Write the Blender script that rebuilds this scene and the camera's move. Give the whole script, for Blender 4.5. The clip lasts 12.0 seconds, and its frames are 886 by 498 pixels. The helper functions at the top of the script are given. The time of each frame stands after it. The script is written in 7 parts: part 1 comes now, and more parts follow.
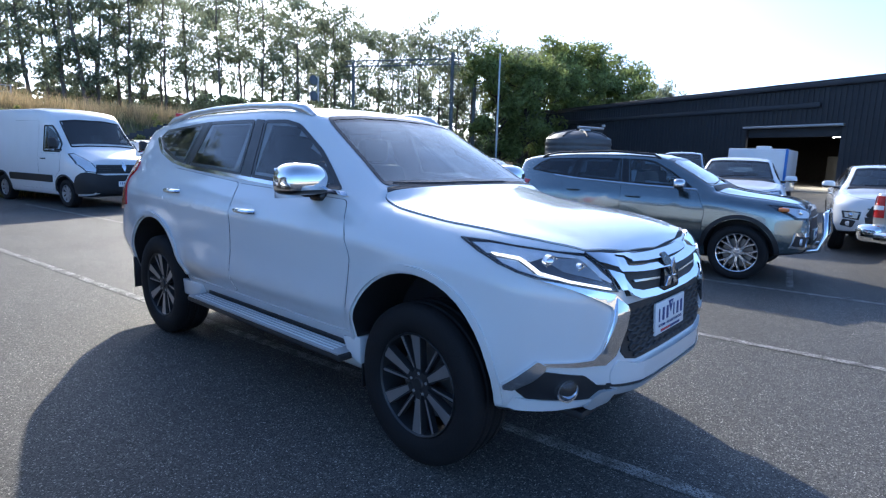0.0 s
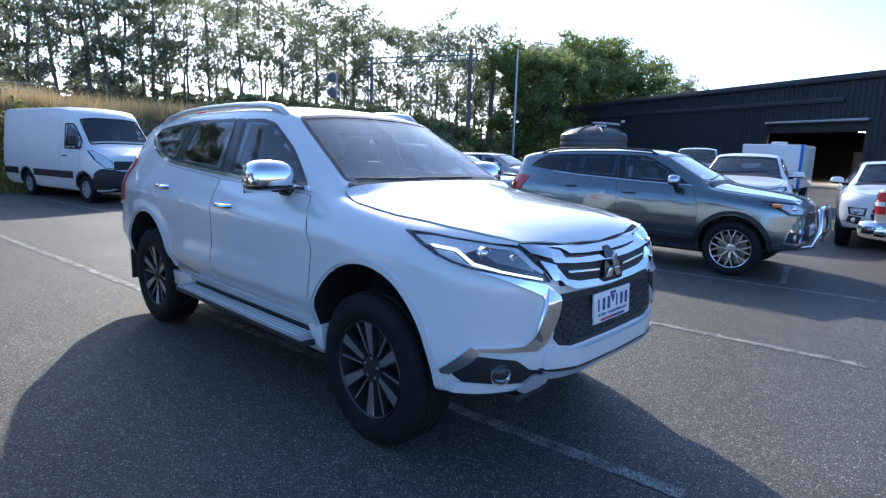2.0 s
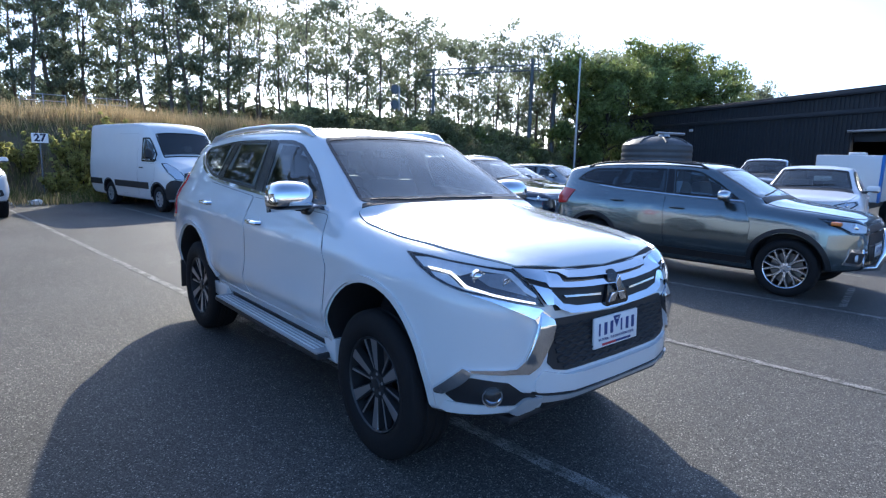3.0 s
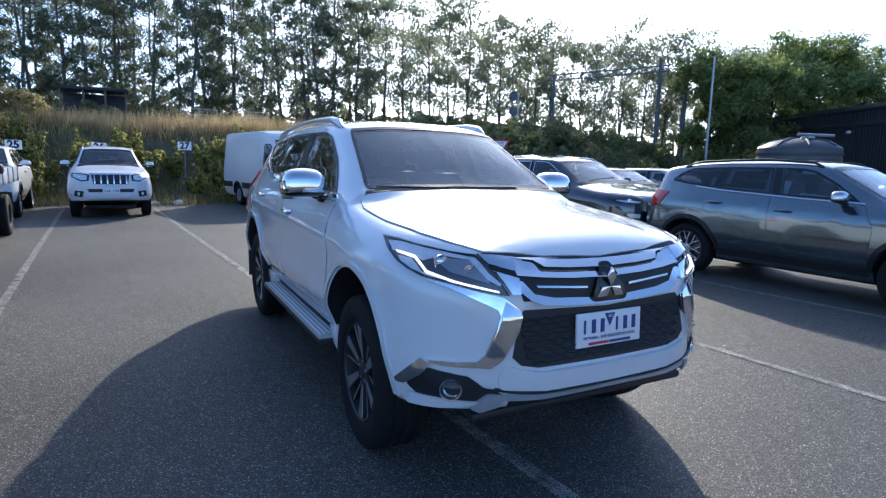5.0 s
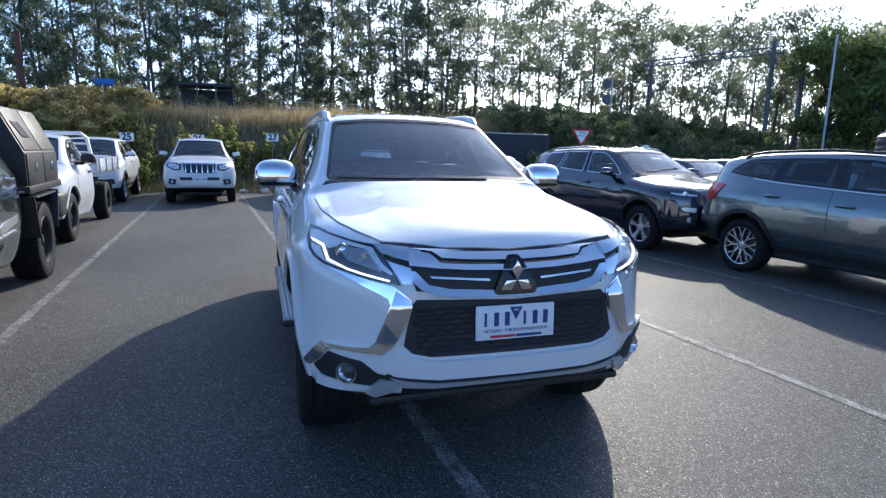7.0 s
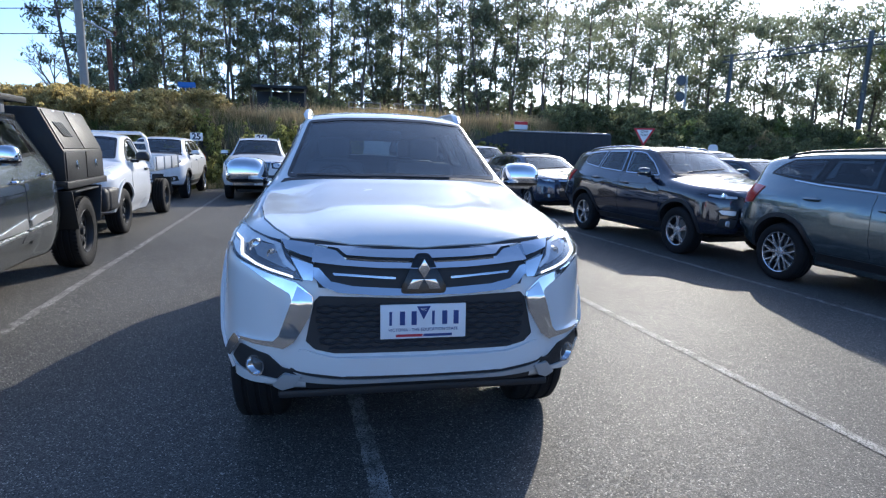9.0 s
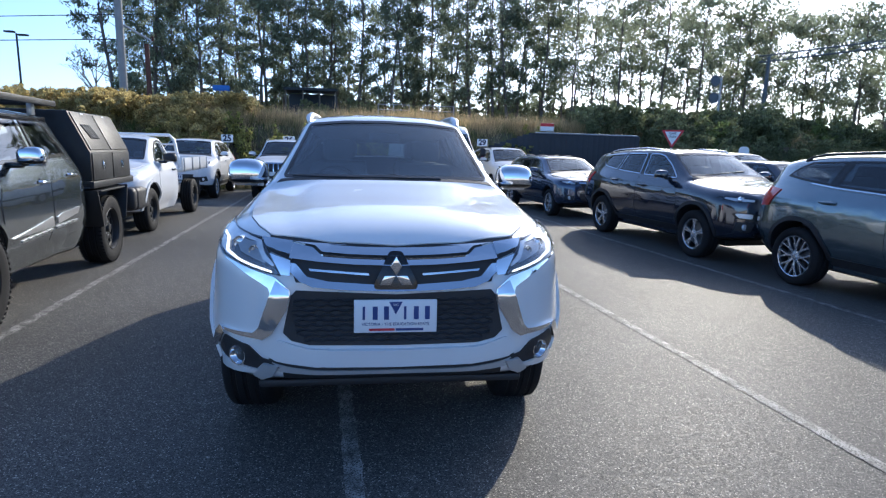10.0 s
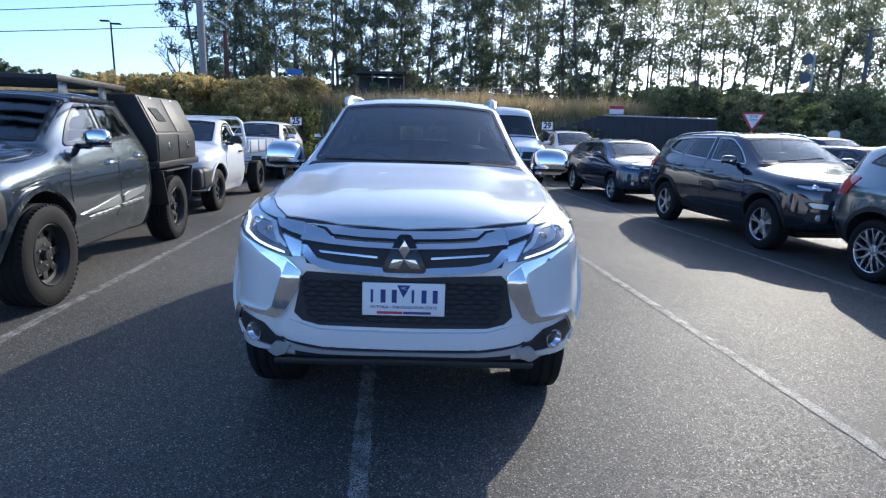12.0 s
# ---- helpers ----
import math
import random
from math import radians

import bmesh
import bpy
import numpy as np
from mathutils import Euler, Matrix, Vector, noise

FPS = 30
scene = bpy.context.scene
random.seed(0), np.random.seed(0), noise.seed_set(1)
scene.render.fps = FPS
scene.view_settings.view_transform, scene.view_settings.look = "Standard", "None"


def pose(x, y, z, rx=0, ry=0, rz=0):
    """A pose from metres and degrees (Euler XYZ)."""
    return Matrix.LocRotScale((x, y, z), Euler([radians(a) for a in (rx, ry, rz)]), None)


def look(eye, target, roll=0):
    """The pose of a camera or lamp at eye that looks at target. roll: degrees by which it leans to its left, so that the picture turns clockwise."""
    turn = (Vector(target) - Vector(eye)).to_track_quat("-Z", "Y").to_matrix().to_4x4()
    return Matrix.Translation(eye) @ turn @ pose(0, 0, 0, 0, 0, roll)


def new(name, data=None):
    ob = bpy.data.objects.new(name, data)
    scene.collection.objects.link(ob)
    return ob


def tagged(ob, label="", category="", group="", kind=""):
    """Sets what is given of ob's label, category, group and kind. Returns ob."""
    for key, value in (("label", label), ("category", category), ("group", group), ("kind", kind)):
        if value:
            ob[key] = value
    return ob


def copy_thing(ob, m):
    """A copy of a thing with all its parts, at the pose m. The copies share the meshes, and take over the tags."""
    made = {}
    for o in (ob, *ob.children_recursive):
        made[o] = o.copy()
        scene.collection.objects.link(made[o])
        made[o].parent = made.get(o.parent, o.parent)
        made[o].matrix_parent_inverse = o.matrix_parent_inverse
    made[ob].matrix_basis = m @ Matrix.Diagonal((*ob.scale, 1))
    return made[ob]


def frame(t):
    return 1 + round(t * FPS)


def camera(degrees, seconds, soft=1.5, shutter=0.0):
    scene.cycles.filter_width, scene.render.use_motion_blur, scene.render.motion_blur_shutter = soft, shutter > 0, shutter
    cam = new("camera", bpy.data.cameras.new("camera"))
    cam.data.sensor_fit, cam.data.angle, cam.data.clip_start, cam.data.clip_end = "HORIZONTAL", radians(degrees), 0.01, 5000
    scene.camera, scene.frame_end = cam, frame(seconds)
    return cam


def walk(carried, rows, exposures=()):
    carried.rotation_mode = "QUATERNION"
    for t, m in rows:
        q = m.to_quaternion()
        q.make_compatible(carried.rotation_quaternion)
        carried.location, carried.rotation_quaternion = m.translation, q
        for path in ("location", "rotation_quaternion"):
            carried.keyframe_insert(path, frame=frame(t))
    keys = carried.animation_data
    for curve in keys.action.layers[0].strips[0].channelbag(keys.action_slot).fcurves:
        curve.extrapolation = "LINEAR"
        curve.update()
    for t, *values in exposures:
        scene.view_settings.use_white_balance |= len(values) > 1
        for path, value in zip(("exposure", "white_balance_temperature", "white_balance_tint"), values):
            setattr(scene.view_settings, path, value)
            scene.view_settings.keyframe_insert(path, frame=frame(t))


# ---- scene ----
cam = camera(76.3, 12.0, soft=1.25)
PATH = [
    (0, (-2.686, -3.21, 1.458), (-1.196, -1.915, 1.132), 1.7),
    (0.5, (-2.74, -3.267, 1.445), (-1.253, -1.97, 1.119), 1.8),
    (1, (-2.711, -3.366, 1.463), (-1.226, -2.069, 1.131), 1.6),
    (1.5, (-2.605, -3.467, 1.465), (-1.129, -2.161, 1.123), 1.4),
    (2, (-2.567, -3.564, 1.473), (-1.129, -2.216, 1.132), 1.6),
    (2.5, (-2.568, -3.729, 1.512), (-1.186, -2.32, 1.185), 1.6),
    (3, (-2.399, -3.805, 1.551), (-1.117, -2.302, 1.236), 1.5),
    (3.2, (-2.32, -3.813, 1.542), (-1.082, -2.273, 1.233), 1.4),
    (4.8, (-1.871, -4.094, 1.452), (-0.917, -2.359, 1.169), 1.4),
    (5, (-1.783, -4.105, 1.445), (-0.857, -2.357, 1.148), 1.3),
    (5.5, (-1.604, -4.138, 1.458), (-0.757, -2.356, 1.131), 1.4),
    (6, (-1.488, -4.294, 1.46), (-0.702, -2.484, 1.135), 1.5),
    (6.5, (-1.307, -4.43, 1.479), (-0.602, -2.587, 1.15), 1.3),
    (7, (-1.049, -4.476, 1.471), (-0.434, -2.603, 1.133), 1.3),
    (8.8, (-0.426, -4.647, 1.473), (-0.037, -2.715, 1.135), 1.4),
    (9, (-0.37, -4.635, 1.479), (0.004, -2.701, 1.134), 1.4),
    (9.5, (-0.236, -4.643, 1.485), (0.084, -2.699, 1.136), 1.5),
    (10, (-0.13, -4.771, 1.487), (0.138, -2.818, 1.145), 1.5),
    (10.5, (0.024, -4.837, 1.498), (0.229, -2.878, 1.151), 1.5),
    (11, (0.162, -4.785, 1.478), (0.306, -2.824, 1.114), 1.4),
    (11.5, (0.174, -4.763, 1.478), (0.242, -2.804, 1.083), 1.6),
    (12, (0.131, -4.764, 1.494), (0.163, -2.805, 1.089), 1.7),
]
walk(cam, [(t, look(eye, target, roll)) for t, eye, target, roll in PATH], exposures=((0, 1.17, 5800, 7), (3.2, 1.1, 5800, 7), (5, 0.97, 5800, 7), (8.8, 0.91, 5800, 7), (12, 0.9, 5800, 7)))

# ---- world and light ----
SUN_AZ, SUN_EL = 32.9, 27.1   # azimuth from +y towards +x, elevation
world = bpy.data.worlds.new("sky")
scene.world = world
world.use_nodes = True
wt = world.node_tree
sky = wt.nodes.new("ShaderNodeTexSky")
sky.sky_type = "NISHITA"
sky.sun_disc = False
sky.sun_elevation, sky.sun_rotation = radians(SUN_EL), radians(SUN_AZ)
sky.air_density, sky.dust_density, sky.ozone_density = 0.62, 1.3, 3.8
wt.nodes["Background"].inputs["Strength"].default_value = 0.175
wt.links.new(sky.outputs[0], wt.nodes["Background"].inputs["Color"])
sun = new("sun", bpy.data.lights.new("sun", "SUN"))
sun.data.energy, sun.data.angle, sun.data.color = 2.85, radians(0.6), (1.0, 0.86, 0.68)
SUN_DIR = Vector((math.sin(radians(SUN_AZ)) * math.cos(radians(SUN_EL)), math.cos(radians(SUN_AZ)) * math.cos(radians(SUN_EL)), math.sin(radians(SUN_EL))))
sun.matrix_world = look(SUN_DIR * 100, (0, 0, 0))

# ---- materials ----
def mat(name, color, rough=0.5, metal=0.0, coat=0.0, var=0.12, scale=6.0, bump=0.0, bscale=150.0, rvar=0.1, spec=0.5, detail=6.0):
    m = bpy.data.materials.new(name)
    m.use_nodes = True
    t = m.node_tree
    b = t.nodes["Principled BSDF"]
    co = t.nodes.new("ShaderNodeTexCoord")
    n1 = t.nodes.new("ShaderNodeTexNoise")
    n1.inputs["Scale"].default_value, n1.inputs["Detail"].default_value = scale, detail
    t.links.new(co.outputs["Object"], n1.inputs["Vector"])
    ramp = t.nodes.new("ShaderNodeMix")
    ramp.data_type = "RGBA"
    ramp.inputs[6].default_value = (*[max(0, c * (1 - var)) for c in color], 1)
    ramp.inputs[7].default_value = (*[min(1, c * (1 + var)) for c in color], 1)
    t.links.new(n1.outputs["Fac"], ramp.inputs[0])
    t.links.new(ramp.outputs[2], b.inputs["Base Color"])
    rr = t.nodes.new("ShaderNodeMapRange")
    rr.inputs["To Min"].default_value, rr.inputs["To Max"].default_value = max(0.0, rough - rvar * rough), min(1.0, rough + rvar * rough)
    t.links.new(n1.outputs["Fac"], rr.inputs["Value"])
    t.links.new(rr.outputs[0], b.inputs["Roughness"])
    b.inputs["Metallic"].default_value = metal
    b.inputs["Coat Weight"].default_value = coat
    b.inputs["Coat Roughness"].default_value = 0.03
    b.inputs["Specular IOR Level"].default_value = spec
    if bump:
        n2 = t.nodes.new("ShaderNodeTexNoise")
        n2.inputs["Scale"].default_value, n2.inputs["Detail"].default_value = bscale, 3.0
        t.links.new(co.outputs["Object"], n2.inputs["Vector"])
        bu = t.nodes.new("ShaderNodeBump")
        bu.inputs["Strength"].default_value, bu.inputs["Distance"].default_value = bump, 0.01
        t.links.new(n2.outputs["Fac"], bu.inputs["Height"])
        t.links.new(bu.outputs[0], b.inputs["Normal"])
    return m


def glass_mat(name, tint, ior=1.62):
    """Thin tinted glazing: clear to light that goes through, with the gloss of glass."""
    m = bpy.data.materials.new(name)
    m.use_nodes = True
    t = m.node_tree
    t.nodes.remove(t.nodes["Principled BSDF"])
    tr, gl, lw, mix = (t.nodes.new(k) for k in ("ShaderNodeBsdfTransparent", "ShaderNodeBsdfGlossy", "ShaderNodeLayerWeight", "ShaderNodeMixShader"))
    fifth, fr = t.nodes.new("ShaderNodeMath"), t.nodes.new("ShaderNodeMapRange")
    tr.inputs[0].default_value = (*tint, 1)
    gl.inputs["Color"].default_value, gl.inputs["Roughness"].default_value = (1, 1, 1, 1), 0.015
    lw.inputs["Blend"].default_value = 0.5
    fifth.operation = "POWER"
    fifth.inputs[1].default_value = 5.0
    t.links.new(lw.outputs["Facing"], fifth.inputs[0])
    t.links.new(fifth.outputs[0], fr.inputs["Value"])
    fr.inputs["To Min"].default_value, fr.inputs["To Max"].default_value = ((ior - 1) / (ior + 1)) ** 2, 1.0
    t.links.new(fr.outputs[0], mix.inputs[0])
    t.links.new(tr.outputs[0], mix.inputs[1])
    t.links.new(gl.outputs[0], mix.inputs[2])
    t.links.new(mix.outputs[0], t.nodes["Material Output"].inputs["Surface"])
    return m


def leaf_mat(name, color, thru=0.45):
    m = mat(name, color, rough=0.55, var=0.45, scale=1.3, rvar=0.1, detail=3)
    t = m.node_tree
    b = t.nodes["Principled BSDF"]
    tl, mix = t.nodes.new("ShaderNodeBsdfTranslucent"), t.nodes.new("ShaderNodeMixShader")
    isl, hs = t.nodes.new("ShaderNodeNewGeometry"), t.nodes.new("ShaderNodeHueSaturation")
    mr = t.nodes.new("ShaderNodeMapRange")
    mr.inputs["To Min"].default_value, mr.inputs["To Max"].default_value = 0.7, 1.65
    t.links.new(isl.outputs["Random Per Island"], mr.inputs["Value"])
    t.links.new(mr.outputs[0], hs.inputs["Value"])
    src = b.inputs["Base Color"].links[0].from_socket
    t.links.new(src, hs.inputs["Color"])
    t.links.new(hs.outputs[0], b.inputs["Base Color"])
    t.links.new(hs.outputs[0], tl.inputs["Color"])
    mix.inputs[0].default_value = thru
    t.links.new(b.outputs[0], mix.inputs[1])
    t.links.new(tl.outputs[0], mix.inputs[2])
    t.links.new(mix.outputs[0], t.nodes["Material Output"].inputs["Surface"])
    return m


def glow_mat(name, color, strength):
    m = mat(name, color, rough=0.3)
    b = m.node_tree.nodes["Principled BSDF"]
    b.inputs["Emission Color"].default_value = (*color, 1)
    b.inputs["Emission Strength"].default_value = strength
    return m


def asphalt_mat(name="asphalt", paint=0.0):
    """Chip-seal asphalt; paint: the share of the stones that still carry white paint."""
    m = bpy.data.materials.new(name)
    m.use_nodes = True
    t = m.node_tree
    b = t.nodes["Principled BSDF"]
    co = t.nodes.new("ShaderNodeTexCoord")
    vo, n1, n2, n3 = (t.nodes.new(k) for k in ("ShaderNodeTexVoronoi", "ShaderNodeTexNoise", "ShaderNodeTexNoise", "ShaderNodeTexNoise"))
    vo.inputs["Scale"].default_value = 175.0
    for n, sc, d in ((n1, 0.35, 8), (n2, 9.0, 8), (n3, 330.0, 2)):
        n.inputs["Scale"].default_value, n.inputs["Detail"].default_value = sc, d
    for n in (vo, n1, n2, n3):
        t.links.new(co.outputs["Object"], n.inputs["Vector"])
    stones = t.nodes.new("ShaderNodeSeparateColor")
    t.links.new(vo.outputs["Color"], stones.inputs[0])
    ramp = t.nodes.new("ShaderNodeValToRGB")
    el = ramp.color_ramp.elements
    el[0].position, el[0].color = 0.0, (0.034, 0.033, 0.031, 1)
    el[1].position, el[1].color = 1.0, (0.50, 0.475, 0.42, 1)
    for pos, c in ((0.45, (0.076, 0.073, 0.066)), (0.88, (0.135, 0.129, 0.116)), (0.955, (0.24, 0.228, 0.20))):
        e = el.new(pos)
        e.color = (*c, 1)
    t.links.new(stones.outputs[0], ramp.inputs[0])
    big = t.nodes.new("ShaderNodeMapRange")
    big.inputs["From Min"].default_value, big.inputs["From Max"].default_value = 0.32, 0.68
    big.inputs["To Min"].default_value, big.inputs["To Max"].default_value = 0.69, 1.17
    t.links.new(n1.outputs["Fac"], big.inputs["Value"])
    mid = t.nodes.new("ShaderNodeMapRange")
    mid.inputs["To Min"].default_value, mid.inputs["To Max"].default_value = 0.8, 1.2
    t.links.new(n2.outputs["Fac"], mid.inputs["Value"])
    mul = t.nodes.new("ShaderNodeMath")
    mul.operation = "MULTIPLY"
    t.links.new(big.outputs[0], mul.inputs[0])
    t.links.new(mid.outputs[0], mul.inputs[1])
    sc = t.nodes.new("ShaderNodeVectorMath")
    sc.operation = "SCALE"
    t.links.new(ramp.outputs[0], sc.inputs[0])
    t.links.new(mul.outputs[0], sc.inputs["Scale"])
    if paint:
        keep, coat = t.nodes.new("ShaderNodeMapRange"), t.nodes.new("ShaderNodeMix")
        keep.inputs["From Min"].default_value, keep.inputs["From Max"].default_value = 0.56 - 0.4 * paint, 0.84 - 0.4 * paint
        t.links.new(n2.outputs["Fac"], keep.inputs["Value"])
        chips, wear = t.nodes.new("ShaderNodeMath"), t.nodes.new("ShaderNodeMath")
        chips.operation, wear.operation = "GREATER_THAN", "MULTIPLY"
        chips.inputs[1].default_value = 1 - paint
        t.links.new(stones.outputs[1], chips.inputs[0])
        t.links.new(keep.outputs[0], wear.inputs[0])
        t.links.new(chips.outputs[0], wear.inputs[1])
        coat.data_type = "RGBA"
        coat.inputs[7].default_value = (0.38, 0.37, 0.345, 1)
        t.links.new(wear.outputs[0], coat.inputs[0])
        t.links.new(sc.outputs[0], coat.inputs[6])
        t.links.new(coat.outputs[2], b.inputs["Base Color"])
    else:
        t.links.new(sc.outputs[0], b.inputs["Base Color"])
    rr = t.nodes.new("ShaderNodeMapRange")
    b.inputs["Specular IOR Level"].default_value = 0.33
    rr.inputs["To Min"].default_value, rr.inputs["To Max"].default_value = 0.5, 0.92
    t.links.new(stones.outputs[1], rr.inputs["Value"])
    t.links.new(rr.outputs[0], b.inputs["Roughness"])
    b1, b2 = t.nodes.new("ShaderNodeBump"), t.nodes.new("ShaderNodeBump")
    b1.inputs["Strength"].default_value, b1.inputs["Distance"].default_value = 0.7, 0.004
    b2.inputs["Strength"].default_value, b2.inputs["Distance"].default_value = 0.35, 0.002
    t.links.new(stones.outputs[2], b1.inputs["Height"])
    t.links.new(n3.outputs["Fac"], b2.inputs["Height"])
    t.links.new(b1.outputs[0], b2.inputs["Normal"])
    t.links.new(b2.outputs[0], b.inputs["Normal"])
    return m


M = {}
M["asphalt"] = asphalt_mat()
M["line"] = asphalt_mat("worn_white_line_paint", 0.6)
M["faint_line"] = asphalt_mat("almost_gone_line_paint", 0.3)
M["white"] = mat("white_car_paint", (0.69, 0.705, 0.71), 0.26, coat=1.0, var=0.02, scale=3)
M["white2"] = mat("plain_white_paint", (0.68, 0.69, 0.70), 0.38, coat=0.6, var=0.05, scale=3)
M["bluegrey"] = mat("blue_grey_metallic_paint", (0.165, 0.208, 0.222), 0.2, metal=0.85, coat=1.0, var=0.06, scale=4)
M["black_paint"] = mat("black_car_paint", (0.006, 0.010, 0.022), 0.15, metal=0.0, coat=1.0, var=0.1, scale=4)
M["navy"] = mat("dark_blue_metallic_paint", (0.018, 0.034, 0.07), 0.25, metal=0.5, coat=1.0, var=0.1, scale=4)
M["darkgrey"] = mat("dark_grey_metallic_paint", (0.088, 0.108, 0.12), 0.24, metal=0.8, coat=1.0, var=0.08, scale=4)
for k in ("black_paint", "navy", "bluegrey", "darkgrey"):
    M[k].node_tree.nodes["Principled BSDF"].inputs["Coat IOR"].default_value = 1.75
M["silver"] = mat("silver_metallic_paint", (0.42, 0.43, 0.43), 0.33, metal=0.7, coat=1.0, var=0.05, scale=4)
M["chrome"] = mat("chrome", (0.82, 0.83, 0.85), 0.06, metal=1.0, var=0.03, scale=5)
M["satin"] = mat("satin_chrome", (0.55, 0.57, 0.6), 0.22, metal=1.0, var=0.05, scale=5)
M["bright_panel"] = mat("smooth_satin_chrome", (0.62, 0.65, 0.68), 0.12, metal=1.0, var=0.04, scale=5)
M["alloy"] = mat("machined_alloy", (0.74, 0.74, 0.75), 0.25, metal=0.85, var=0.08, scale=12)
M["worn_alloy"] = mat("grey_machined_alloy", (0.40, 0.40, 0.41), 0.34, metal=0.8, var=0.12, scale=12)
M["gunmetal"] = mat("dark_alloy_paint", (0.045, 0.047, 0.05), 0.4, metal=0.5, var=0.15, scale=12)
M["plastic"] = mat("black_plastic", (0.018, 0.018, 0.02), 0.55, var=0.25, scale=20, bump=0.15, bscale=400)
M["trim"] = mat("gloss_black_trim", (0.012, 0.012, 0.013), 0.2, var=0.2, scale=10)
M["rubber"] = mat("tyre_rubber", (0.012, 0.012, 0.013), 0.75, var=0.3, scale=15, bump=0.3, bscale=120, spec=0.25)
M["interior"] = mat("dark_interior_trim", (0.05, 0.05, 0.053), 0.75, var=0.25, scale=10, bump=0.2, bscale=200)
M["seat"] = mat("charcoal_seat_fabric", (0.10, 0.10, 0.105), 0.7, var=0.25, scale=25, bump=0.3, bscale=300)
M["void"] = mat("vent_darkness", (0.004, 0.004, 0.004), 0.9)
M["seam"] = mat("panel_gap_rubber", (0.035, 0.035, 0.037), 0.8, var=0.2)
M["glass"] = glass_mat("tinted_glass", (0.74, 0.77, 0.77), 1.6)
M["screen"] = glass_mat("windscreen_glass", (0.72, 0.79, 0.82), 1.75)
M["privacy"] = glass_mat("privacy_glass", (0.42, 0.44, 0.45), 1.62)
M["lens"] = glass_mat("clear_lens", (0.93, 0.94, 0.95), 1.5)
M["redlens"] = mat("red_lamp_lens", (0.5, 0.012, 0.012), 0.15, coat=1.0, var=0.15, scale=40)
M["amber"] = mat("amber_lamp_lens", (0.75, 0.2, 0.03), 0.2, coat=1.0, var=0.15, scale=40)
M["reflector"] = mat("lamp_reflector", (0.74, 0.76, 0.79), 0.25, metal=0.3, var=0.25, scale=30)
M["lamp_dark"] = mat("lamp_inner_grey", (0.11, 0.115, 0.13), 0.2, metal=0.6, var=0.3, scale=30)
M["lamp_mid"] = mat("lamp_mid_grey", (0.32, 0.33, 0.35), 0.3, metal=0.4, var=0.3, scale=40)
M["rail"] = mat("brushed_silver_rail", (0.7, 0.71, 0.72), 0.3, metal=0.9, var=0.08, scale=12)
M["skid"] = mat("silver_painted_guard", (0.46, 0.47, 0.48), 0.35, metal=0.3, var=0.08, scale=12)
M["drl"] = glow_mat("daytime_lamp", (1.0, 0.98, 0.94), 0.9)
M["plate"] = mat("number_plate_white", (0.78, 0.79, 0.8), 0.4, var=0.04)
M["plate_blue"] = mat("plate_blue_ink", (0.025, 0.05, 0.19), 0.5, var=0.1)
M["sign_ink"] = mat("dark_navy_sign_ink", (0.012, 0.018, 0.05), 0.5, var=0.1)
M["red_ink"] = mat("red_ink", (0.5, 0.03, 0.05), 0.5, var=0.1)
M["black_steel"] = mat("black_powder_coat", (0.016, 0.017, 0.018), 0.5, var=0.25, scale=15, bump=0.2, bscale=300)
M["alu"] = mat("raw_aluminium", (0.55, 0.56, 0.57), 0.35, metal=0.9, var=0.15, scale=15)
M["tread"] = mat("grey_step_tread", (0.42, 0.43, 0.45), 0.5, metal=0.3, var=0.12, scale=20, bump=0.2, bscale=300)
M["steel"] = mat("galvanised_steel", (0.42, 0.43, 0.44), 0.45, metal=0.7, var=0.25, scale=9)
M["cladding"] = mat("dark_charcoal_cladding", (0.028, 0.03, 0.036), 0.5, var=0.2, scale=0.6)
M["cladding_grey"] = mat("grey_cladding", (0.16, 0.165, 0.17), 0.6, var=0.25, scale=0.5)
# cream picked for a warm reflection off the added unseen building
M["render"] = mat("pale_rendered_wall", (0.50, 0.46, 0.40), 0.8, var=0.15, scale=0.7)
M["dark_room"] = mat("dark_workshop_interior", (0.11, 0.10, 0.09), 0.8, var=0.3)
M["concrete"] = mat("concrete", (0.32, 0.31, 0.29), 0.85, var=0.2, scale=4, bump=0.3)
M["tank"] = mat("dark_grey_poly_tank", (0.075, 0.078, 0.082), 0.5, var=0.25, scale=3)
M["soil"] = mat("dry_bank_soil", (0.14, 0.11, 0.065), 0.95, var=0.5, scale=2.5, bump=0.8, bscale=12)
M["straw"] = leaf_mat("dry_straw_grass", (0.46, 0.35, 0.19), 0.6)
M["golden"] = leaf_mat("golden_bush_leaf", (0.48, 0.39, 0.17), 0.7)
M["brush"] = leaf_mat("grey_green_brush_leaf", (0.19, 0.21, 0.13), 0.65)
M["gantry"] = mat("dull_gantry_steel", (0.16, 0.17, 0.18), 0.6, metal=0.3, var=0.2)
M["grass"] = leaf_mat("green_grass", (0.13, 0.15, 0.04), 0.4)
M["euc"] = leaf_mat("eucalyptus_leaf", (0.20, 0.23, 0.155), 0.72)
M["euc2"] = leaf_mat("eucalyptus_leaf_light", (0.23, 0.255, 0.17), 0.75)
M["green"] = leaf_mat("bright_tree_leaf", (0.20, 0.24, 0.08), 0.62)
M["shrub"] = leaf_mat("shrub_leaf", (0.36, 0.35, 0.12), 0.72)
M["shrub_dark"] = leaf_mat("dark_shrub_leaf", (0.20, 0.215, 0.105), 0.65)
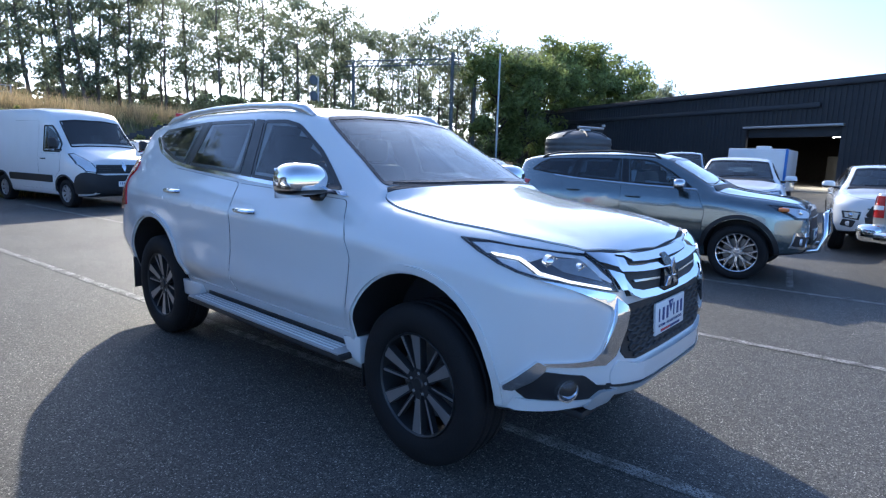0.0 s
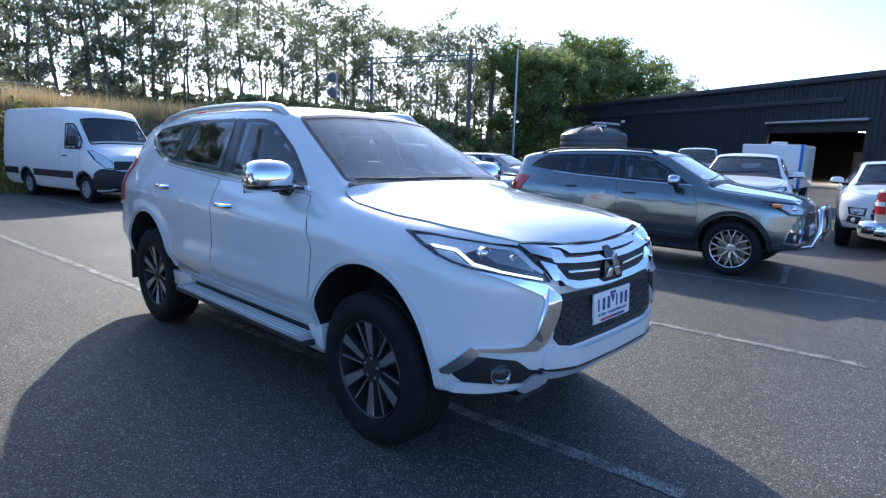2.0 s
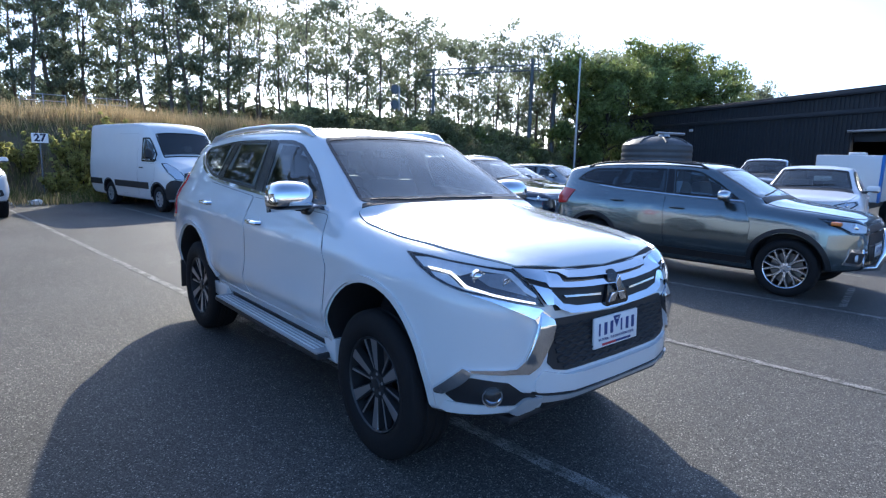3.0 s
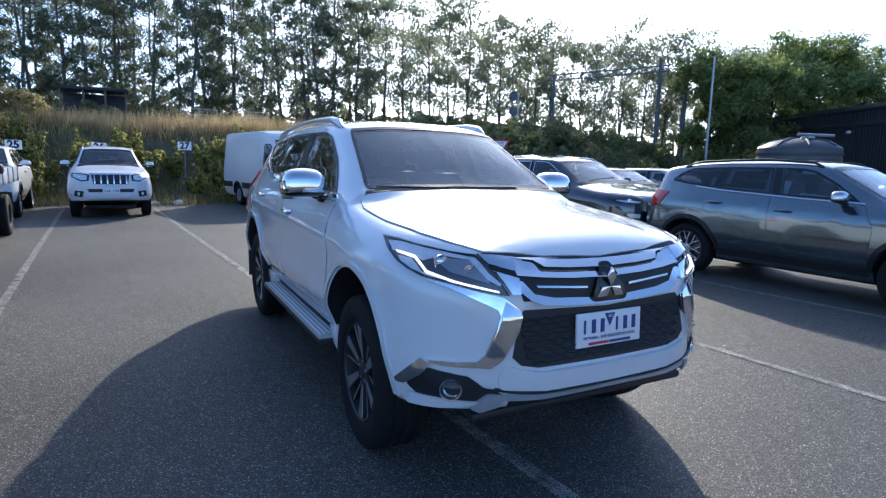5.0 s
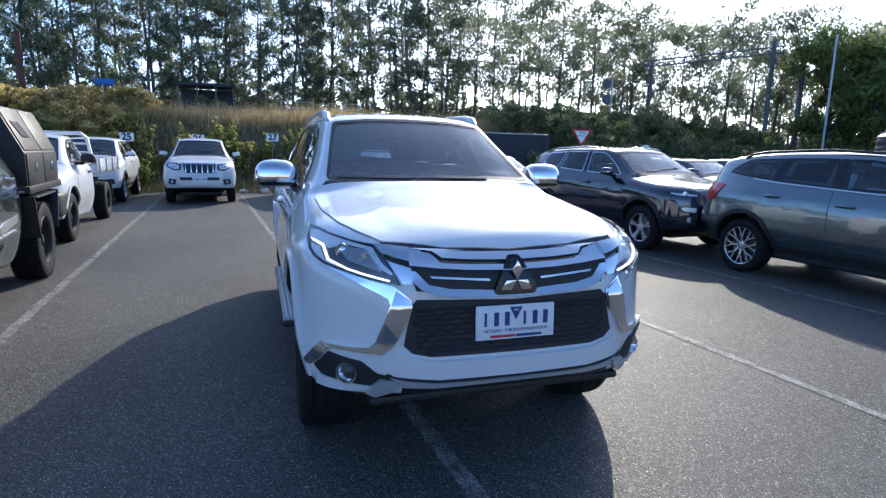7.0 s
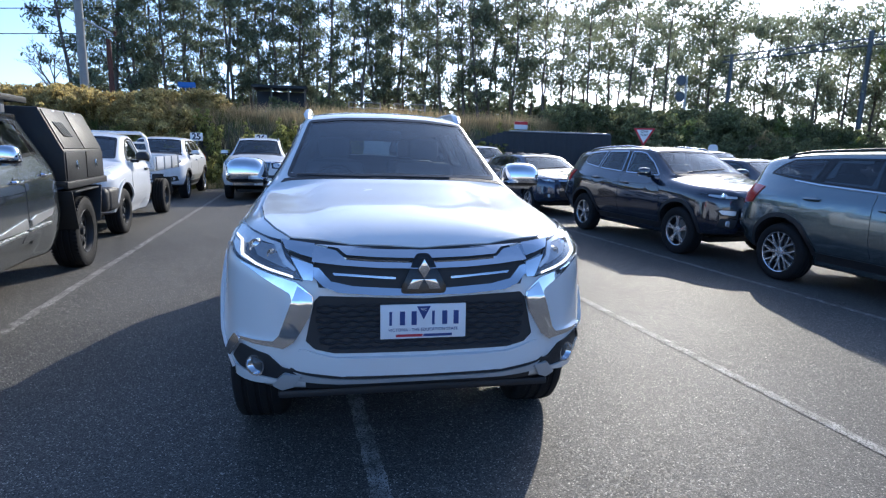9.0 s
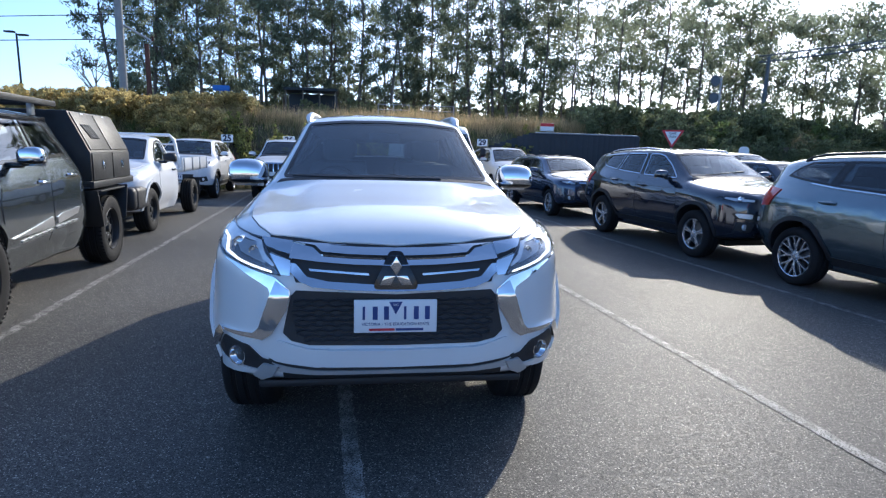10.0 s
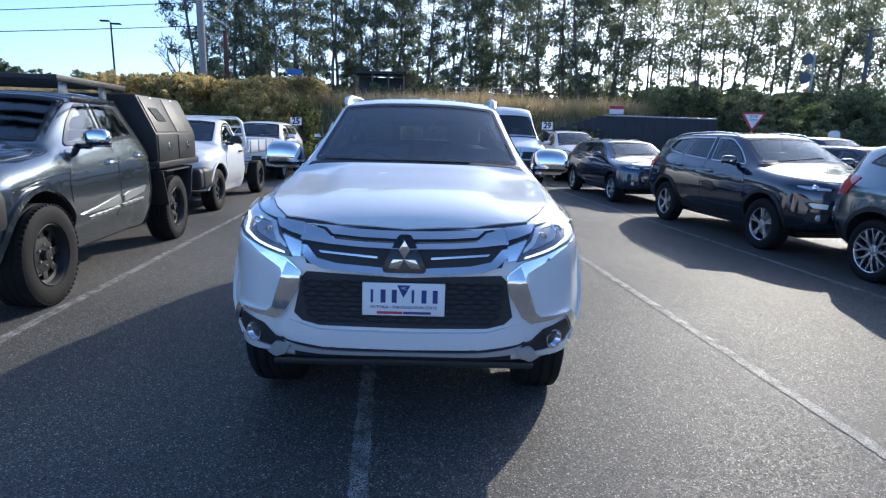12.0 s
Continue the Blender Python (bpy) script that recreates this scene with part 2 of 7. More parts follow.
M["bark"] = mat("eucalyptus_bark", (0.17, 0.14, 0.115), 0.9, var=0.4, scale=3, bump=0.6, bscale=20)
M["bark_dark"] = mat("dark_bark", (0.07, 0.055, 0.045), 0.9, var=0.4, scale=3, bump=0.6, bscale=20)
M["timber"] = mat("weathered_timber", (0.16, 0.13, 0.1), 0.85, var=0.3, scale=8, bump=0.4, bscale=60)
M["red_sign"] = mat("sign_red", (0.55, 0.03, 0.04), 0.45, var=0.08)
M["blue_sign"] = mat("sign_blue", (0.03, 0.16, 0.5), 0.45, var=0.08)
M["paper"] = mat("crumpled_white_plastic", (0.75, 0.75, 0.73), 0.6, var=0.1, scale=20)
# wooded hill with the blue of distant haze mixed into its colour
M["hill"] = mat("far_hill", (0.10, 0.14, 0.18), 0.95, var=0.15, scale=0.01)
M["rust"] = mat("rust_brown_steel", (0.12, 0.05, 0.035), 0.8, var=0.3, scale=5)
M["fence"] = mat("dark_shade_fence", (0.035, 0.037, 0.042), 0.7, var=0.25, scale=3, bump=0.2, bscale=40)
M["disc"] = mat("brake_disc_steel", (0.3, 0.3, 0.3), 0.4, metal=0.9, var=0.2, scale=20)

# ---- mesh helpers ----
from mathutils.bvhtree import BVHTree


def part(name, bm, material, parent=None, label="", smooth=35.0):
    """A bmesh (or mesh) as one mesh object under a thing or a part."""
    if isinstance(bm, bmesh.types.BMesh):
        me = bpy.data.meshes.new(name)
        bm.to_mesh(me)
        bm.free()
    else:
        me = bm
    if not me.materials:
        for k in material if isinstance(material, (list, tuple)) else (material,):
            me.materials.append(k)
    if smooth and len(me.polygons):
        me.shade_smooth()
        me.set_sharp_from_angle(angle=radians(smooth))
    ob = new(name, me)
    if parent:
        ob.parent = parent
    if label:
        ob["label"] = label
    return ob


def thing(name, label, category, m=None, group="", kind=""):
    ob = new(name)
    ob.empty_display_size = 0.2
    if m is not None:
        ob.matrix_basis = m
    return tagged(ob, label, category, group, kind)


def box(sx, sy, sz, at=(0, 0, 0), bevel=0.0, m=None, into=None, seg=2):
    """A box of full sizes with its centre at a place, bevelled."""
    bm = bmesh.new()
    bmesh.ops.create_cube(bm, size=1.0, matrix=Matrix.Diagonal((sx, sy, sz, 1)))
    if bevel:
        bmesh.ops.bevel(bm, geom=bm.edges[:], offset=bevel, segments=seg, affect="EDGES", profile=0.5)
    bmesh.ops.transform(bm, matrix=Matrix.Translation(at) @ (m if m is not None else Matrix.Identity(4)), verts=bm.verts)
    return joined(into, bm)


def joined(into, bm):
    if into is None:
        return bm
    me = bpy.data.meshes.new("tmp")
    bm.to_mesh(me)
    bm.free()
    into.from_mesh(me)
    bpy.data.meshes.remove(me)
    return into


def rod(a, b, r0, r1=None, n=10, into=None, caps=True):
    """A round bar from a to b, tapered."""
    a, b = Vector(a), Vector(b)
    r1 = r0 if r1 is None else r1
    bm = bmesh.new()
    d = b - a
    bmesh.ops.create_cone(bm, cap_ends=caps, segments=n, radius1=r0, radius2=r1, depth=d.length,
                          matrix=Matrix.Translation((a + b) / 2) @ d.to_track_quat("Z", "Y").to_matrix().to_4x4())
    return joined(into, bm)


def tube(points, r, n=8, into=None, flat=1.0):
    """A bar along a line of points; flat squeezes its height."""
    pts = [Vector(p) for p in points]
    bm = bmesh.new()
    rings = []
    for i, p in enumerate(pts):
        d = (pts[min(i + 1, len(pts) - 1)] - pts[max(i - 1, 0)]).normalized()
        side = d.cross(Vector((0, 0, 1)))
        side = side.normalized() if side.length > 1e-4 else Vector((1, 0, 0))
        up = side.cross(d)
        rr = r[i] if isinstance(r, (list, tuple)) else r
        rings.append([bm.verts.new(p + side * math.cos(k * 2 * math.pi / n) * rr + up * math.sin(k * 2 * math.pi / n) * rr * flat) for k in range(n)])
    for a, b in zip(rings, rings[1:]):
        for k in range(n):
            bm.faces.new((a[k], a[(k + 1) % n], b[(k + 1) % n], b[k]))
    bm.faces.new(rings[0][::-1])
    bm.faces.new(rings[-1])
    return joined(into, bm)


def lathe(profile, n=48, axis="X", into=None):
    """Turns (radius, along) points round an axis; the profile is closed if its ends meet."""
    bm = bmesh.new()
    rings = []
    for r, a in profile:
        ring = []
        for k in range(n):
            c, s = math.cos(2 * math.pi * k / n) * r, math.sin(2 * math.pi * k / n) * r
            ring.append(bm.verts.new((a, c, s) if axis == "X" else (c, s, a)))
        rings.append(ring)
    for a, b in zip(rings, rings[1:]):
        for k in range(n):
            bm.faces.new((a[k], a[(k + 1) % n], b[(k + 1) % n], b[k]))
    bmesh.ops.recalc_face_normals(bm, faces=bm.faces[:])
    return joined(into, bm)


def prism(poly, depth, m=None, bevel=0.0, into=None):
    """A flat outline in x, z pushed back along +y by depth."""
    bm = bmesh.new()
    f = bm.faces.new([bm.verts.new((x, 0, z)) for x, z in poly])
    ex = bmesh.ops.extrude_face_region(bm, geom=[f])
    bmesh.ops.translate(bm, vec=(0, depth, 0), verts=[g for g in ex["geom"] if isinstance(g, bmesh.types.BMVert)])
    bmesh.ops.recalc_face_normals(bm, faces=bm.faces[:])
    if bevel:
        bmesh.ops.bevel(bm, geom=bm.edges[:], offset=bevel, segments=2, affect="EDGES", profile=0.5)
    if m is not None:
        bmesh.ops.transform(bm, matrix=m, verts=bm.verts)
    return joined(into, bm)


def lettering(text, size, m, material, parent, name="lettering", bold=0.0):
    cu = bpy.data.curves.new(name, "FONT")
    cu.body, cu.size, cu.extrude, cu.align_x, cu.align_y = text, size, 0.0006, "CENTER", "CENTER"
    cu.offset = bold * size
    ob = new(name, cu)
    me = bpy.data.meshes.new_from_object(ob.evaluated_get(bpy.context.evaluated_depsgraph_get()))
    bpy.data.objects.remove(ob)
    bpy.data.curves.remove(cu)
    me.transform(m)
    me.materials.clear()
    return part(name, me, material, parent, smooth=0)


def pchip(xs, ys, xq):
    xs, ys, xq = (np.asarray(v, float) for v in (xs, ys, xq))
    h, d = np.diff(xs), np.diff(ys) / np.diff(xs)
    m = np.zeros_like(ys)
    for i in range(1, len(xs) - 1):
        if d[i - 1] * d[i] > 0:
            w1, w2 = 2 * h[i] + h[i - 1], h[i] + 2 * h[i - 1]
            m[i] = (w1 + w2) / (w1 / d[i - 1] + w2 / d[i])
    m[0], m[-1] = d[0], d[-1]
    k = np.clip(np.searchsorted(xs, xq) - 1, 0, len(xs) - 2)
    t = (xq - xs[k]) / h[k]
    return ((2 * t**3 - 3 * t**2 + 1) * ys[k] + (t**3 - 2 * t**2 + t) * h[k] * m[k] + (-2 * t**3 + 3 * t**2) * ys[k + 1] + (t**3 - t**2) * h[k] * m[k + 1])


# ---- car bodies ----
def shell(table, lift=None, per=5, cross=6):
    """A closed car body through cross-sections. A row: y, bottom z, then x z of sill, widest, shoulder, belt and roof edge, then centre z."""
    tab = np.array(table, float)
    u = np.arange(len(tab))
    uq = np.linspace(0, len(tab) - 1, (len(tab) - 1) * per + 1)
    cols = np.stack([pchip(u, tab[:, c], uq) for c in range(tab.shape[1])], 1)
    rings = []
    for r in cols:
        y, zb, xs, zs, xw, zw, xh, zh, xe, ze, xr, zr, zc = r
        ctrl = np.array([(0, zb), (xs * 0.5, zb), (xs * 0.93, zb + 0.01), (xs, zs), ((xs + xw) / 2 + 0.01, (zs + zw) / 2), (xw, zw), ((xw + xh) / 2 + 0.004, (zw + zh) / 2),
                         (xh, zh), (xe, ze), (xe + (xr - xe) * 0.5 + 0.012, ze + (zr - ze) * 0.5), (xr, zr), (xr * 0.85, zr + (zc - zr) * 0.42), (xr * 0.45, zr + (zc - zr) * 0.86), (0, zc)])
        s = np.r_[0, np.cumsum(np.sqrt(np.hypot(*np.diff(ctrl, axis=0).T) + 1e-6))]
        sq = np.concatenate([np.linspace(a, b, cross, endpoint=False) for a, b in zip(s, s[1:])] + [[s[-1]]])
        half = np.stack([pchip(s, ctrl[:, 0], sq), pchip(s, ctrl[:, 1], sq)], 1)
        rings.append((y, half))
    n = len(rings[0][1])
    bm = bmesh.new()
    vs = []
    for y, half in rings:
        ring = [bm.verts.new((x, y, z)) for x, z in half]
        ring += [bm.verts.new((-x, y, z)) for x, z in half[-2:0:-1]]
        vs.append(ring)
    m = len(vs[0])
    for a, b in zip(vs, vs[1:]):
        for k in range(m):
            bm.faces.new((a[k], a[(k + 1) % m], b[(k + 1) % m], b[k]))
    for ring in (vs[0], vs[-1]):
        for k in range(n - 2):
            i, j = k, k + 1
            p, q = (m - i) % m, (m - j) % m
            bm.faces.new([ring[i], ring[j], ring[q], ring[p]] if p != i else [ring[i], ring[j], ring[q]])
        bm.faces.new((ring[n - 2], ring[n - 1], ring[m - n + 2]))
    bmesh.ops.recalc_face_normals(bm, faces=bm.faces[:])
    return bm


def carved(bm, axles, radius, zc, inner):
    """The body with wheel wells cut into it."""
    cut = bmesh.new()
    for y in axles:
        for s in (-1, 1):
            c = bmesh.new()
            bmesh.ops.create_cone(c, cap_ends=True, segments=40, radius1=radius, radius2=radius, depth=0.8,
                                  matrix=Matrix.Translation((s * (inner + 0.4), y, zc)) @ Matrix.Rotation(radians(90), 4, "Y"))
            joined(cut, c)
    me, mc = bpy.data.meshes.new("a"), bpy.data.meshes.new("b")
    bm.to_mesh(me)
    cut.to_mesh(mc)
    cut.free()
    a, b = new("a", me), new("b", mc)
    mod = a.modifiers.new("cut", "BOOLEAN")
    mod.operation, mod.object, mod.solver = "DIFFERENCE", b, "EXACT"
    bpy.context.view_layer.update()
    out = bpy.data.meshes.new_from_object(a.evaluated_get(bpy.context.evaluated_depsgraph_get()))
    bpy.data.objects.remove(a)
    bpy.data.objects.remove(b)
    bpy.data.meshes.remove(me)
    bpy.data.meshes.remove(mc)
    res = bmesh.new()
    res.from_mesh(out)
    bpy.data.meshes.remove(out)
    return res


VIEWS = {"F": ((0, 1, 0), lambda u, v: (u, -9, v)), "B": ((0, -1, 0), lambda u, v: (u, 9, v)), "R": ((1, 0, 0), lambda u, v: (-9, u, v)),
         "L": ((-1, 0, 0), lambda u, v: (9, u, v)), "T": ((0, 0, -1), lambda u, v: (u, v, 9))}
FLAT = {"F": lambda p: (p.x, p.z), "B": lambda p: (p.x, p.z), "R": lambda p: (p.y, p.z), "L": lambda p: (p.y, p.z), "T": lambda p: (p.x, p.y)}


def patch(bvh, poly, view, off=0.004, thick=0.012, grid=0.05, smooth_rim=0):
    """A panel with the given outline, laid on the body as seen along one axis, and as thick as it stands proud plus its root."""
    bm = bmesh.new()
    f = bm.faces.new([bm.verts.new((u, v, 0)) for u, v in poly])
    f.normal_update()
    bmesh.ops.triangulate(bm, faces=[f])
    us, vs = [p[0] for p in poly], [p[1] for p in poly]
    for lo, hi, no in ((min(us), max(us), (1, 0, 0)), (min(vs), max(vs), (0, 1, 0))):
        k = int((hi - lo) / grid)
        for i in range(1, k + 1):
            c = lo + (hi - lo) * i / (k + 1)
            bmesh.ops.bisect_plane(bm, geom=bm.verts[:] + bm.edges[:] + bm.faces[:], plane_co=(no[0] * c, no[1] * c, 0), plane_no=no, dist=1e-6)
    way, org = Vector(VIEWS[view][0]), VIEWS[view][1]
    bm.verts.index_update()
    top, low = [], []
    out = bmesh.new()
    for v in bm.verts:
        o = Vector(org(v.co.x, v.co.y))
        p, nrm, _, _ = bvh.ray_cast(o, way)
        if p is None:
            p, nrm, _, _ = bvh.find_nearest(o + way * 8.2)
        nrm = (nrm - way * 0.6).normalized()
        rise = off(v.co.x, v.co.y) if callable(off) else off
        top.append(out.verts.new(p + nrm * rise))
        low.append(out.verts.new(p - nrm * max(0.004, thick - rise)))
    for f in bm.faces:
        ids = [v.index for v in f.verts]
        out.faces.new([top[i] for i in ids])
        out.faces.new([low[i] for i in ids[::-1]])
    for e in bm.edges:
        if len(e.link_faces) == 1:
            i, j = e.verts[0].index, e.verts[1].index
            out.faces.new((top[i], top[j], low[j], low[i]))
    bm.free()
    bmesh.ops.recalc_face_normals(out, faces=out.faces[:])
    return out


def inset(poly, d):
    """The outline moved inwards by d."""
    area = sum(a[0] * b[1] - b[0] * a[1] for a, b in zip(poly, poly[1:] + poly[:1]))
    s = 1 if area > 0 else -1
    res = []
    for i, p in enumerate(poly):
        a, b = Vector(poly[i - 1]), Vector(poly[(i + 1) % len(poly)])
        p = Vector(p)
        e1, e2 = (p - a).normalized(), (b - p).normalized()
        n1, n2 = Vector((-e1.y, e1.x)) * s, Vector((-e2.y, e2.x)) * s
        w = (n1 + n2)
        w = w / max(0.5, w.length_squared / 2)
        res.append(tuple(p + w * d))
    return res


def rounded(poly, r=0.03, n=3):
    """The outline with its corners cut round."""
    res = []
    for i, p in enumerate(poly):
        a, b, p = Vector(poly[i - 1]), Vector(poly[(i + 1) % len(poly)]), Vector(p)
        ra, rb = min(r, (a - p).length * 0.45), min(r, (b - p).length * 0.45)
        q0, q1 = p + (a - p).normalized() * ra, p + (b - p).normalized() * rb
        for k in range(n + 1):
            t = k / n
            res.append(tuple(q0 * (1 - t) ** 2 + p * 2 * t * (1 - t) + q1 * t * t))
    return res


def inside(poly, u, v):
    hit = False
    for (x0, y0), (x1, y1) in zip(poly, poly[1:] + poly[:1]):
        if (y0 > v) != (y1 > v) and u < (x1 - x0) * (v - y0) / (y1 - y0) + x0:
            hit = not hit
    return hit


def ring_patch(bvh, outer, inner, view, off, thick, grid=0.06):
    """A band between two outlines of as many corners."""
    out = None
    n = len(outer)
    bm = bmesh.new()
    for i in range(n):
        j = (i + 1) % n
        quad = [outer[i], outer[j], inner[j], inner[i]]
        if abs(sum(a[0] * b[1] - b[0] * a[1] for a, b in zip(quad, quad[1:] + quad[:1]))) < 1e-7:
            continue
        joined(bm, patch(bvh, quad, view, off, thick, grid))
    return bm


def mirrored(poly):
    return [(-x, z) for x, z in poly]


class Car:
    """One vehicle: the body from its table, then panels, glass, lamps and wheels laid on it. Local axes: nose towards -y, ground at z 0."""

    def __init__(self, name, label, category, m, table, paint, axles, wheel_r, track, arch=0.07, arch_up=0.02, per=5, cross=5, group="", sculpt=None):
        self.root = thing(name, label, category, m, group)
        self.paint, self.axles, self.wheel_r, self.track = paint, axles, wheel_r, track
        bm = shell(table, per=per, cross=cross)
        if sculpt:
            for v in bm.verts:
                sculpt(v)
            bm.normal_update()
        self.bvh = BVHTree.FromBMesh(bm)
        self.raw = bm
        self.arch_r = wheel_r + arch
        self.holes = []
        self.arch_z = wheel_r + arch_up

    def glass(self, name, poly, view, material, border=0.028, off=0.004, frame=None, r=0.03, hole=True, grid=0.07):
        poly = rounded(poly, r)
        p = part(name, patch(self.bvh, poly, view, off, 0.009, grid), material, self.root)
        p.visible_shadow = False
        part("glazing_seal", ring_patch(self.bvh, poly, inset(poly, border), view, off + 0.002, 0.012), M["trim"], p)
        if frame:
            part("window_trim", ring_patch(self.bvh, inset(poly, -0.012), inset(poly, 0.004), view, off + 0.005, 0.018), frame, p)
        if hole:
            self.holes.append((view, inset(poly, 0.006)))
        return p

    def close(self, inner=0.55, lining=True):
        """Cuts the wells and the window openings, and lines the cabin."""
        bm = carved(self.raw, self.axles, self.arch_r, self.arch_z, inner)
        self.raw.free()
        doomed = []
        for f in bm.faces:
            c = f.calc_center_median()
            for view, poly in self.holes:
                way = Vector(VIEWS[view][0])
                if f.normal.dot(way) > -0.08 or (view == "R" and c.x > 0) or (view == "L" and c.x < 0) or (view == "F" and c.y > 0.6) or (view == "B" and c.y < 0):
                    continue
                flat = FLAT[view]
                if all(inside(poly, *flat(v.co)) for v in f.verts):
                    doomed.append(f)
                    break
        bmesh.ops.delete(bm, geom=doomed, context="FACES")
        if lining:
            ins = bm.copy()
            ins.normal_update()
            for v in ins.verts:
                v.co -= v.normal * 0.025
            part("cabin_lining", ins, M["interior"], self.root, smooth=60)
        for f in bm.faces:
            c = f.calc_center_median()
            for y in self.axles:
                if math.hypot(c.y - y, c.z - self.arch_z) < self.arch_r + 0.004 and abs(c.x) < 2 and (math.hypot(c.y - y, c.z - self.arch_z) > self.arch_r - 0.012 or abs(abs(c.x) - inner) < 0.01):
                    if abs(f.normal.x) < 0.3 or abs(abs(c.x) - inner) < 0.01:
                        f.material_index = 1
            if f.normal.z < -0.6 and c.z < 0.45:
                f.material_index = 1
        self.body = part("body", bm, [self.paint, M["plastic"]], self.root, smooth=32)

    def add(self, name, poly, view, material, off=0.004, thick=0.012, grid=0.06, r=0.0, label="", parent=None):
        poly = rounded(poly, r) if r else poly
        return part(name, patch(self.bvh, poly, view, off, thick, grid), material, parent or self.root, label)

    def both(self, name, poly, view, material, **kw):
        """On the right and, mirrored, on the left."""
        if view in "RL":
            return self.add(name, poly, "R", material, **kw), self.add(name, poly, "L", material, **kw)
        return self.add(name, poly, view, material, **kw), self.add(name, mirrored(poly), view, material, **kw)

    def panel(self, name, poly, view, off=0.005, r=0.03, grid=0.05, gap=0.003, material=None):
        """A body panel with a dark gap round it."""
        poly = rounded(poly, r)
        p = self.add(name, poly, view, material or self.paint, off=off, thick=0.02, grid=grid)
        part("panel_gap", ring_patch(self.bvh, inset(poly, -gap), inset(poly, 0.003), view, 0.0012, 0.008), M["seam"], p)
        return p

    def wheels(self, style, width=0.235, rim=0.23, steer=0.0, knobs=False, face=None):
        proto = None
        for i, y in enumerate(self.axles):
            for s in (-1, 1):
                turn = pose(s * self.track, y, self.wheel_r, 0, 0, (180 if s > 0 else 0) + (steer if i == 0 else 0))
                if proto is None:
                    proto = make_wheel(self.wheel_r, width, rim, style, knobs, face)
                    w = proto
                    w.matrix_basis = turn
                else:
                    w = copy_thing(proto, turn)
                w.parent = self.root

    def seats(self, y0=-0.1, z=0.55, dx=0.37, rear=True):
        for y in (y0, y0 + 0.85) if rear else (y0,):
            for s in (-1, 1):
                bm = box(0.5, 0.5, 0.2, (s * dx, y - 0.05, z + 0.1), 0.06)
                box(0.48, 0.16, 0.62, (s * dx, y + 0.24, z + 0.45), 0.06, into=bm, m=Matrix.Rotation(radians(-14), 4, "X"))
                seat = part("seat", bm, M["seat"], self.root)
                part("headrest", box(0.26, 0.11, 0.18, (s * dx, y + 0.36, z + 0.86), 0.045, into=None), M["seat"], seat)

    def dash(self, y=-0.85, z=1.05, w=1.4, wheel_x=-0.37):
        bm = box(w, 0.36, 0.22, (0, y, z - 0.12), 0.05)
        part("dashboard", bm, M["interior"], self.root)
        ring = bmesh.new()
        ns = 24
        pts = [Vector((math.cos(2 * math.pi * k / ns) * 0.18, 0, math.sin(2 * math.pi * k / ns) * 0.18)) for k in range(ns + 1)]
        tube(pts, 0.016, 6, into=ring)
        box(0.34, 0.02, 0.045, into=ring, bevel=0.008)
        bmesh.ops.transform(ring, matrix=Matrix.Translation((wheel_x, y + 0.34, z - 0.02)) @ Matrix.Rotation(radians(-25), 4, "X"), verts=ring.verts)
        part("steering_wheel", ring, M["plastic"], self.root)

    def mirror(self, at, size=(0.24, 0.16, 0.17), cap=None, stalk=0.12):
        for s in (-1, 1):
            x, y, z = at
            bm = bmesh.new()
            bmesh.ops.create_uvsphere(bm, u_segments=20, v_segments=12, radius=0.5)
            for v in bm.verts:
                c = v.co
                v.co = Vector((math.copysign(abs(2 * c.x) ** 0.5, c.x) * size[0] / 2, math.copysign(abs(2 * c.y) ** 0.8, c.y) * size[1] / 2, math.copysign(abs(2 * c.z) ** 0.62, c.z) * size[2] / 2))
                v.co.z -= 0.7 * v.co.x * v.co.x
                if v.co.y > size[1] * 0.3:
                    v.co.y = size[1] * 0.3
                if v.co.z < 0:
                    v.co.z *= 0.52
            bmesh.ops.translate(bm, vec=(s * x, y, z), verts=bm.verts)
            for f in bm.faces:
                if f.calc_center_median().z < z - size[2] * 0.11:
                    f.material_index = 1
            mir = part("wing_mirror", bm, [cap or self.paint, M["trim"]], self.root, smooth=50)
            part("mirror_stalk", box(stalk, size[1] * 0.45, 0.05, (s * (x - size[0] / 2 - stalk * 0.25), y + 0.02, z - size[2] * 0.32), 0.02), M["trim"], mir)
            part("mirror_glass", box(size[0] * 0.82, 0.006, size[2] * 0.7, (s * x, y + size[1] * 0.3 + 0.002, z), 0.002), M["chrome"], mir)

    def handle(self, y, z, material=None, length=0.2):
        for view, s in (("R", -1), ("L", 1)):
            p, nrm, _, _ = self.bvh.ray_cast(Vector((s * 9, y, z)), Vector((-s, 0, 0)))
            if p is None:
                continue
            pts = [(p.x + s * d, y + t * length, z) for t, d in ((-0.5, 0.002), (-0.42, 0.028), (-0.2, 0.036), (0.2, 0.036), (0.42, 0.028), (0.5, 0.002))]
            h = part("door_handle", tube(pts, 0.016, 8, flat=1.0), material or self.paint, self.root)
            part("handle_recess", patch(self.bvh, rounded([(y - 0.06, z - 0.035), (y + 0.06, z - 0.035), (y + 0.06, z + 0.04), (y - 0.06, z + 0.04)], 0.03), view, 0.0062, 0.008, 0.06), self.paint, h)

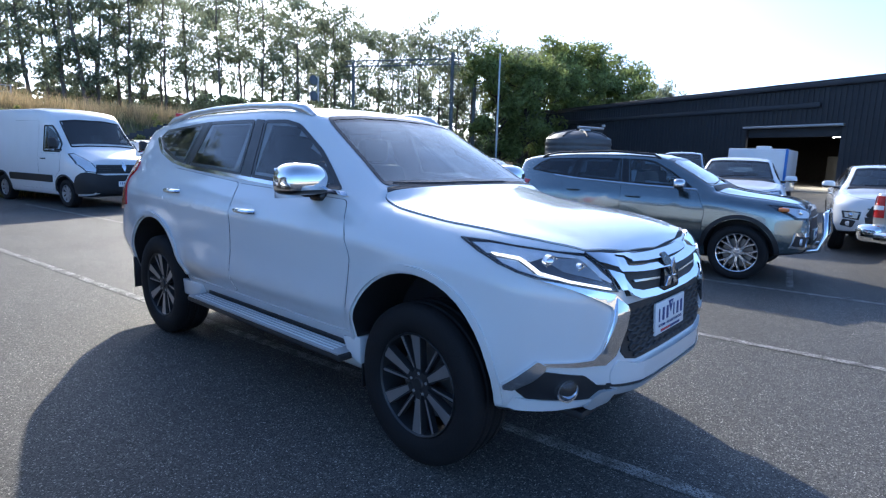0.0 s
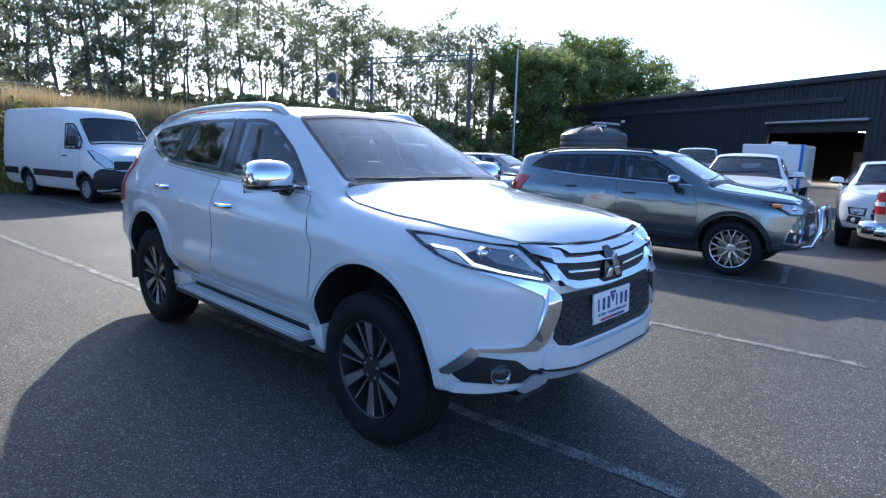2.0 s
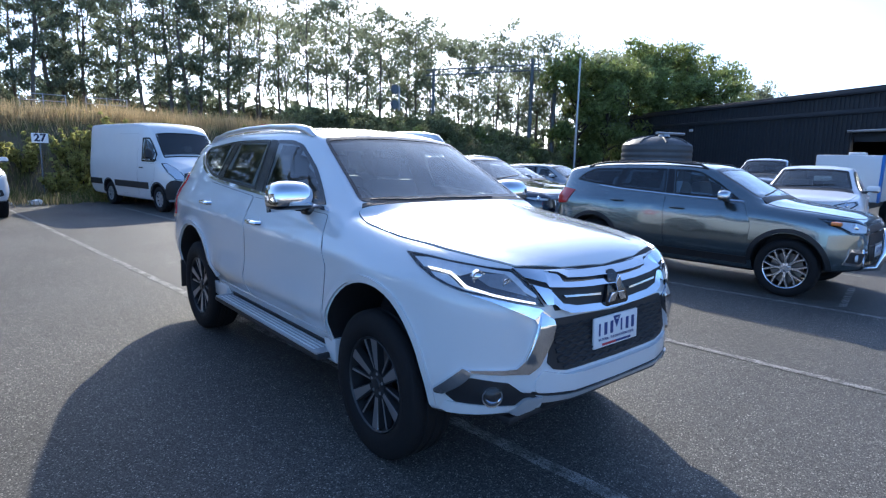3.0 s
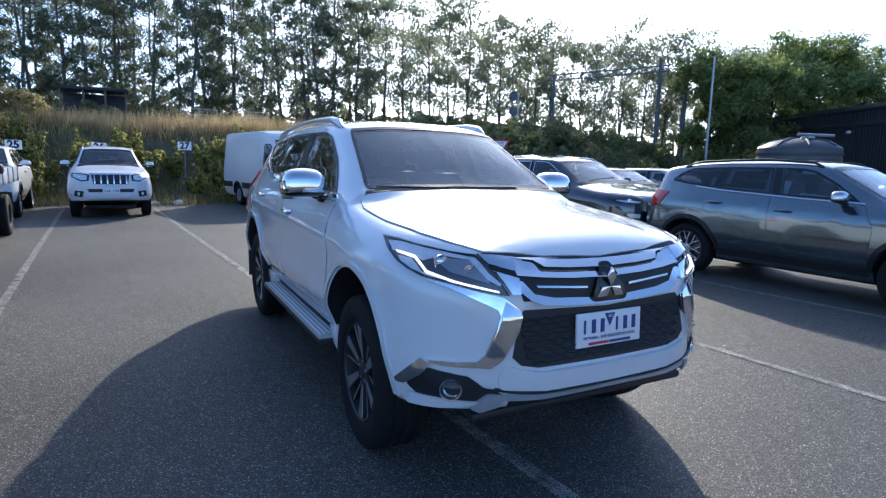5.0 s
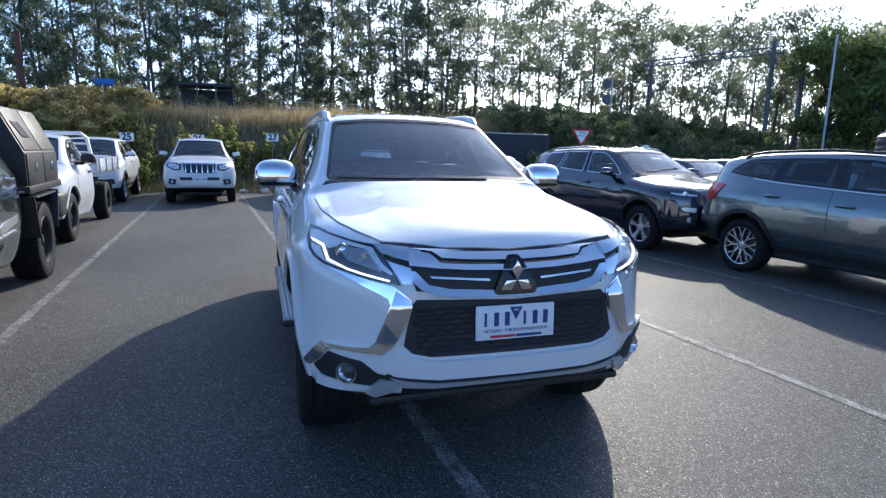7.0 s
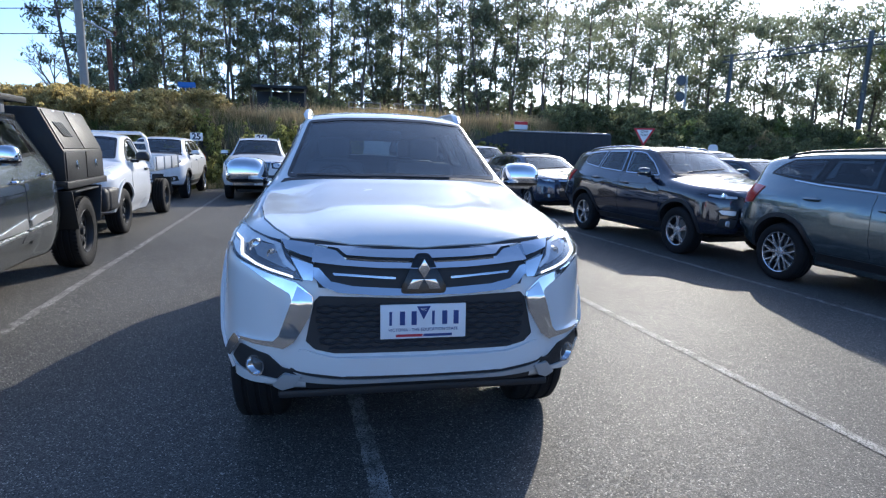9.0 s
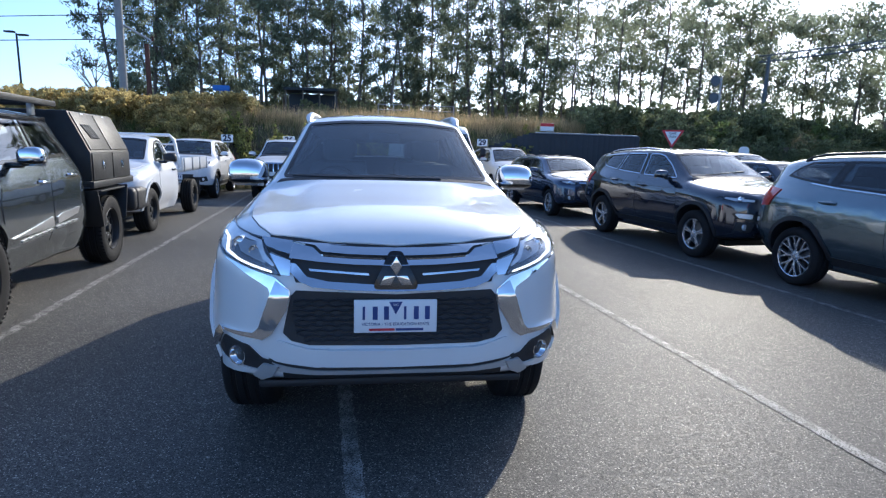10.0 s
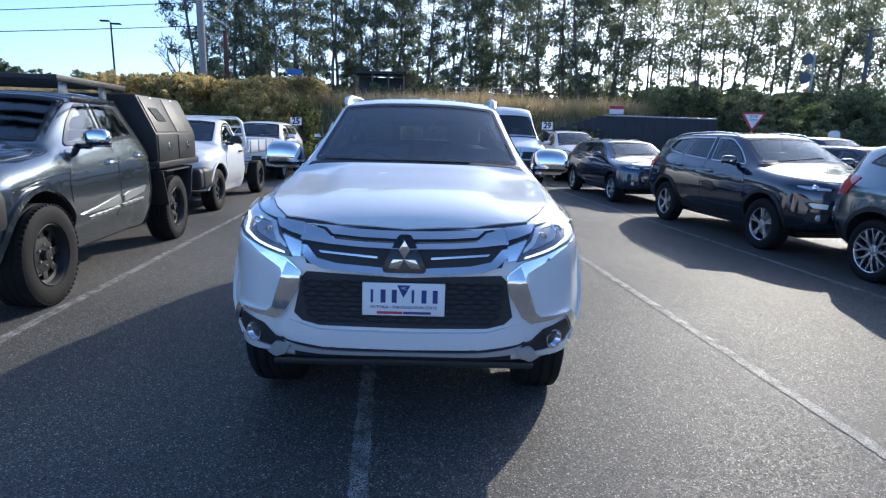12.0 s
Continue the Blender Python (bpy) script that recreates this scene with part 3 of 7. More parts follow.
    def plate(self, z, view="F", w=0.372, h=0.134, bars=True, tilt=0, off=0.03, x=0.0):
        way = Vector(VIEWS[view][0])
        p, _, _, _ = self.bvh.ray_cast(Vector((x, -9 if view == "F" else 9, z)), way)
        at = p - way * off
        rot = Matrix.Rotation(0 if view == "F" else math.pi, 4, "Z") @ Matrix.Rotation(radians(tilt), 4, "X")
        m = Matrix.Translation(at) @ rot
        bm = box(w, 0.012, h, (0, 0.012, 0), 0.003)
        bmesh.ops.transform(bm, matrix=m, verts=bm.verts)
        pl = part("number_plate", bm, M["plate"], self.root, "white number plate with dark blue bars")
        k = 6
        for i in range(k):
            xx = (i - (k - 1) / 2) * w * 0.135 + (0.045 * w if i > 2 else -0.045 * w)
            bb = box(w * (0.03 if i % 3 == 0 else 0.06), 0.003, h * 0.40, (xx, 0.0055, h * 0.1), 0.0)
            bmesh.ops.transform(bb, matrix=m, verts=bb.verts)
            part("plate_bar", bb, M["plate_blue"], pl, smooth=0)
        return pl, m


def make_wheel(R, width, rim, style, knobs=False, face=None):
    """A wheel that looks out towards -x: barrel with tyre, spokes, hub and brake disc."""
    w2 = width / 2
    barrel = lathe([(rim, -w2 * 0.86), (rim * 0.985, -w2 * 0.9), (rim * 0.955, -w2 * 0.84), (rim * 0.93, -w2 * 0.5), (rim * 0.9, w2 * 0.6), (rim, w2 * 0.85), (rim * 1.0, -w2 * 0.86)], 44)
    ob = part("wheel", barrel, M["gunmetal"] if style != "steel" else M["black_steel"], None)
    prof = [(rim * 0.99, -w2 * 0.8), (rim + 0.01, -w2 * 0.93), (rim + (R - rim) * 0.35, -w2 * 1.02), (rim + (R - rim) * 0.65, -w2 * 1.0), (R - 0.022, -w2 * 0.93), (R - 0.006, -w2 * 0.82), (R - 0.001, -w2 * 0.62)]
    for a in (-0.45, 0.0, 0.45):
        prof += [(R, a * w2 - 0.014), (R - 0.008, a * w2 - 0.008), (R - 0.008, a * w2 + 0.008), (R, a * w2 + 0.014)]
    prof += [(r, -a) for r, a in prof[6::-1]]
    tyre = lathe(prof, 56)
    if knobs:
        for k in range(54):
            for s in (-1, 1):
                box(0.05, 0.026, 0.014, into=tyre, bevel=0.004, seg=1, m=Matrix.Rotation(2 * math.pi * (k + (0.5 if s > 0 else 0)) / 54, 4, "X") @ Matrix.Translation((s * w2 * 0.80, 0, R - 0.010)))
    part("tyre", tyre, M["rubber"], ob, smooth=40)
    part("brake_disc", lathe([(0.03, -w2 * 0.1), (rim * 0.72, -w2 * 0.1), (rim * 0.72, w2 * 0.1), (0.03, w2 * 0.1)], 32), M["disc"], ob)
    if style == "steel":
        disc = bmesh.new()
        lathe([(0.035, -w2 * 0.42), (rim * 0.35, -w2 * 0.5), (rim * 0.5, -w2 * 0.42), (rim * 0.60, -w2 * 0.40), (rim * 0.61, -w2 * 0.3)], 40, into=disc)
        lathe([(rim * 0.80, -w2 * 0.3), (rim * 0.81, -w2 * 0.44), (rim * 0.92, -w2 * 0.5), (rim * 0.955, -w2 * 0.8), (rim * 0.985, -w2 * 0.93), (rim * 1.0, -w2 * 0.9)], 40, into=disc)
        for k in range(8):
            a = 2 * math.pi * k / 8
            box(0.012, rim * 0.26, rim * 0.36, into=disc, bevel=0.004, m=Matrix.Rotation(a, 4, "X") @ Matrix.Translation((-w2 * 0.4, 0, rim * 0.73)))
        lathe([(0.001, -w2 * 0.75), (0.04, -w2 * 0.72), (0.05, -w2 * 0.4)], 20, into=disc)
        part("rim", disc, M["black_steel"], ob)
        for k in range(6):
            a = 2 * math.pi * k / 6
            part("lug_nut", lathe([(0.0005, -0.012), (0.009, -0.01), (0.011, 0.0)], 6, into=None), M["steel"], ob).matrix_basis = Matrix.Rotation(a, 4, "X") @ Matrix.Translation((-w2 * 0.52, 0, rim * 0.34))
        return ob
    n = {"twelve": 6, "ten": 5, "split": 8, "cap": 8, "five": 5}[style]
    dark = bmesh.new()
    bright = bmesh.new()
    xf = -w2 * 0.72

    def spoke(ang, r0, r1, wa, wb, x0, x1, into, skew=0.0, depth=0.03):
        bm = bmesh.new()
        c1 = skew
        pts = [(x0, -wa / 2, r0), (x0, wa / 2, r0), (x1, c1 + wb / 2, r1), (x1, c1 - wb / 2, r1)]
        up = [bm.verts.new(p) for p in pts]
        dn = [bm.verts.new((p[0] + depth, p[1] * 1.15, p[2])) for p in pts]
        bm.faces.new(up)
        bm.faces.new(dn[::-1])
        for i in range(4):
            j = (i + 1) % 4
            bm.faces.new((up[j], up[i], dn[i], dn[j]))
        bmesh.ops.recalc_face_normals(bm, faces=bm.faces[:])
        bmesh.ops.transform(bm, matrix=Matrix.Rotation(ang, 4, "X"), verts=bm.verts)
        joined(into, bm)

    for k in range(n):
        a = 2 * math.pi * k / n
        if style == "twelve":
            spoke(a, 0.045, rim * 0.975, 0.034, 0.068, xf + 0.004, xf - 0.012, dark, 0.012, 0.035)
            spoke(a, 0.075, rim * 0.97, 0.026, 0.056, xf + 0.001, xf - 0.015, bright, 0.012, 0.008)
            spoke(a + math.pi / n, 0.05, rim * 0.97, 0.02, 0.02, xf + 0.014, xf - 0.004, dark, -0.012, 0.03)
            spoke(a + math.pi / n, 0.08, rim * 0.97, 0.006, 0.011, xf + 0.010, xf - 0.008, bright, -0.008, 0.006)
        elif style == "split":
            mid = xf - 0.004
            spoke(a, 0.05, rim * 0.50, 0.026, 0.030, xf + 0.004, mid, bright, 0.0, 0.012)
            spoke(a, 0.048, rim * 0.52, 0.040, 0.046, xf + 0.012, xf + 0.004, dark, 0.0, 0.03)
            for sk in (-1, 1):
                spoke(a, rim * 0.46, rim * 0.97, 0.022, 0.017, mid, xf - 0.01, bright, sk * rim * 0.2, 0.012)
                spoke(a, rim * 0.46, rim * 0.975, 0.034, 0.030, xf + 0.006, xf - 0.002, dark, sk * rim * 0.2, 0.03)
        elif style in ("ten", "five"):
            for sk in (-1, 1):
                spoke(a, 0.05, rim * 0.97, 0.028, 0.026, xf + 0.004, xf - 0.01, bright, sk * rim * (0.22 if style == "ten" else 0.12), 0.028)
        else:
            spoke(a, 0.06, rim * 0.96, 0.05, 0.07, xf, xf - 0.006, bright, 0.0, 0.02)
    wide = 0.975 if style == "twelve" else 0.945
    lathe([(rim * 0.995, xf - 0.016), (rim * 0.985, xf - 0.02), (rim * wide, xf - 0.014), (rim * (wide - 0.01), xf + 0.02)], 44, into=bright)
    lathe([(0.001, xf - 0.006), (0.028, xf - 0.005), (0.032, xf + 0.002), (0.065, xf + 0.006), (0.07, xf + 0.05)], 30, into=dark if style == "twelve" else bright)
    if len(dark.verts):
        part("rim_backing", dark, M["gunmetal"], ob)
    else:
        dark.free()
    part("rim", bright, face or M["alloy"], ob)
    for k in range(5):
        b = part("lug_nut", lathe([(0.0005, -0.012), (0.008, -0.01), (0.01, 0.0)], 6), M["steel"], ob)
        b.matrix_basis = Matrix.Rotation(2 * math.pi * k / 5, 4, "X") @ Matrix.Translation((xf + 0.01, 0, 0.052))
    return ob

# ---- ground ----
def sheet():
    bm = bmesh.new()
    bm.faces.new([bm.verts.new(p) for p in ((-900, -900, 0), (900, -900, 0), (900, 1500, 0), (-900, 1500, 0))])
    return bm


ground = tagged(part("ground", sheet(), M["asphalt"], smooth=0), "worn grey asphalt of a car park", "ground", kind="structure")


def stripe(a, b, w=0.09, z=0.004):
    a, b = Vector((*a, 0)), Vector((*b, 0))
    side = (b - a).normalized().cross(Vector((0, 0, 1))) * w / 2
    bm = bmesh.new()
    n = 420
    left = [bm.verts.new(a.lerp(b, k / n) - side * random.uniform(0.82, 1.08) + Vector((0, 0, z))) for k in range(n + 1)]
    right = [bm.verts.new(a.lerp(b, k / n) + side * random.uniform(0.82, 1.08) + Vector((0, 0, z))) for k in range(n + 1)]
    for k in range(n):
        bm.faces.new((left[k], right[k], right[k + 1], left[k + 1]))
    return tagged(part("bay_line", bm, M["line"], smooth=0), "worn white painted bay line on asphalt", "road marking", "bay lines", "structure")


for a, b in (((-2.77, -2.3), (-3.78, 14.3)), ((-0.15, -2.8), (-1.58, 14.4)), ((2.47, -3.2), (0.95, 13.5)), ((5.02, -3.1), (3.35, 13.0)), ((7.6, -1.6), (5.9, 13.0)), ((-5.6, -1.0), (-6.6, 14.3))):
    stripe(a, b)
stripe((6.5, -1.76), (5.15, -2.0), 0.08)

wm_mark = thing("bay_stencil", "faint worn stencil marks beside a bay line", "road marking", pose(0.03, -2.2, 0, 0, 0, 4))
for k in range(9):
    bar = bmesh.new()
    w, d, y = (0.20, 0.15, 0.22, 0.12, 0.21, 0.18, 0.22, 0.14, 0.19)[k], 0.022 + 0.008 * (k % 3), -0.46 + k * 0.115
    bar.faces.new([bar.verts.new(p) for p in ((-w / 2, y, 0.0035), (w / 2, y, 0.0035), (w / 2, y + d, 0.0035), (-w / 2, y + d, 0.0035))])
    part("stencil_bar", bar, M["faint_line"], wm_mark, smooth=0)

# ---- the white four-wheel-drive wagon ----
# y, bottom z, sill x z, widest x z, shoulder x z, belt x z, roof edge x z, centre z
WAGON = [
    (-2.325, 0.50, 0.30, 0.51, 0.36, 0.55, 0.34, 0.59, 0.28, 0.615, 0.15, 0.62, 0.62),
    (-2.303, 0.47, 0.42, 0.485, 0.50, 0.56, 0.48, 0.66, 0.40, 0.72, 0.22, 0.735, 0.74),
    (-2.282, 0.45, 0.50, 0.47, 0.565, 0.57, 0.55, 0.78, 0.44, 0.90, 0.26, 0.93, 0.94),
    (-2.247, 0.435, 0.56, 0.455, 0.62, 0.58, 0.60, 0.86, 0.49, 0.995, 0.28, 1.01, 1.015),
    (-2.207, 0.42, 0.63, 0.445, 0.69, 0.59, 0.665, 0.90, 0.525, 1.05, 0.30, 1.062, 1.068),
    (-2.14, 0.405, 0.70, 0.435, 0.762, 0.60, 0.735, 0.93, 0.57, 1.085, 0.31, 1.10, 1.106),
    (-2.04, 0.395, 0.775, 0.43, 0.836, 0.62, 0.81, 0.955, 0.625, 1.108, 0.33, 1.13, 1.138),
    (-1.92, 0.385, 0.83, 0.425, 0.884, 0.64, 0.86, 0.98, 0.68, 1.125, 0.355, 1.15, 1.16),
    (-1.78, 0.36, 0.84, 0.41, 0.902, 0.66, 0.88, 1.00, 0.73, 1.14, 0.37, 1.17, 1.18),
    (-1.48, 0.27, 0.835, 0.38, 0.905, 0.69, 0.888, 1.03, 0.765, 1.165, 0.39, 1.205, 1.215),
    (-1.16, 0.27, 0.775, 0.40, 0.902, 0.69, 0.884, 1.05, 0.785, 1.20, 0.50, 1.255, 1.27),
    (-1.06, 0.27, 0.775, 0.40, 0.90, 0.69, 0.882, 1.055, 0.79, 1.212, 0.682, 1.282, 1.31),
    (-0.80, 0.27, 0.775, 0.40, 0.898, 0.69, 0.880, 1.06, 0.798, 1.222, 0.635, 1.425, 1.465),
    (-0.55, 0.27, 0.775, 0.40, 0.896, 0.69, 0.880, 1.065, 0.80, 1.23, 0.588, 1.565, 1.61),
    (-0.35, 0.27, 0.775, 0.40, 0.896, 0.69, 0.880, 1.07, 0.80, 1.236, 0.556, 1.672, 1.712),
    (-0.16, 0.27, 0.775, 0.40, 0.896, 0.69, 0.880, 1.075, 0.80, 1.243, 0.565, 1.702, 1.75),
    (0.30, 0.27, 0.775, 0.40, 0.896, 0.69, 0.880, 1.08, 0.80, 1.26, 0.575, 1.718, 1.772),
    (0.90, 0.28, 0.775, 0.40, 0.900, 0.70, 0.884, 1.09, 0.795, 1.285, 0.572, 1.712, 1.766),
    (1.32, 0.29, 0.835, 0.40, 0.905, 0.71, 0.888, 1.10, 0.785, 1.30, 0.562, 1.695, 1.745),
    (1.65, 0.32, 0.82, 0.42, 0.895, 0.71, 0.872, 1.10, 0.765, 1.315, 0.55, 1.665, 1.715),
    (1.92, 0.36, 0.79, 0.44, 0.872, 0.71, 0.845, 1.10, 0.735, 1.32, 0.535, 1.635, 1.68),
    (2.10, 0.40, 0.75, 0.46, 0.84, 0.71, 0.81, 1.09, 0.70, 1.30, 0.52, 1.59, 1.63),
    (2.22, 0.43, 0.70, 0.48, 0.80, 0.71, 0.76, 1.05, 0.65, 1.22, 0.46, 1.38, 1.41),
    (2.33, 0.46, 0.62, 0.50, 0.72, 0.70, 0.68, 0.92, 0.58, 1.02, 0.35, 1.08, 1.09),
    (2.40, 0.49, 0.48, 0.52, 0.58, 0.66, 0.54, 0.80, 0.44, 0.87, 0.25, 0.89, 0.90),
]


def wagon_lines(v):
    """The pressed lines of the wagon: flared arches, shoulder crease, hollow lower doors, raised bonnet centre."""
    x, y, z = v.co
    out = 0.0
    if abs(x) > 0.62 and z < 1.24:
        for y0 in (-1.48, 1.32):
            r = math.hypot(y - y0, z - 0.485)
            out += 0.010 * math.exp(-((r - 0.47) / 0.055) ** 2)
        if -1.75 < y < 1.95:
            line = 1.005 + 0.035 * (y + 1.6)
            d = z - line
            out += 0.012 * max(0.0, 1 - (abs(d) / (0.035 if d > 0 else 0.10)))
        if -1.05 < y < 0.9 and 0.46 < z < 0.84:
            ends = min(1.0, (y + 1.05) / 0.3, (0.9 - y) / 0.3)
            out -= 0.020 * ends * math.sin(math.pi * (z - 0.46) / 0.38) ** 2
    v.co.x += math.copysign(out, x)
    if y < -1.06 and z > 1.0 and abs(x) < 0.6:
        k = min(1.0, max(0.0, (0.50 - abs(x)) / 0.07))
        v.co.z += 0.009 * k * k * (3 - 2 * k) * min(1.0, (-1.06 - y) / 0.2) * min(1.0, max(0.0, (y + 2.2) / 0.25))


hero = Car("suv", "white four-wheel-drive wagon with chrome trim on asphalt", "car", pose(0, 0, 0), WAGON, M["white"], (-1.48, 1.32), 0.39, 0.752, arch=0.055, arch_up=0.095, per=6, cross=6, sculpt=wagon_lines)

# glass
hero.glass("windscreen", [(-0.665, 1.295), (-0.4, 1.302), (0.0, 1.307), (0.4, 1.302), (0.665, 1.295), (0.545, 1.665), (0.3, 1.69), (0.0, 1.697), (-0.3, 1.69), (-0.545, 1.665)], "F", M["screen"], border=0.018, r=0.03)
for side in "RL":
    hero.glass("front_side_window", [(-0.83, 1.262), (-0.2, 1.275), (0.06, 1.285), (0.14, 1.655), (-0.10, 1.652), (-0.24, 1.625), (-0.52, 1.475)], side, M["privacy"], border=0.022)
    hero.glass("rear_side_window", [(0.20, 1.292), (0.93, 1.335), (0.86, 1.655), (0.26, 1.66)], side, M["privacy"], border=0.022)
    hero.glass("quarter_window", [(1.02, 1.345), (1.20, 1.365), (1.50, 1.44), (1.72, 1.53), (1.62, 1.60), (0.95, 1.65)], side, M["privacy"], border=0.022)
    hero.add("window_pillar_trim", [(0.07, 1.285), (0.19, 1.292), (0.25, 1.66), (0.15, 1.655)], side, M["trim"], off=0.005)
    hero.add("window_pillar_trim", [(0.94, 1.335), (1.01, 1.345), (0.945, 1.65), (0.87, 1.655)], side, M["trim"], off=0.005)
    hero.add("chrome_belt_strip", [(-0.90, 1.232), (-0.2, 1.252), (0.93, 1.312), (1.22, 1.343), (1.52, 1.418), (1.76, 1.53), (1.735, 1.555), (1.50, 1.441), (1.20, 1.366), (0.93, 1.334), (-0.2, 1.274), (-0.86, 1.255)], side, M["chrome"], off=0.009, thick=0.02)
    # doors, wings and arches
    hero.panel("front_door", [(-1.0, 0.55), (0.12, 0.55), (0.165, 1.245), (-0.90, 1.215), (-1.03, 0.95)], side, grid=0.034)
    hero.panel("rear_door", [(0.135, 0.55), (0.80, 0.55), (0.86, 0.80), (1.02, 0.97), (1.13, 1.10), (1.14, 1.31), (0.18, 1.25)], side, grid=0.034)
    hero.add("sill_cladding", [(-1.03, 0.44), (0.86, 0.44), (0.84, 0.515), (0.80, 0.537), (-1.0, 0.537)], side, M["white"], off=0.010, thick=0.03)
    # tail lamp
    hero.add("tail_lamp", [(1.93, 0.98), (2.14, 0.92), (2.19, 1.15), (2.10, 1.36), (1.94, 1.34), (1.90, 1.27), (2.0, 1.2)], side, M["redlens"], off=0.014, thick=0.03, r=0.02)
    if side == "L":
        hero.panel("fuel_flap", [(1.45, 1.05), (1.62, 1.05), (1.62, 1.20), (1.45, 1.20)], side, r=0.03)
    for y0 in hero.axles:
        a0, a1 = (8, 172) if y0 > 0 else (-6, 184)
        pts = [(y0 + math.cos(radians(a0 + (a1 - a0) * k / 26)) * (hero.arch_r + 0.012), hero.arch_z + math.sin(radians(a0 + (a1 - a0) * k / 26)) * (hero.arch_r + 0.012)) for k in range(27)]
        low = [(y0 + math.cos(radians(a0 + (a1 - a0) * k / 26)) * (hero.arch_r + 0.04), hero.arch_z + math.sin(radians(a0 + (a1 - a0) * k / 26)) * (hero.arch_r + 0.04)) for k in range(27)]
        hero.add("arch_lip", pts + low[::-1], side, M["white"], off=0.014, thick=0.03, grid=0.4)

hero.glass("rear_window", [(-0.5, 1.36), (0.5, 1.36), (0.45, 1.60), (-0.45, 1.60)], "B", M["glass"], border=0.03, grid=0.12)
hero.panel("tailgate", [(-0.62, 0.62), (0.62, 0.62), (0.62, 1.10), (0.56, 1.30), (-0.56, 1.30), (-0.62, 1.10)], "B", grid=0.1)
# bonnet
hero.panel("bonnet", [(-0.56, -2.14), (-0.30, -2.205), (0, -2.222), (0.30, -2.205), (0.56, -2.14), (0.635, -2.02), (0.70, -1.85), (0.745, -1.55), (0.75, -1.24), (0.715, -1.095), (0.35, -1.115), (0, -1.12), (-0.35, -1.115), (-0.715, -1.095), (-0.75, -1.24), (-0.745, -1.55), (-0.70, -1.85), (-0.635, -2.02)], "T", off=0.008, r=0.02, grid=0.05)
hero.add("cowl", [(-0.69, -1.088), (-0.35, -1.107), (0.35, -1.107), (0.69, -1.088), (0.67, -1.062), (0.3, -1.07), (-0.3, -1.07), (-0.67, -1.062)], "T", M["plastic"], off=0.006, thick=0.02)

def leaning(base, z0, bow, k=0.55):
    """How far a bar stands proud: more along its lower edge, so that its face leans back."""
    return lambda u, v: base + max(-0.012, min(0.014, (z0 + bow * u * u - v) * k))


# nose: grille, chrome, bumper
hero.add("bonnet_gap", [(-0.565, -2.142), (-0.30, -2.207), (0, -2.224), (0.30, -2.207), (0.565, -2.142), (0.565, -2.162), (0.30, -2.229), (0, -2.246), (-0.30, -2.229), (-0.565, -2.162)], "T", M["seam"], off=0.004, thick=0.02)
hero.add("grille_back", [(-0.47, 0.985), (-0.40, 1.06), (0, 1.05), (0.40, 1.06), (0.47, 0.985), (0.44, 0.90), (0.0, 0.865), (-0.44, 0.90)], "F", M["plastic"], off=0.006, thick=0.03)
hero.add("upper_grille_panel", [(-0.45, 1.066), (-0.36, 1.052), (-0.325, 1.025), (-0.20, 1.016), (0, 1.010), (0.20, 1.016), (0.325, 1.025), (0.36, 1.052), (0.45, 1.066), (0.28, 1.060), (0, 1.052), (-0.28, 1.060)], "F", M["bright_panel"], off=leaning(0.014, 1.032, 0.12), thick=0.03)
hero.add("upper_chrome_bar", [(-0.462, 1.062), (-0.37, 1.045), (-0.335, 1.017), (-0.20, 1.006), (0, 1.0), (0.20, 1.006), (0.335, 1.017), (0.37, 1.045), (0.462, 1.062), (0.468, 1.0), (0.34, 0.985), (0.18, 0.975), (0, 0.97), (-0.18, 0.975), (-0.34, 0.985), (-0.468, 1.0)], "F", M["chrome"], off=leaning(0.020, 0.985, 0.12), thick=0.045)
hero.add("lower_chrome_bar", [(-0.48, 0.985), (-0.44, 0.978), (-0.39, 0.925), (-0.30, 0.906), (-0.10, 0.892), (0, 0.89), (0.10, 0.892), (0.30, 0.906), (0.39, 0.925), (0.44, 0.978), (0.48, 0.985), (0.465, 0.945), (0.42, 0.905), (0.36, 0.882), (0.2, 0.868), (0, 0.862), (-0.2, 0.868), (-0.36, 0.882), (-0.42, 0.905), (-0.465, 0.945)], "F", M["chrome"], off=leaning(0.022, 0.876, 0.2), thick=0.05)
for s in (-1, 1):
    hero.add("grille_strip", [(s * 0.385, 0.959), (s * 0.12, 0.940), (s * 0.12, 0.932), (s * 0.375, 0.949)], "F", M["satin"], off=0.02, thick=0.03)
hero.add("lower_grille", [(-0.44, 0.865), (0, 0.845), (0.44, 0.865), (0.462, 0.84), (0.497, 0.675), (0.46, 0.64), (0.38, 0.622), (0, 0.618), (-0.38, 0.622), (-0.46, 0.64), (-0.497, 0.675), (-0.462, 0.84)], "F", M["plastic"], off=0.004, thick=0.02)
for row in range(9):
    z = 0.645 + row * 0.022
    half = 0.455 - abs(row - 6) * 0.004 - (0.03 if row < 1 else 0)
    pts = []
    for k in range(25):
        x = -half + 2 * half * k / 24
        p, _, _, _ = hero.bvh.ray_cast(Vector((x, -9, z)), Vector((0, 1, 0)))
        pts.append((x, p.y - 0.006, z + (0.005 if (k + row) % 2 else -0.005)))
    part("grille_slat", tube(pts, 0.0065, 6, flat=0.9), M["plastic"], hero.root, smooth=60)
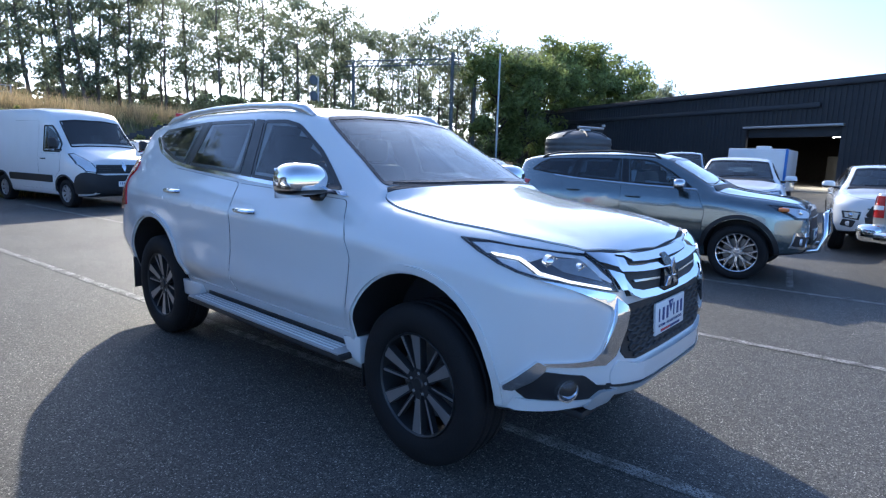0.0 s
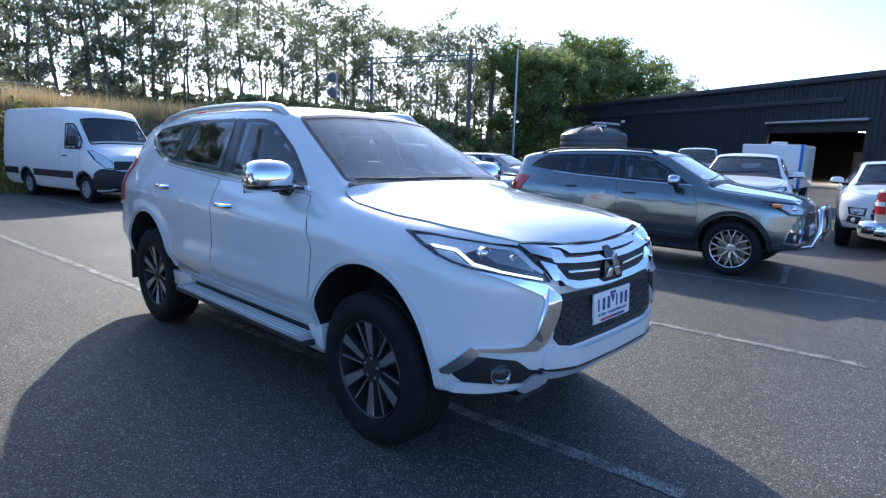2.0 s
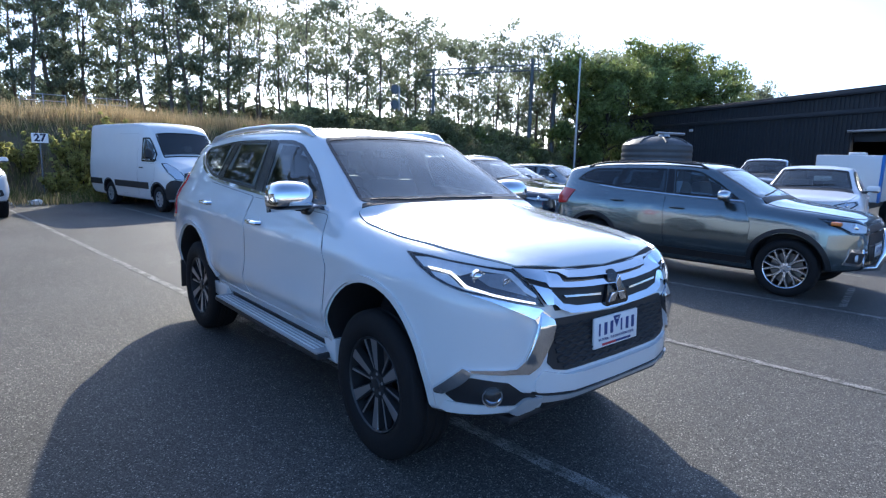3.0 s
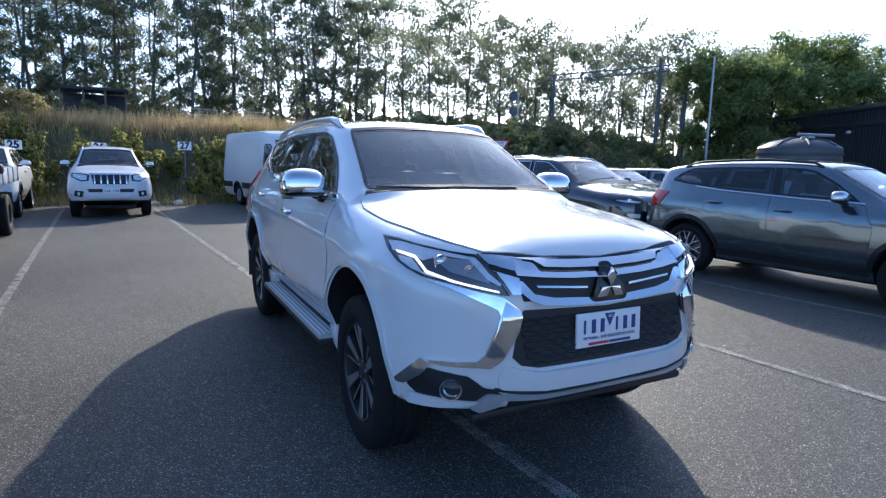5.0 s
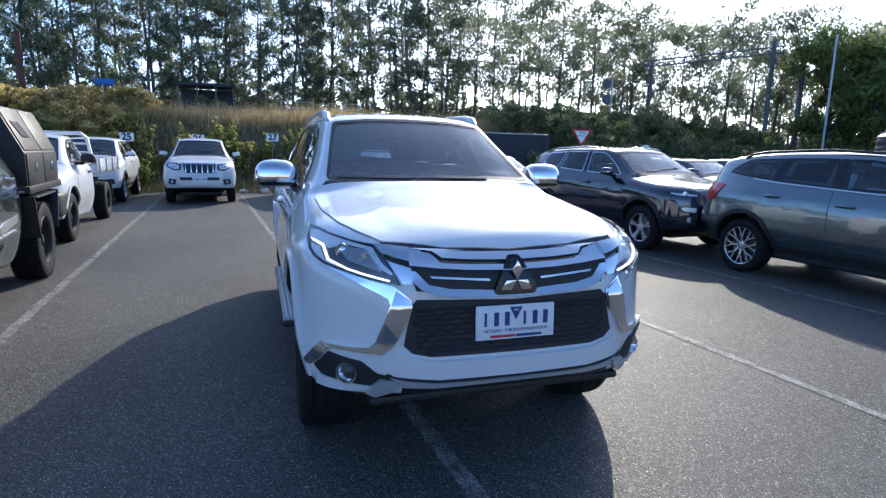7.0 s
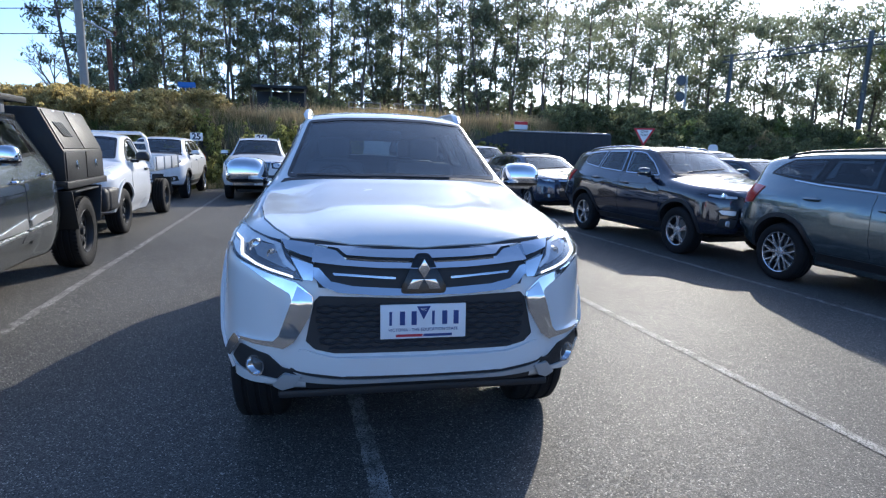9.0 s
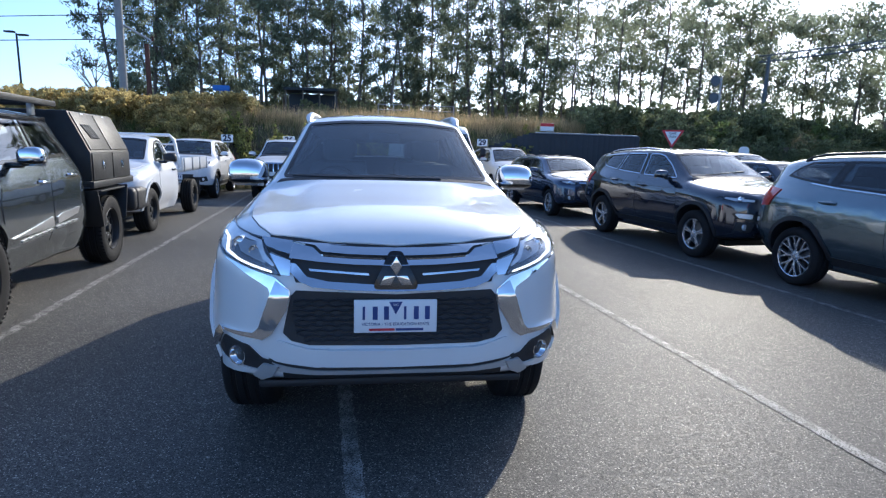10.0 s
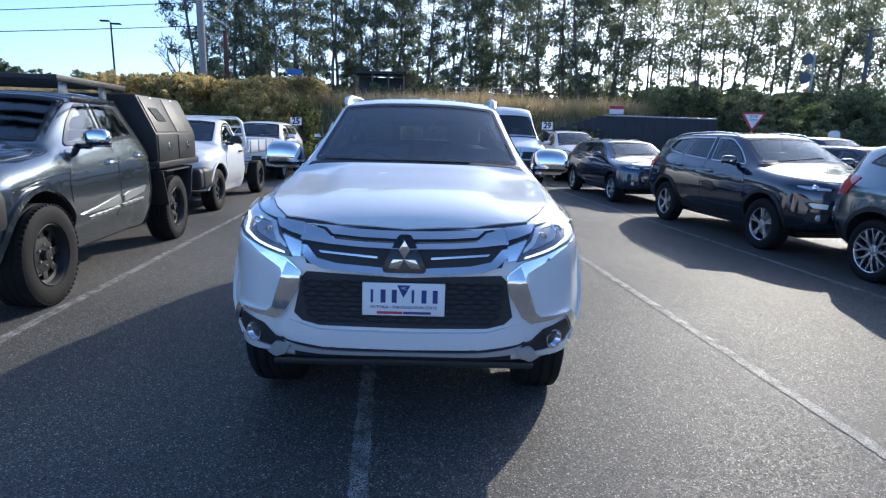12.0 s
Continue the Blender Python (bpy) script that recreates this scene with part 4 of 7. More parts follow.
hero.add("bumper_lip", [(-0.52, 0.645), (-0.455, 0.625), (-0.38, 0.607), (0, 0.602), (0.38, 0.607), (0.455, 0.625), (0.52, 0.645), (0.555, 0.60), (0.55, 0.545), (0.3, 0.528), (0, 0.524), (-0.3, 0.528), (-0.55, 0.545), (-0.555, 0.60)], "F", M["white"], off=lambda u, v: 0.03 - 0.024 * min(1.0, abs(u) / 0.54) ** 4, thick=0.06, grid=0.03, r=0.02)
def lip_strip(name, half, low, high, rise, out, back, material, start=None, ray=0.565):
    """A strip that follows the bow of the bumper."""
    bm = bmesh.new()
    rows = []
    for k in range(41):
        x = (-half if start is None else start) + (2 * half if start is None else half - start) * k / 40
        p, _, _, _ = hero.bvh.ray_cast(Vector((x, -9, ray)), Vector((0, 1, 0)))
        up = rise * abs(x / half) ** 4
        fade = 1 - 0.95 * abs(x / half) ** 6 if start is None else 1
        taper = 0 if start is None else 0.05 * (1 - k / 40) ** 1.6
        rows.append([bm.verts.new(c) for c in ((x, p.y - out * fade, high + up), (x, p.y - out * fade + back, low + up * 0.3 + taper), (x, p.y + 0.06, low + up * 0.3 + taper), (x, p.y + 0.06, high + up))])
    for a, b in zip(rows, rows[1:]):
        for i in range(4):
            j = (i + 1) % 4
            bm.faces.new((a[i], a[j], b[j], b[i]))
    bm.faces.new(rows[0][::-1])
    bm.faces.new(rows[-1])
    bmesh.ops.recalc_face_normals(bm, faces=bm.faces[:])
    part(name, bm, material, hero.root, smooth=40)


lip_strip("bumper_shadow_strip", 0.565, 0.508, 0.532, 0.02, 0.016, 0.0, M["plastic"])
for s in (-1, 1):
    lip_strip("bumper_corner_lip", s * 0.83, 0.435, 0.488, 0.0, 0.01, 0.012, M["white"], s * 0.57, 0.53)
lip_strip("skid_strip", 0.56, 0.488, 0.508, 0.03, 0.026, 0.008, M["skid"])
for s in (-1, 1):
    hero.add("skid_corner", [(s * 0.515, 0.527), (s * 0.587, 0.525), (s * 0.64, 0.458), (s * 0.60, 0.442), (s * 0.545, 0.468)], "F", M["skid"], off=0.022, thick=0.05, r=0.008, grid=0.03)
part("undertray", box(1.25, 0.95, 0.04, (0, -1.74, 0.40), 0.015), M["plastic"], hero.root)
hero.add("under_guard", [(-0.50, 0.487), (0, 0.48), (0.50, 0.487), (0.50, 0.462), (0, 0.458), (-0.50, 0.462)], "F", M["plastic"], off=0.008, thick=0.04)
for s in (-1, 1):
    def q(pts):
        return [(s * x, z) for x, z in pts]
    hero.add("chrome_blade", q([(0.783, 0.980), (0.704, 0.963), (0.53, 0.920), (0.465, 0.868), (0.462, 0.845), (0.478, 0.78), (0.541, 0.672), (0.586, 0.636), (0.80, 0.640), (0.80, 0.652), (0.632, 0.662), (0.604, 0.69), (0.587, 0.738), (0.549, 0.848), (0.556, 0.872), (0.602, 0.897), (0.704, 0.948)]), "F", M["chrome"], off=0.016, thick=0.05, grid=0.025)
    hero.add("blade_face", q([(0.525, 0.905), (0.545, 0.85), (0.582, 0.738), (0.60, 0.69), (0.625, 0.660), (0.586, 0.638), (0.541, 0.674), (0.480, 0.78), (0.464, 0.845), (0.468, 0.866)]), "F", M["chrome"], off=lambda u, v: 0.030 - (0.09 * (0.84 - v) if v < 0.84 else 0.18 * (v - 0.84)), thick=0.05, grid=0.02)
    hero.add("fog_chrome_wing", q([(0.806, 0.660), (0.835, 0.615), (0.868, 0.548), (0.862, 0.528), (0.842, 0.527), (0.786, 0.626), (0.784, 0.645)]), "F", M["chrome"], off=0.020, thick=0.045, r=0.006, grid=0.025)
    hero.add("fog_housing", q([(0.786, 0.616), (0.66, 0.597), (0.60, 0.548), (0.52, 0.541), (0.52, 0.530), (0.587, 0.527), (0.632, 0.478), (0.748, 0.468), (0.798, 0.483), (0.836, 0.525)]), "F", M["plastic"], off=0.008, thick=0.03, r=0.008, grid=0.04)
    hp, _, _, _ = hero.bvh.ray_cast(Vector((s * 0.712, -9, 0.536)), Vector((0, 1, 0)))
    fog = part("fog_lamp", lathe([(0.001, -0.012), (0.02, -0.008), (0.036, 0.006), (0.041, 0.018), (0.047, 0.019), (0.05, -0.012)], 28, "Z"), M["chrome"], hero.root)
    fog.matrix_basis = Matrix.Translation(hp + Vector((0, 0.0, 0))) @ pose(0, 0, 0, 90, 0, s * 30)
    gl = part("fog_lens", lathe([(0.001, -0.03), (0.025, -0.027), (0.044, -0.016)], 28, "Z"), M["lens"], fog)
    gl.visible_shadow = False
    gl.matrix_basis = Matrix.Rotation(math.pi, 4, "X") @ Matrix.Translation((0, 0, -0.004))
    # headlamp: dark bowl, projectors, running-lamp blade, clear cover
    lamp_outline = q([(0.597, 1.076), (0.556, 1.025), (0.505, 0.925), (0.62, 0.946), (0.704, 0.967), (0.790, 0.985), (0.822, 1.005), (0.838, 1.030), (0.836, 1.068), (0.812, 1.112), (0.785, 1.108), (0.751, 1.097), (0.665, 1.082)])
    bowl = hero.add("headlamp", lamp_outline, "F", M["lamp_dark"], off=0.003, thick=0.03, grid=0.03, label="headlamp with bright reflectors and running-lamp line")
    hero.add("lamp_reflector", q([(0.765, 1.045), (0.79, 1.062), (0.828, 1.066), (0.815, 1.098), (0.79, 1.102), (0.74, 1.090), (0.66, 1.076), (0.61, 1.068), (0.62, 1.058), (0.70, 1.068)]), "F", M["reflector"], off=0.007, thick=0.01, grid=0.03, parent=bowl)
    hero.add("lamp_reflector", q([(0.70, 0.976), (0.775, 0.992), (0.812, 1.012), (0.828, 1.034), (0.826, 1.052), (0.795, 1.046), (0.785, 1.004)]), "F", M["reflector"], off=0.007, thick=0.01, grid=0.03, parent=bowl)
    hero.add("lamp_floor", q([(0.575, 0.975), (0.70, 1.012), (0.72, 1.04), (0.70, 1.06), (0.62, 1.058), (0.585, 1.02)]), "F", M["lamp_mid"], off=0.006, thick=0.01, grid=0.03, parent=bowl)
    hero.add("lamp_inner_blade", q([(0.60, 1.066), (0.632, 1.07), (0.585, 0.99), (0.54, 0.965), (0.53, 0.97), (0.575, 1.015)]), "F", M["reflector"], off=0.010, thick=0.015, grid=0.03, parent=bowl)
    hero.add("chrome_bar_end", q([(0.455, 1.063), (0.592, 1.076), (0.568, 1.045), (0.468, 1.016)]), "F", M["chrome"], off=0.024, thick=0.04, grid=0.03)
    hero.add("grille_slot_end", q([(0.462, 1.014), (0.566, 1.043), (0.556, 1.027), (0.462, 0.992)]), "F", M["plastic"], off=0.008, thick=0.03, grid=0.03)
    hero.add("chrome_bar_end", q([(0.462, 0.990), (0.550, 1.018), (0.499, 0.932), (0.462, 0.93)]), "F", M["chrome"], off=0.026, thick=0.04, grid=0.03)
    hero.add("daytime_lamp", q([(0.545, 0.938), (0.702, 0.974), (0.776, 1.002), (0.787, 1.050), (0.820, 1.061), (0.820, 1.068), (0.780, 1.058), (0.768, 1.009), (0.70, 0.982), (0.547, 0.946)]), "F", M["drl"], off=0.013, thick=0.02, grid=0.03, parent=bowl)
    for lx, lz, lr in ((0.715, 1.045, 0.026), (0.635, 1.025, 0.02)):
        bp, _, _, _ = hero.bvh.ray_cast(Vector((s * lx, -9, lz)), Vector((0, 1, 0)))
        pj = part("lamp_projector", lathe([(0.001, lr * 0.16), (lr * 0.55, lr * 0.12), (lr * 0.9, -0.004), (lr * 1.0, 0.004), (lr * 1.2, 0.005), (lr * 1.3, -0.02)], 24, "Z"), M["chrome"], bowl)
        pj.matrix_basis = Matrix.Translation(bp + Vector((0, -0.004, 0))) @ pose(0, 0, 0, 90, 0, s * 20)
    part("lamp_edge", ring_patch(hero.bvh, lamp_outline, inset(lamp_outline, 0.004), "F", 0.012, 0.01), M["trim"], bowl)
    lens = hero.add("lamp_cover", lamp_outline, "F", M["lens"], off=0.021, thick=0.006, grid=0.03, parent=bowl)
    lens.visible_shadow = False

# emblem on the grille, as plain bright shapes
em = hero.add("emblem_plate", [(-0.028, 1.03), (0.028, 1.03), (0.10, 0.893), (0.09, 0.872), (-0.09, 0.872), (-0.10, 0.893)], "F", M["trim"], off=0.026, thick=0.05, r=0.016)
ey = min(v.co.y for v in em.data.vertices)
for ang in (0, 120, 240):
    dia = prism([(0, 0.0), (0.026, 0.043), (0, 0.086), (-0.026, 0.043)], 0.012, bevel=0.003, m=Matrix.Translation((0, ey - 0.003, 0.936)) @ Matrix.Rotation(radians(ang), 4, "Y"))
    part("emblem_shape", dia, M["chrome"], em)
# number plate
pl, pm = hero.plate(0.752, h=0.150, off=0.028, tilt=-3)
for t, sz, zz, mt in (("VICTORIA - THE EDUCATION STATE", 0.0185, -0.036, M["plate_blue"]), ("VIC", 0.016, 0.052, M["plate"])):
    lettering(t, sz, pm @ Matrix.Translation((0, 0.0045 if t != "VIC" else 0.002, zz)) @ Matrix.Rotation(radians(90), 4, "X"), mt, pl)
part("plate_triangle", prism([(-0.03, 0.066), (0.03, 0.066), (0, 0.008)], 0.003, m=pm @ Matrix.Translation((0, 0.004, 0))), M["plate_blue"], pl, smooth=0)
bb = box(0.115, 0.003, 0.011, (-0.062, 0.0055, -0.061))
bmesh.ops.transform(bb, matrix=pm, verts=bb.verts)
part("dealer_bar", bb, M["red_ink"], pl, "plain red bar along the lower edge", smooth=0)
bb = box(0.125, 0.003, 0.011, (0.062, 0.0055, -0.061))
bmesh.ops.transform(bb, matrix=pm, verts=bb.verts)
part("dealer_bar", bb, M["plate_blue"], pl, smooth=0)

hero.close()
hero.wheels("twelve", width=0.255, rim=0.25, steer=-2, face=M["worn_alloy"])
hero.seats(-0.15, 0.62)
hero.dash(-0.86, 1.2, 1.36, -0.36)
hero.mirror((0.94, -0.69, 1.292), (0.265, 0.24, 0.225), M["chrome"], 0.14)
hero.handle(-0.03, 1.09, M["chrome"], 0.2)
hero.handle(0.99, 1.15, M["chrome"], 0.2)
for s in (-1, 1):
    # roof rail, side step, wiper, mudflap
    pts = []
    for y, lift in ((-0.30, 0.0), (-0.22, 0.022), (-0.05, 0.034), (0.4, 0.036), (0.9, 0.035), (1.3, 0.032), (1.6, 0.022), (1.72, 0.0)):
        p, _, _, _ = hero.bvh.ray_cast(Vector((s * 0.565, y, 9)), Vector((0, 0, -1)))
        pts.append(p + Vector((0, 0, lift)))
    part("roof_rail", tube(pts, [0.014, 0.03, 0.024, 0.02, 0.02, 0.02, 0.022, 0.012], 8), M["rail"], hero.root, smooth=60)
    step = box(0.15, 1.72, 0.035, (s * 0.856, -0.14, 0.405), 0.012)
    st = part("side_step", step, M["plastic"], hero.root)
    part("step_tread", box(0.135, 1.68, 0.012, (s * 0.861, -0.14, 0.426), 0.004), M["tread"], st)
    for k in range(4):
        part("step_rib", box(0.012, 1.55, 0.006, (s * (0.82 + k * 0.028), -0.14, 0.434), 0.002), M["plate"], st)
    part("step_fairing", prism([(0.70, 0.385), (0.99, 0.385), (1.0, 0.50), (0.66, 0.50)], 0.10, bevel=0.012, m=Matrix.Translation((s * 0.80 - 0.05, 0, 0)) @ Matrix(((0, 1, 0, 0), (1, 0, 0, 0), (0, 0, 1, 0), (0, 0, 0, 1)))), M["white"], st)
    part("step_fairing", prism([(-1.07, 0.372), (-0.965, 0.40), (-0.92, 0.50), (-1.06, 0.52)], 0.10, bevel=0.012, m=Matrix.Translation((s * 0.80 - 0.05, 0, 0)) @ Matrix(((0, 1, 0, 0), (1, 0, 0, 0), (0, 0, 1, 0), (0, 0, 0, 1)))), M["white"], st)
    hero.add("sill_slot", [(-0.93, 0.436), (0.64, 0.436), (0.60, 0.474), (-0.90, 0.474)], "L" if s > 0 else "R", M["plastic"], off=0.0135, thick=0.03, r=0.012, grid=0.2)
    part("mudflap", box(0.25, 0.012, 0.26, (s * 0.76, 1.79, 0.42), 0.005), M["plastic"], hero.root)
    # added flap behind the front wheel, keeps sun off the ground below
    part("arch_liner", box(0.24, 0.012, 0.30, (s * 0.69, -1.035, 0.38), 0.005), M["plastic"], hero.root)
    a, _, _, _ = hero.bvh.ray_cast(Vector((0.1 + 0.25 * s, -9, 1.306)), Vector((0, 1, 0)))
    b, _, _, _ = hero.bvh.ray_cast(Vector((-0.38 + 0.22 * s, -9, 1.309)), Vector((0, 1, 0)))
    part("wiper", tube([a + Vector((0, -0.02, 0)), (a + b) / 2 + Vector((0, -0.026, 0.0)), b + Vector((0, -0.012, 0))], 0.006, 6), M["plastic"], hero.root)
part("rear_view_mirror", box(0.23, 0.03, 0.065, (0, -0.40, 1.58), 0.02), M["interior"], hero.root)
part("chassis", box(1.1, 3.6, 0.12, (0, 0, 0.30), 0.03), M["plastic"], hero.root)

# ---- the other vehicles ----
def fit_map(L, W, H, axles):
    """Maps the wagon's measures to another car's."""
    f, r = axles
    ys = [-9, -2.325, -1.48, 1.32, 2.40, 9]
    front = f - (L - (r - f)) * 0.46
    yn = [front - 7, front, f, r, front + L, front + L + 7]
    return (lambda y: float(np.interp(y, ys, yn))), W / 1.81, H / 1.772


def place(axles, half, front, rear, side):
    """The pose that puts the outer wheel contacts of one side (-1 right, 1 left) at two points of the ground."""
    f, r = Vector(front), Vector(rear)
    d = (f - r).normalized()
    th = math.atan2(d.x, -d.y)
    m = pose(0, 0, 0, 0, 0, math.degrees(th))
    loc = m @ Vector((side * half, axles[0], 0))
    return pose(f.x - loc.x, f.y - loc.y, 0, 0, 0, math.degrees(th))


SUV_LAMP = [(0.46, 1.03), (0.50, 0.93), (0.68, 0.95), (0.80, 1.04), (0.78, 1.10), (0.62, 1.08)]


def generic_car(name, label, paint, L, W, H, axles, wheel_r, m, lamp=SUV_LAMP, grille=((-0.42, 1.03), (0.42, 1.03), (0.40, 0.90), (-0.40, 0.90)), grille_mat=None, grille_bars=3,
                lower=((-0.45, 0.74), (0.45, 0.74), (0.42, 0.56), (-0.42, 0.56)), style="ten", rim=0.23, rails=False, cladding=False, side_glass=None, fine=4, table=None, frame=None,
                mirror=None, handle=None, chrome_lip=False, group="", fogs=True, roof=None, seats=True, plate=True, belt=None, guard=True, quarter=((1.02, 1.345), (1.5, 1.40), (1.62, 1.47), (1.5, 1.62), (0.95, 1.65))):
    my, kx, kz = fit_map(L, W, H, axles)
    tab = []
    for row in table or WAGON:
        y, zb, *rest = row
        new_row = [my(y), zb * kz]
        for k, v in enumerate(rest[:-1]):
            new_row.append(v * (kx if k % 2 == 0 else kz))
        tab.append(new_row + [rest[-1] * kz])
    car = Car(name, label, "car", m, tab, paint, axles, wheel_r, W / 2 - 0.135, arch=0.06, per=fine, cross=fine, group=group)

    def F(poly):
        return [(x * kx, z * kz) for x, z in poly]

    def S(poly):
        return [(my(y), z * kz) for y, z in poly]

    def T(poly):
        return [(x * kx, my(y)) for x, y in poly]

    sg = side_glass or M["privacy"]
    car.glass("windscreen", F([(-0.665, 1.295), (-0.4, 1.302), (0.4, 1.302), (0.665, 1.295), (0.545, 1.665), (0.3, 1.69), (-0.3, 1.69), (-0.545, 1.665)]), "F", M["glass"], border=0.03, grid=0.12)
    for side in "RL":
        car.glass("front_side_window", S([(-0.83, 1.262), (0.06, 1.285), (0.14, 1.655), (-0.10, 1.652), (-0.24, 1.625), (-0.52, 1.475)]), side, M["glass"], border=0.02, frame=frame, grid=0.12)
        car.glass("rear_side_window", S([(0.20, 1.292), (0.93, 1.335), (0.86, 1.655), (0.26, 1.66)]), side, sg, border=0.02, frame=frame, grid=0.12)
        car.glass("quarter_window", S(quarter), side, sg, border=0.02, frame=frame, grid=0.12)
        car.add("window_pillar_trim", S([(0.07, 1.285), (0.19, 1.292), (0.25, 1.66), (0.15, 1.655)]), side, M["trim"], off=0.005, grid=0.15)
        car.add("window_pillar_trim", S([(0.94, 1.335), (1.01, 1.345), (0.945, 1.65), (0.87, 1.655)]), side, M["trim"], off=0.005, grid=0.15)
        car.panel("front_door", S([(-1.0, 0.52), (0.12, 0.52), (0.165, 1.245), (-0.90, 1.215), (-1.03, 0.95)]), side, grid=0.1)
        car.panel("rear_door", S([(0.135, 0.52), (0.80, 0.52), (0.86, 0.80), (1.02, 0.97), (1.13, 1.10), (1.14, 1.31), (0.18, 1.25)]), side, grid=0.1)
        if belt:
            car.add("belt_strip", S([(-0.90, 1.232), (-0.2, 1.252), (0.93, 1.312), (1.3, 1.35), (1.3, 1.362), (0.93, 1.326), (-0.2, 1.266), (-0.88, 1.247)]), side, belt, off=0.009, thick=0.02, grid=0.15)
        car.add("tail_lamp", S([(1.95, 1.02), (2.15, 1.0), (2.18, 1.15), (2.08, 1.28), (1.80, 1.25), (1.88, 1.12)]), side, M["redlens"], off=0.012, thick=0.03)
        car.add("sill_cladding", S([(-1.0, 0.36), (0.84, 0.36), (0.84, 0.47), (-1.0, 0.47)]), side, M["plastic"] if cladding else paint, off=0.012, thick=0.03, grid=0.2)
        for y0 in axles:
            rr = car.arch_r
            hi = 0.055 if cladding else 0.028
            zc = wheel_r + 0.02
            ang = [radians(2 + 176 * k / 20) for k in range(21)]
            pts = [(y0 + math.cos(a) * (rr + 0.004), zc + math.sin(a) * (rr + 0.004)) for a in ang] + [(y0 + math.cos(a) * (rr + hi), zc + math.sin(a) * (rr + hi)) for a in ang[::-1]]
            car.add("arch_lip", pts, side, M["plastic"] if cladding else paint, off=0.014, thick=0.03, grid=0.5)
    car.glass("rear_window", F([(-0.5, 1.36), (0.5, 1.36), (0.44, 1.58), (-0.44, 1.58)]), "B", M["glass"], border=0.03, grid=0.15)
    car.panel("bonnet", T([(-0.54, -2.13), (-0.30, -2.19), (0.30, -2.19), (0.54, -2.13), (0.625, -2.02), (0.69, -1.85), (0.745, -1.28), (0.70, -1.16), (0.35, -1.195), (-0.35, -1.195), (-0.70, -1.16), (-0.745, -1.28), (-0.69, -1.85), (-0.625, -2.02)]), "T", off=0.007, r=0.02, grid=0.1)
    car.add("cowl", T([(-0.70, -1.15), (-0.35, -1.185), (0.35, -1.185), (0.70, -1.15), (0.66, -1.065), (0.3, -1.075), (-0.3, -1.075), (-0.66, -1.065)]), "T", M["plastic"], off=0.006, thick=0.02, grid=0.15)
    car.add("grille", F(list(grille)), "F", M["plastic"], off=0.006, thick=0.03)
    x0, x1 = min(p[0] for p in grille), max(p[0] for p in grille)
    z0, z1 = min(p[1] for p in grille), max(p[1] for p in grille)
    if grille_bars > 0:
        for k in range(grille_bars):
            z = z0 + (z1 - z0) * (k + 0.5) / grille_bars
            car.add("grille_bar", F([(x0 * 0.96, z - 0.009), (x1 * 0.96, z - 0.009), (x1 * 0.96, z + 0.009), (x0 * 0.96, z + 0.009)]), "F", grille_mat or M["chrome"], off=0.016, thick=0.03, grid=0.12)
    else:
        for k in range(-grille_bars):
            x = x0 + (x1 - x0) * (k + 0.5) / -grille_bars
            car.add("grille_bar", F([(x - 0.014, z0 + 0.01), (x + 0.014, z0 + 0.01), (x + 0.014, z1 - 0.01), (x - 0.014, z1 - 0.01)]), "F", grille_mat or M["chrome"], off=0.018, thick=0.03)
    if chrome_lip:
        car.add("grille_surround", F([(x0 - 0.03, z1 + 0.03), (x1 + 0.03, z1 + 0.03), (x1 + 0.03, z1), (x0 - 0.03, z1)]), "F", M["chrome"], off=0.02, thick=0.03)
    car.add("lower_grille", F(list(lower)), "F", M["plastic"], off=0.006, thick=0.03)
    if guard:
        car.add("bumper_guard", F([(-0.55, 0.50), (0.55, 0.50), (0.5, 0.42), (-0.5, 0.42)]), "F", M["plastic"], off=0.012, thick=0.03)
    for s in (-1, 1):
        poly = [(s * x * kx, z * kz) for x, z in lamp]
        bowl = car.add("headlamp", poly, "F", M["trim"], off=0.004, thick=0.02, grid=0.05)
        c = (sum(p[0] for p in poly) / len(poly), sum(p[1] for p in poly) / len(poly))
        car.add("lamp_reflector", [(c[0] + (p[0] - c[0]) * 0.75, c[1] + (p[1] - c[1]) * 0.7) for p in poly], "F", M["reflector"], off=0.008, thick=0.01, grid=0.05, parent=bowl)
        hp, _, _, _ = car.bvh.ray_cast(Vector((c[0], -9, c[1])), Vector((0, 1, 0)))
        pj = part("lamp_projector", lathe([(0.001, 0.02), (0.022, 0.014), (0.034, 0.0), (0.045, -0.003), (0.047, -0.02)], 20, "Z"), M["chrome"], bowl)
        pj.matrix_basis = Matrix.Translation(hp + Vector((0, -0.008, 0))) @ pose(0, 0, 0, 90, 0, s * 12)
        lens = car.add("lamp_cover", poly, "F", M["lens"], off=0.02, thick=0.006, grid=0.05, parent=bowl)
        lens.visible_shadow = False
        if fogs:
            fp = [(s * x * kx, z * kz) for x, z in ((0.56, 0.66), (0.74, 0.68), (0.77, 0.55), (0.60, 0.52))]
            fh = car.add("fog_housing", fp, "F", M["plastic"], off=0.01, thick=0.03, r=0.02)
            hp, _, _, _ = car.bvh.ray_cast(Vector((s * 0.66 * kx, -9, 0.6 * kz)), Vector((0, 1, 0)))
            fl = part("fog_lamp", lathe([(0.001, 0.004), (0.026, 0.003), (0.036, -0.002), (0.04, 0.004), (0.044, -0.02)], 20, "Z"), M["reflector"], fh)
            fl.matrix_basis = Matrix.Translation(hp + Vector((0, -0.014, 0))) @ pose(0, 0, 0, 90, 0, 0)
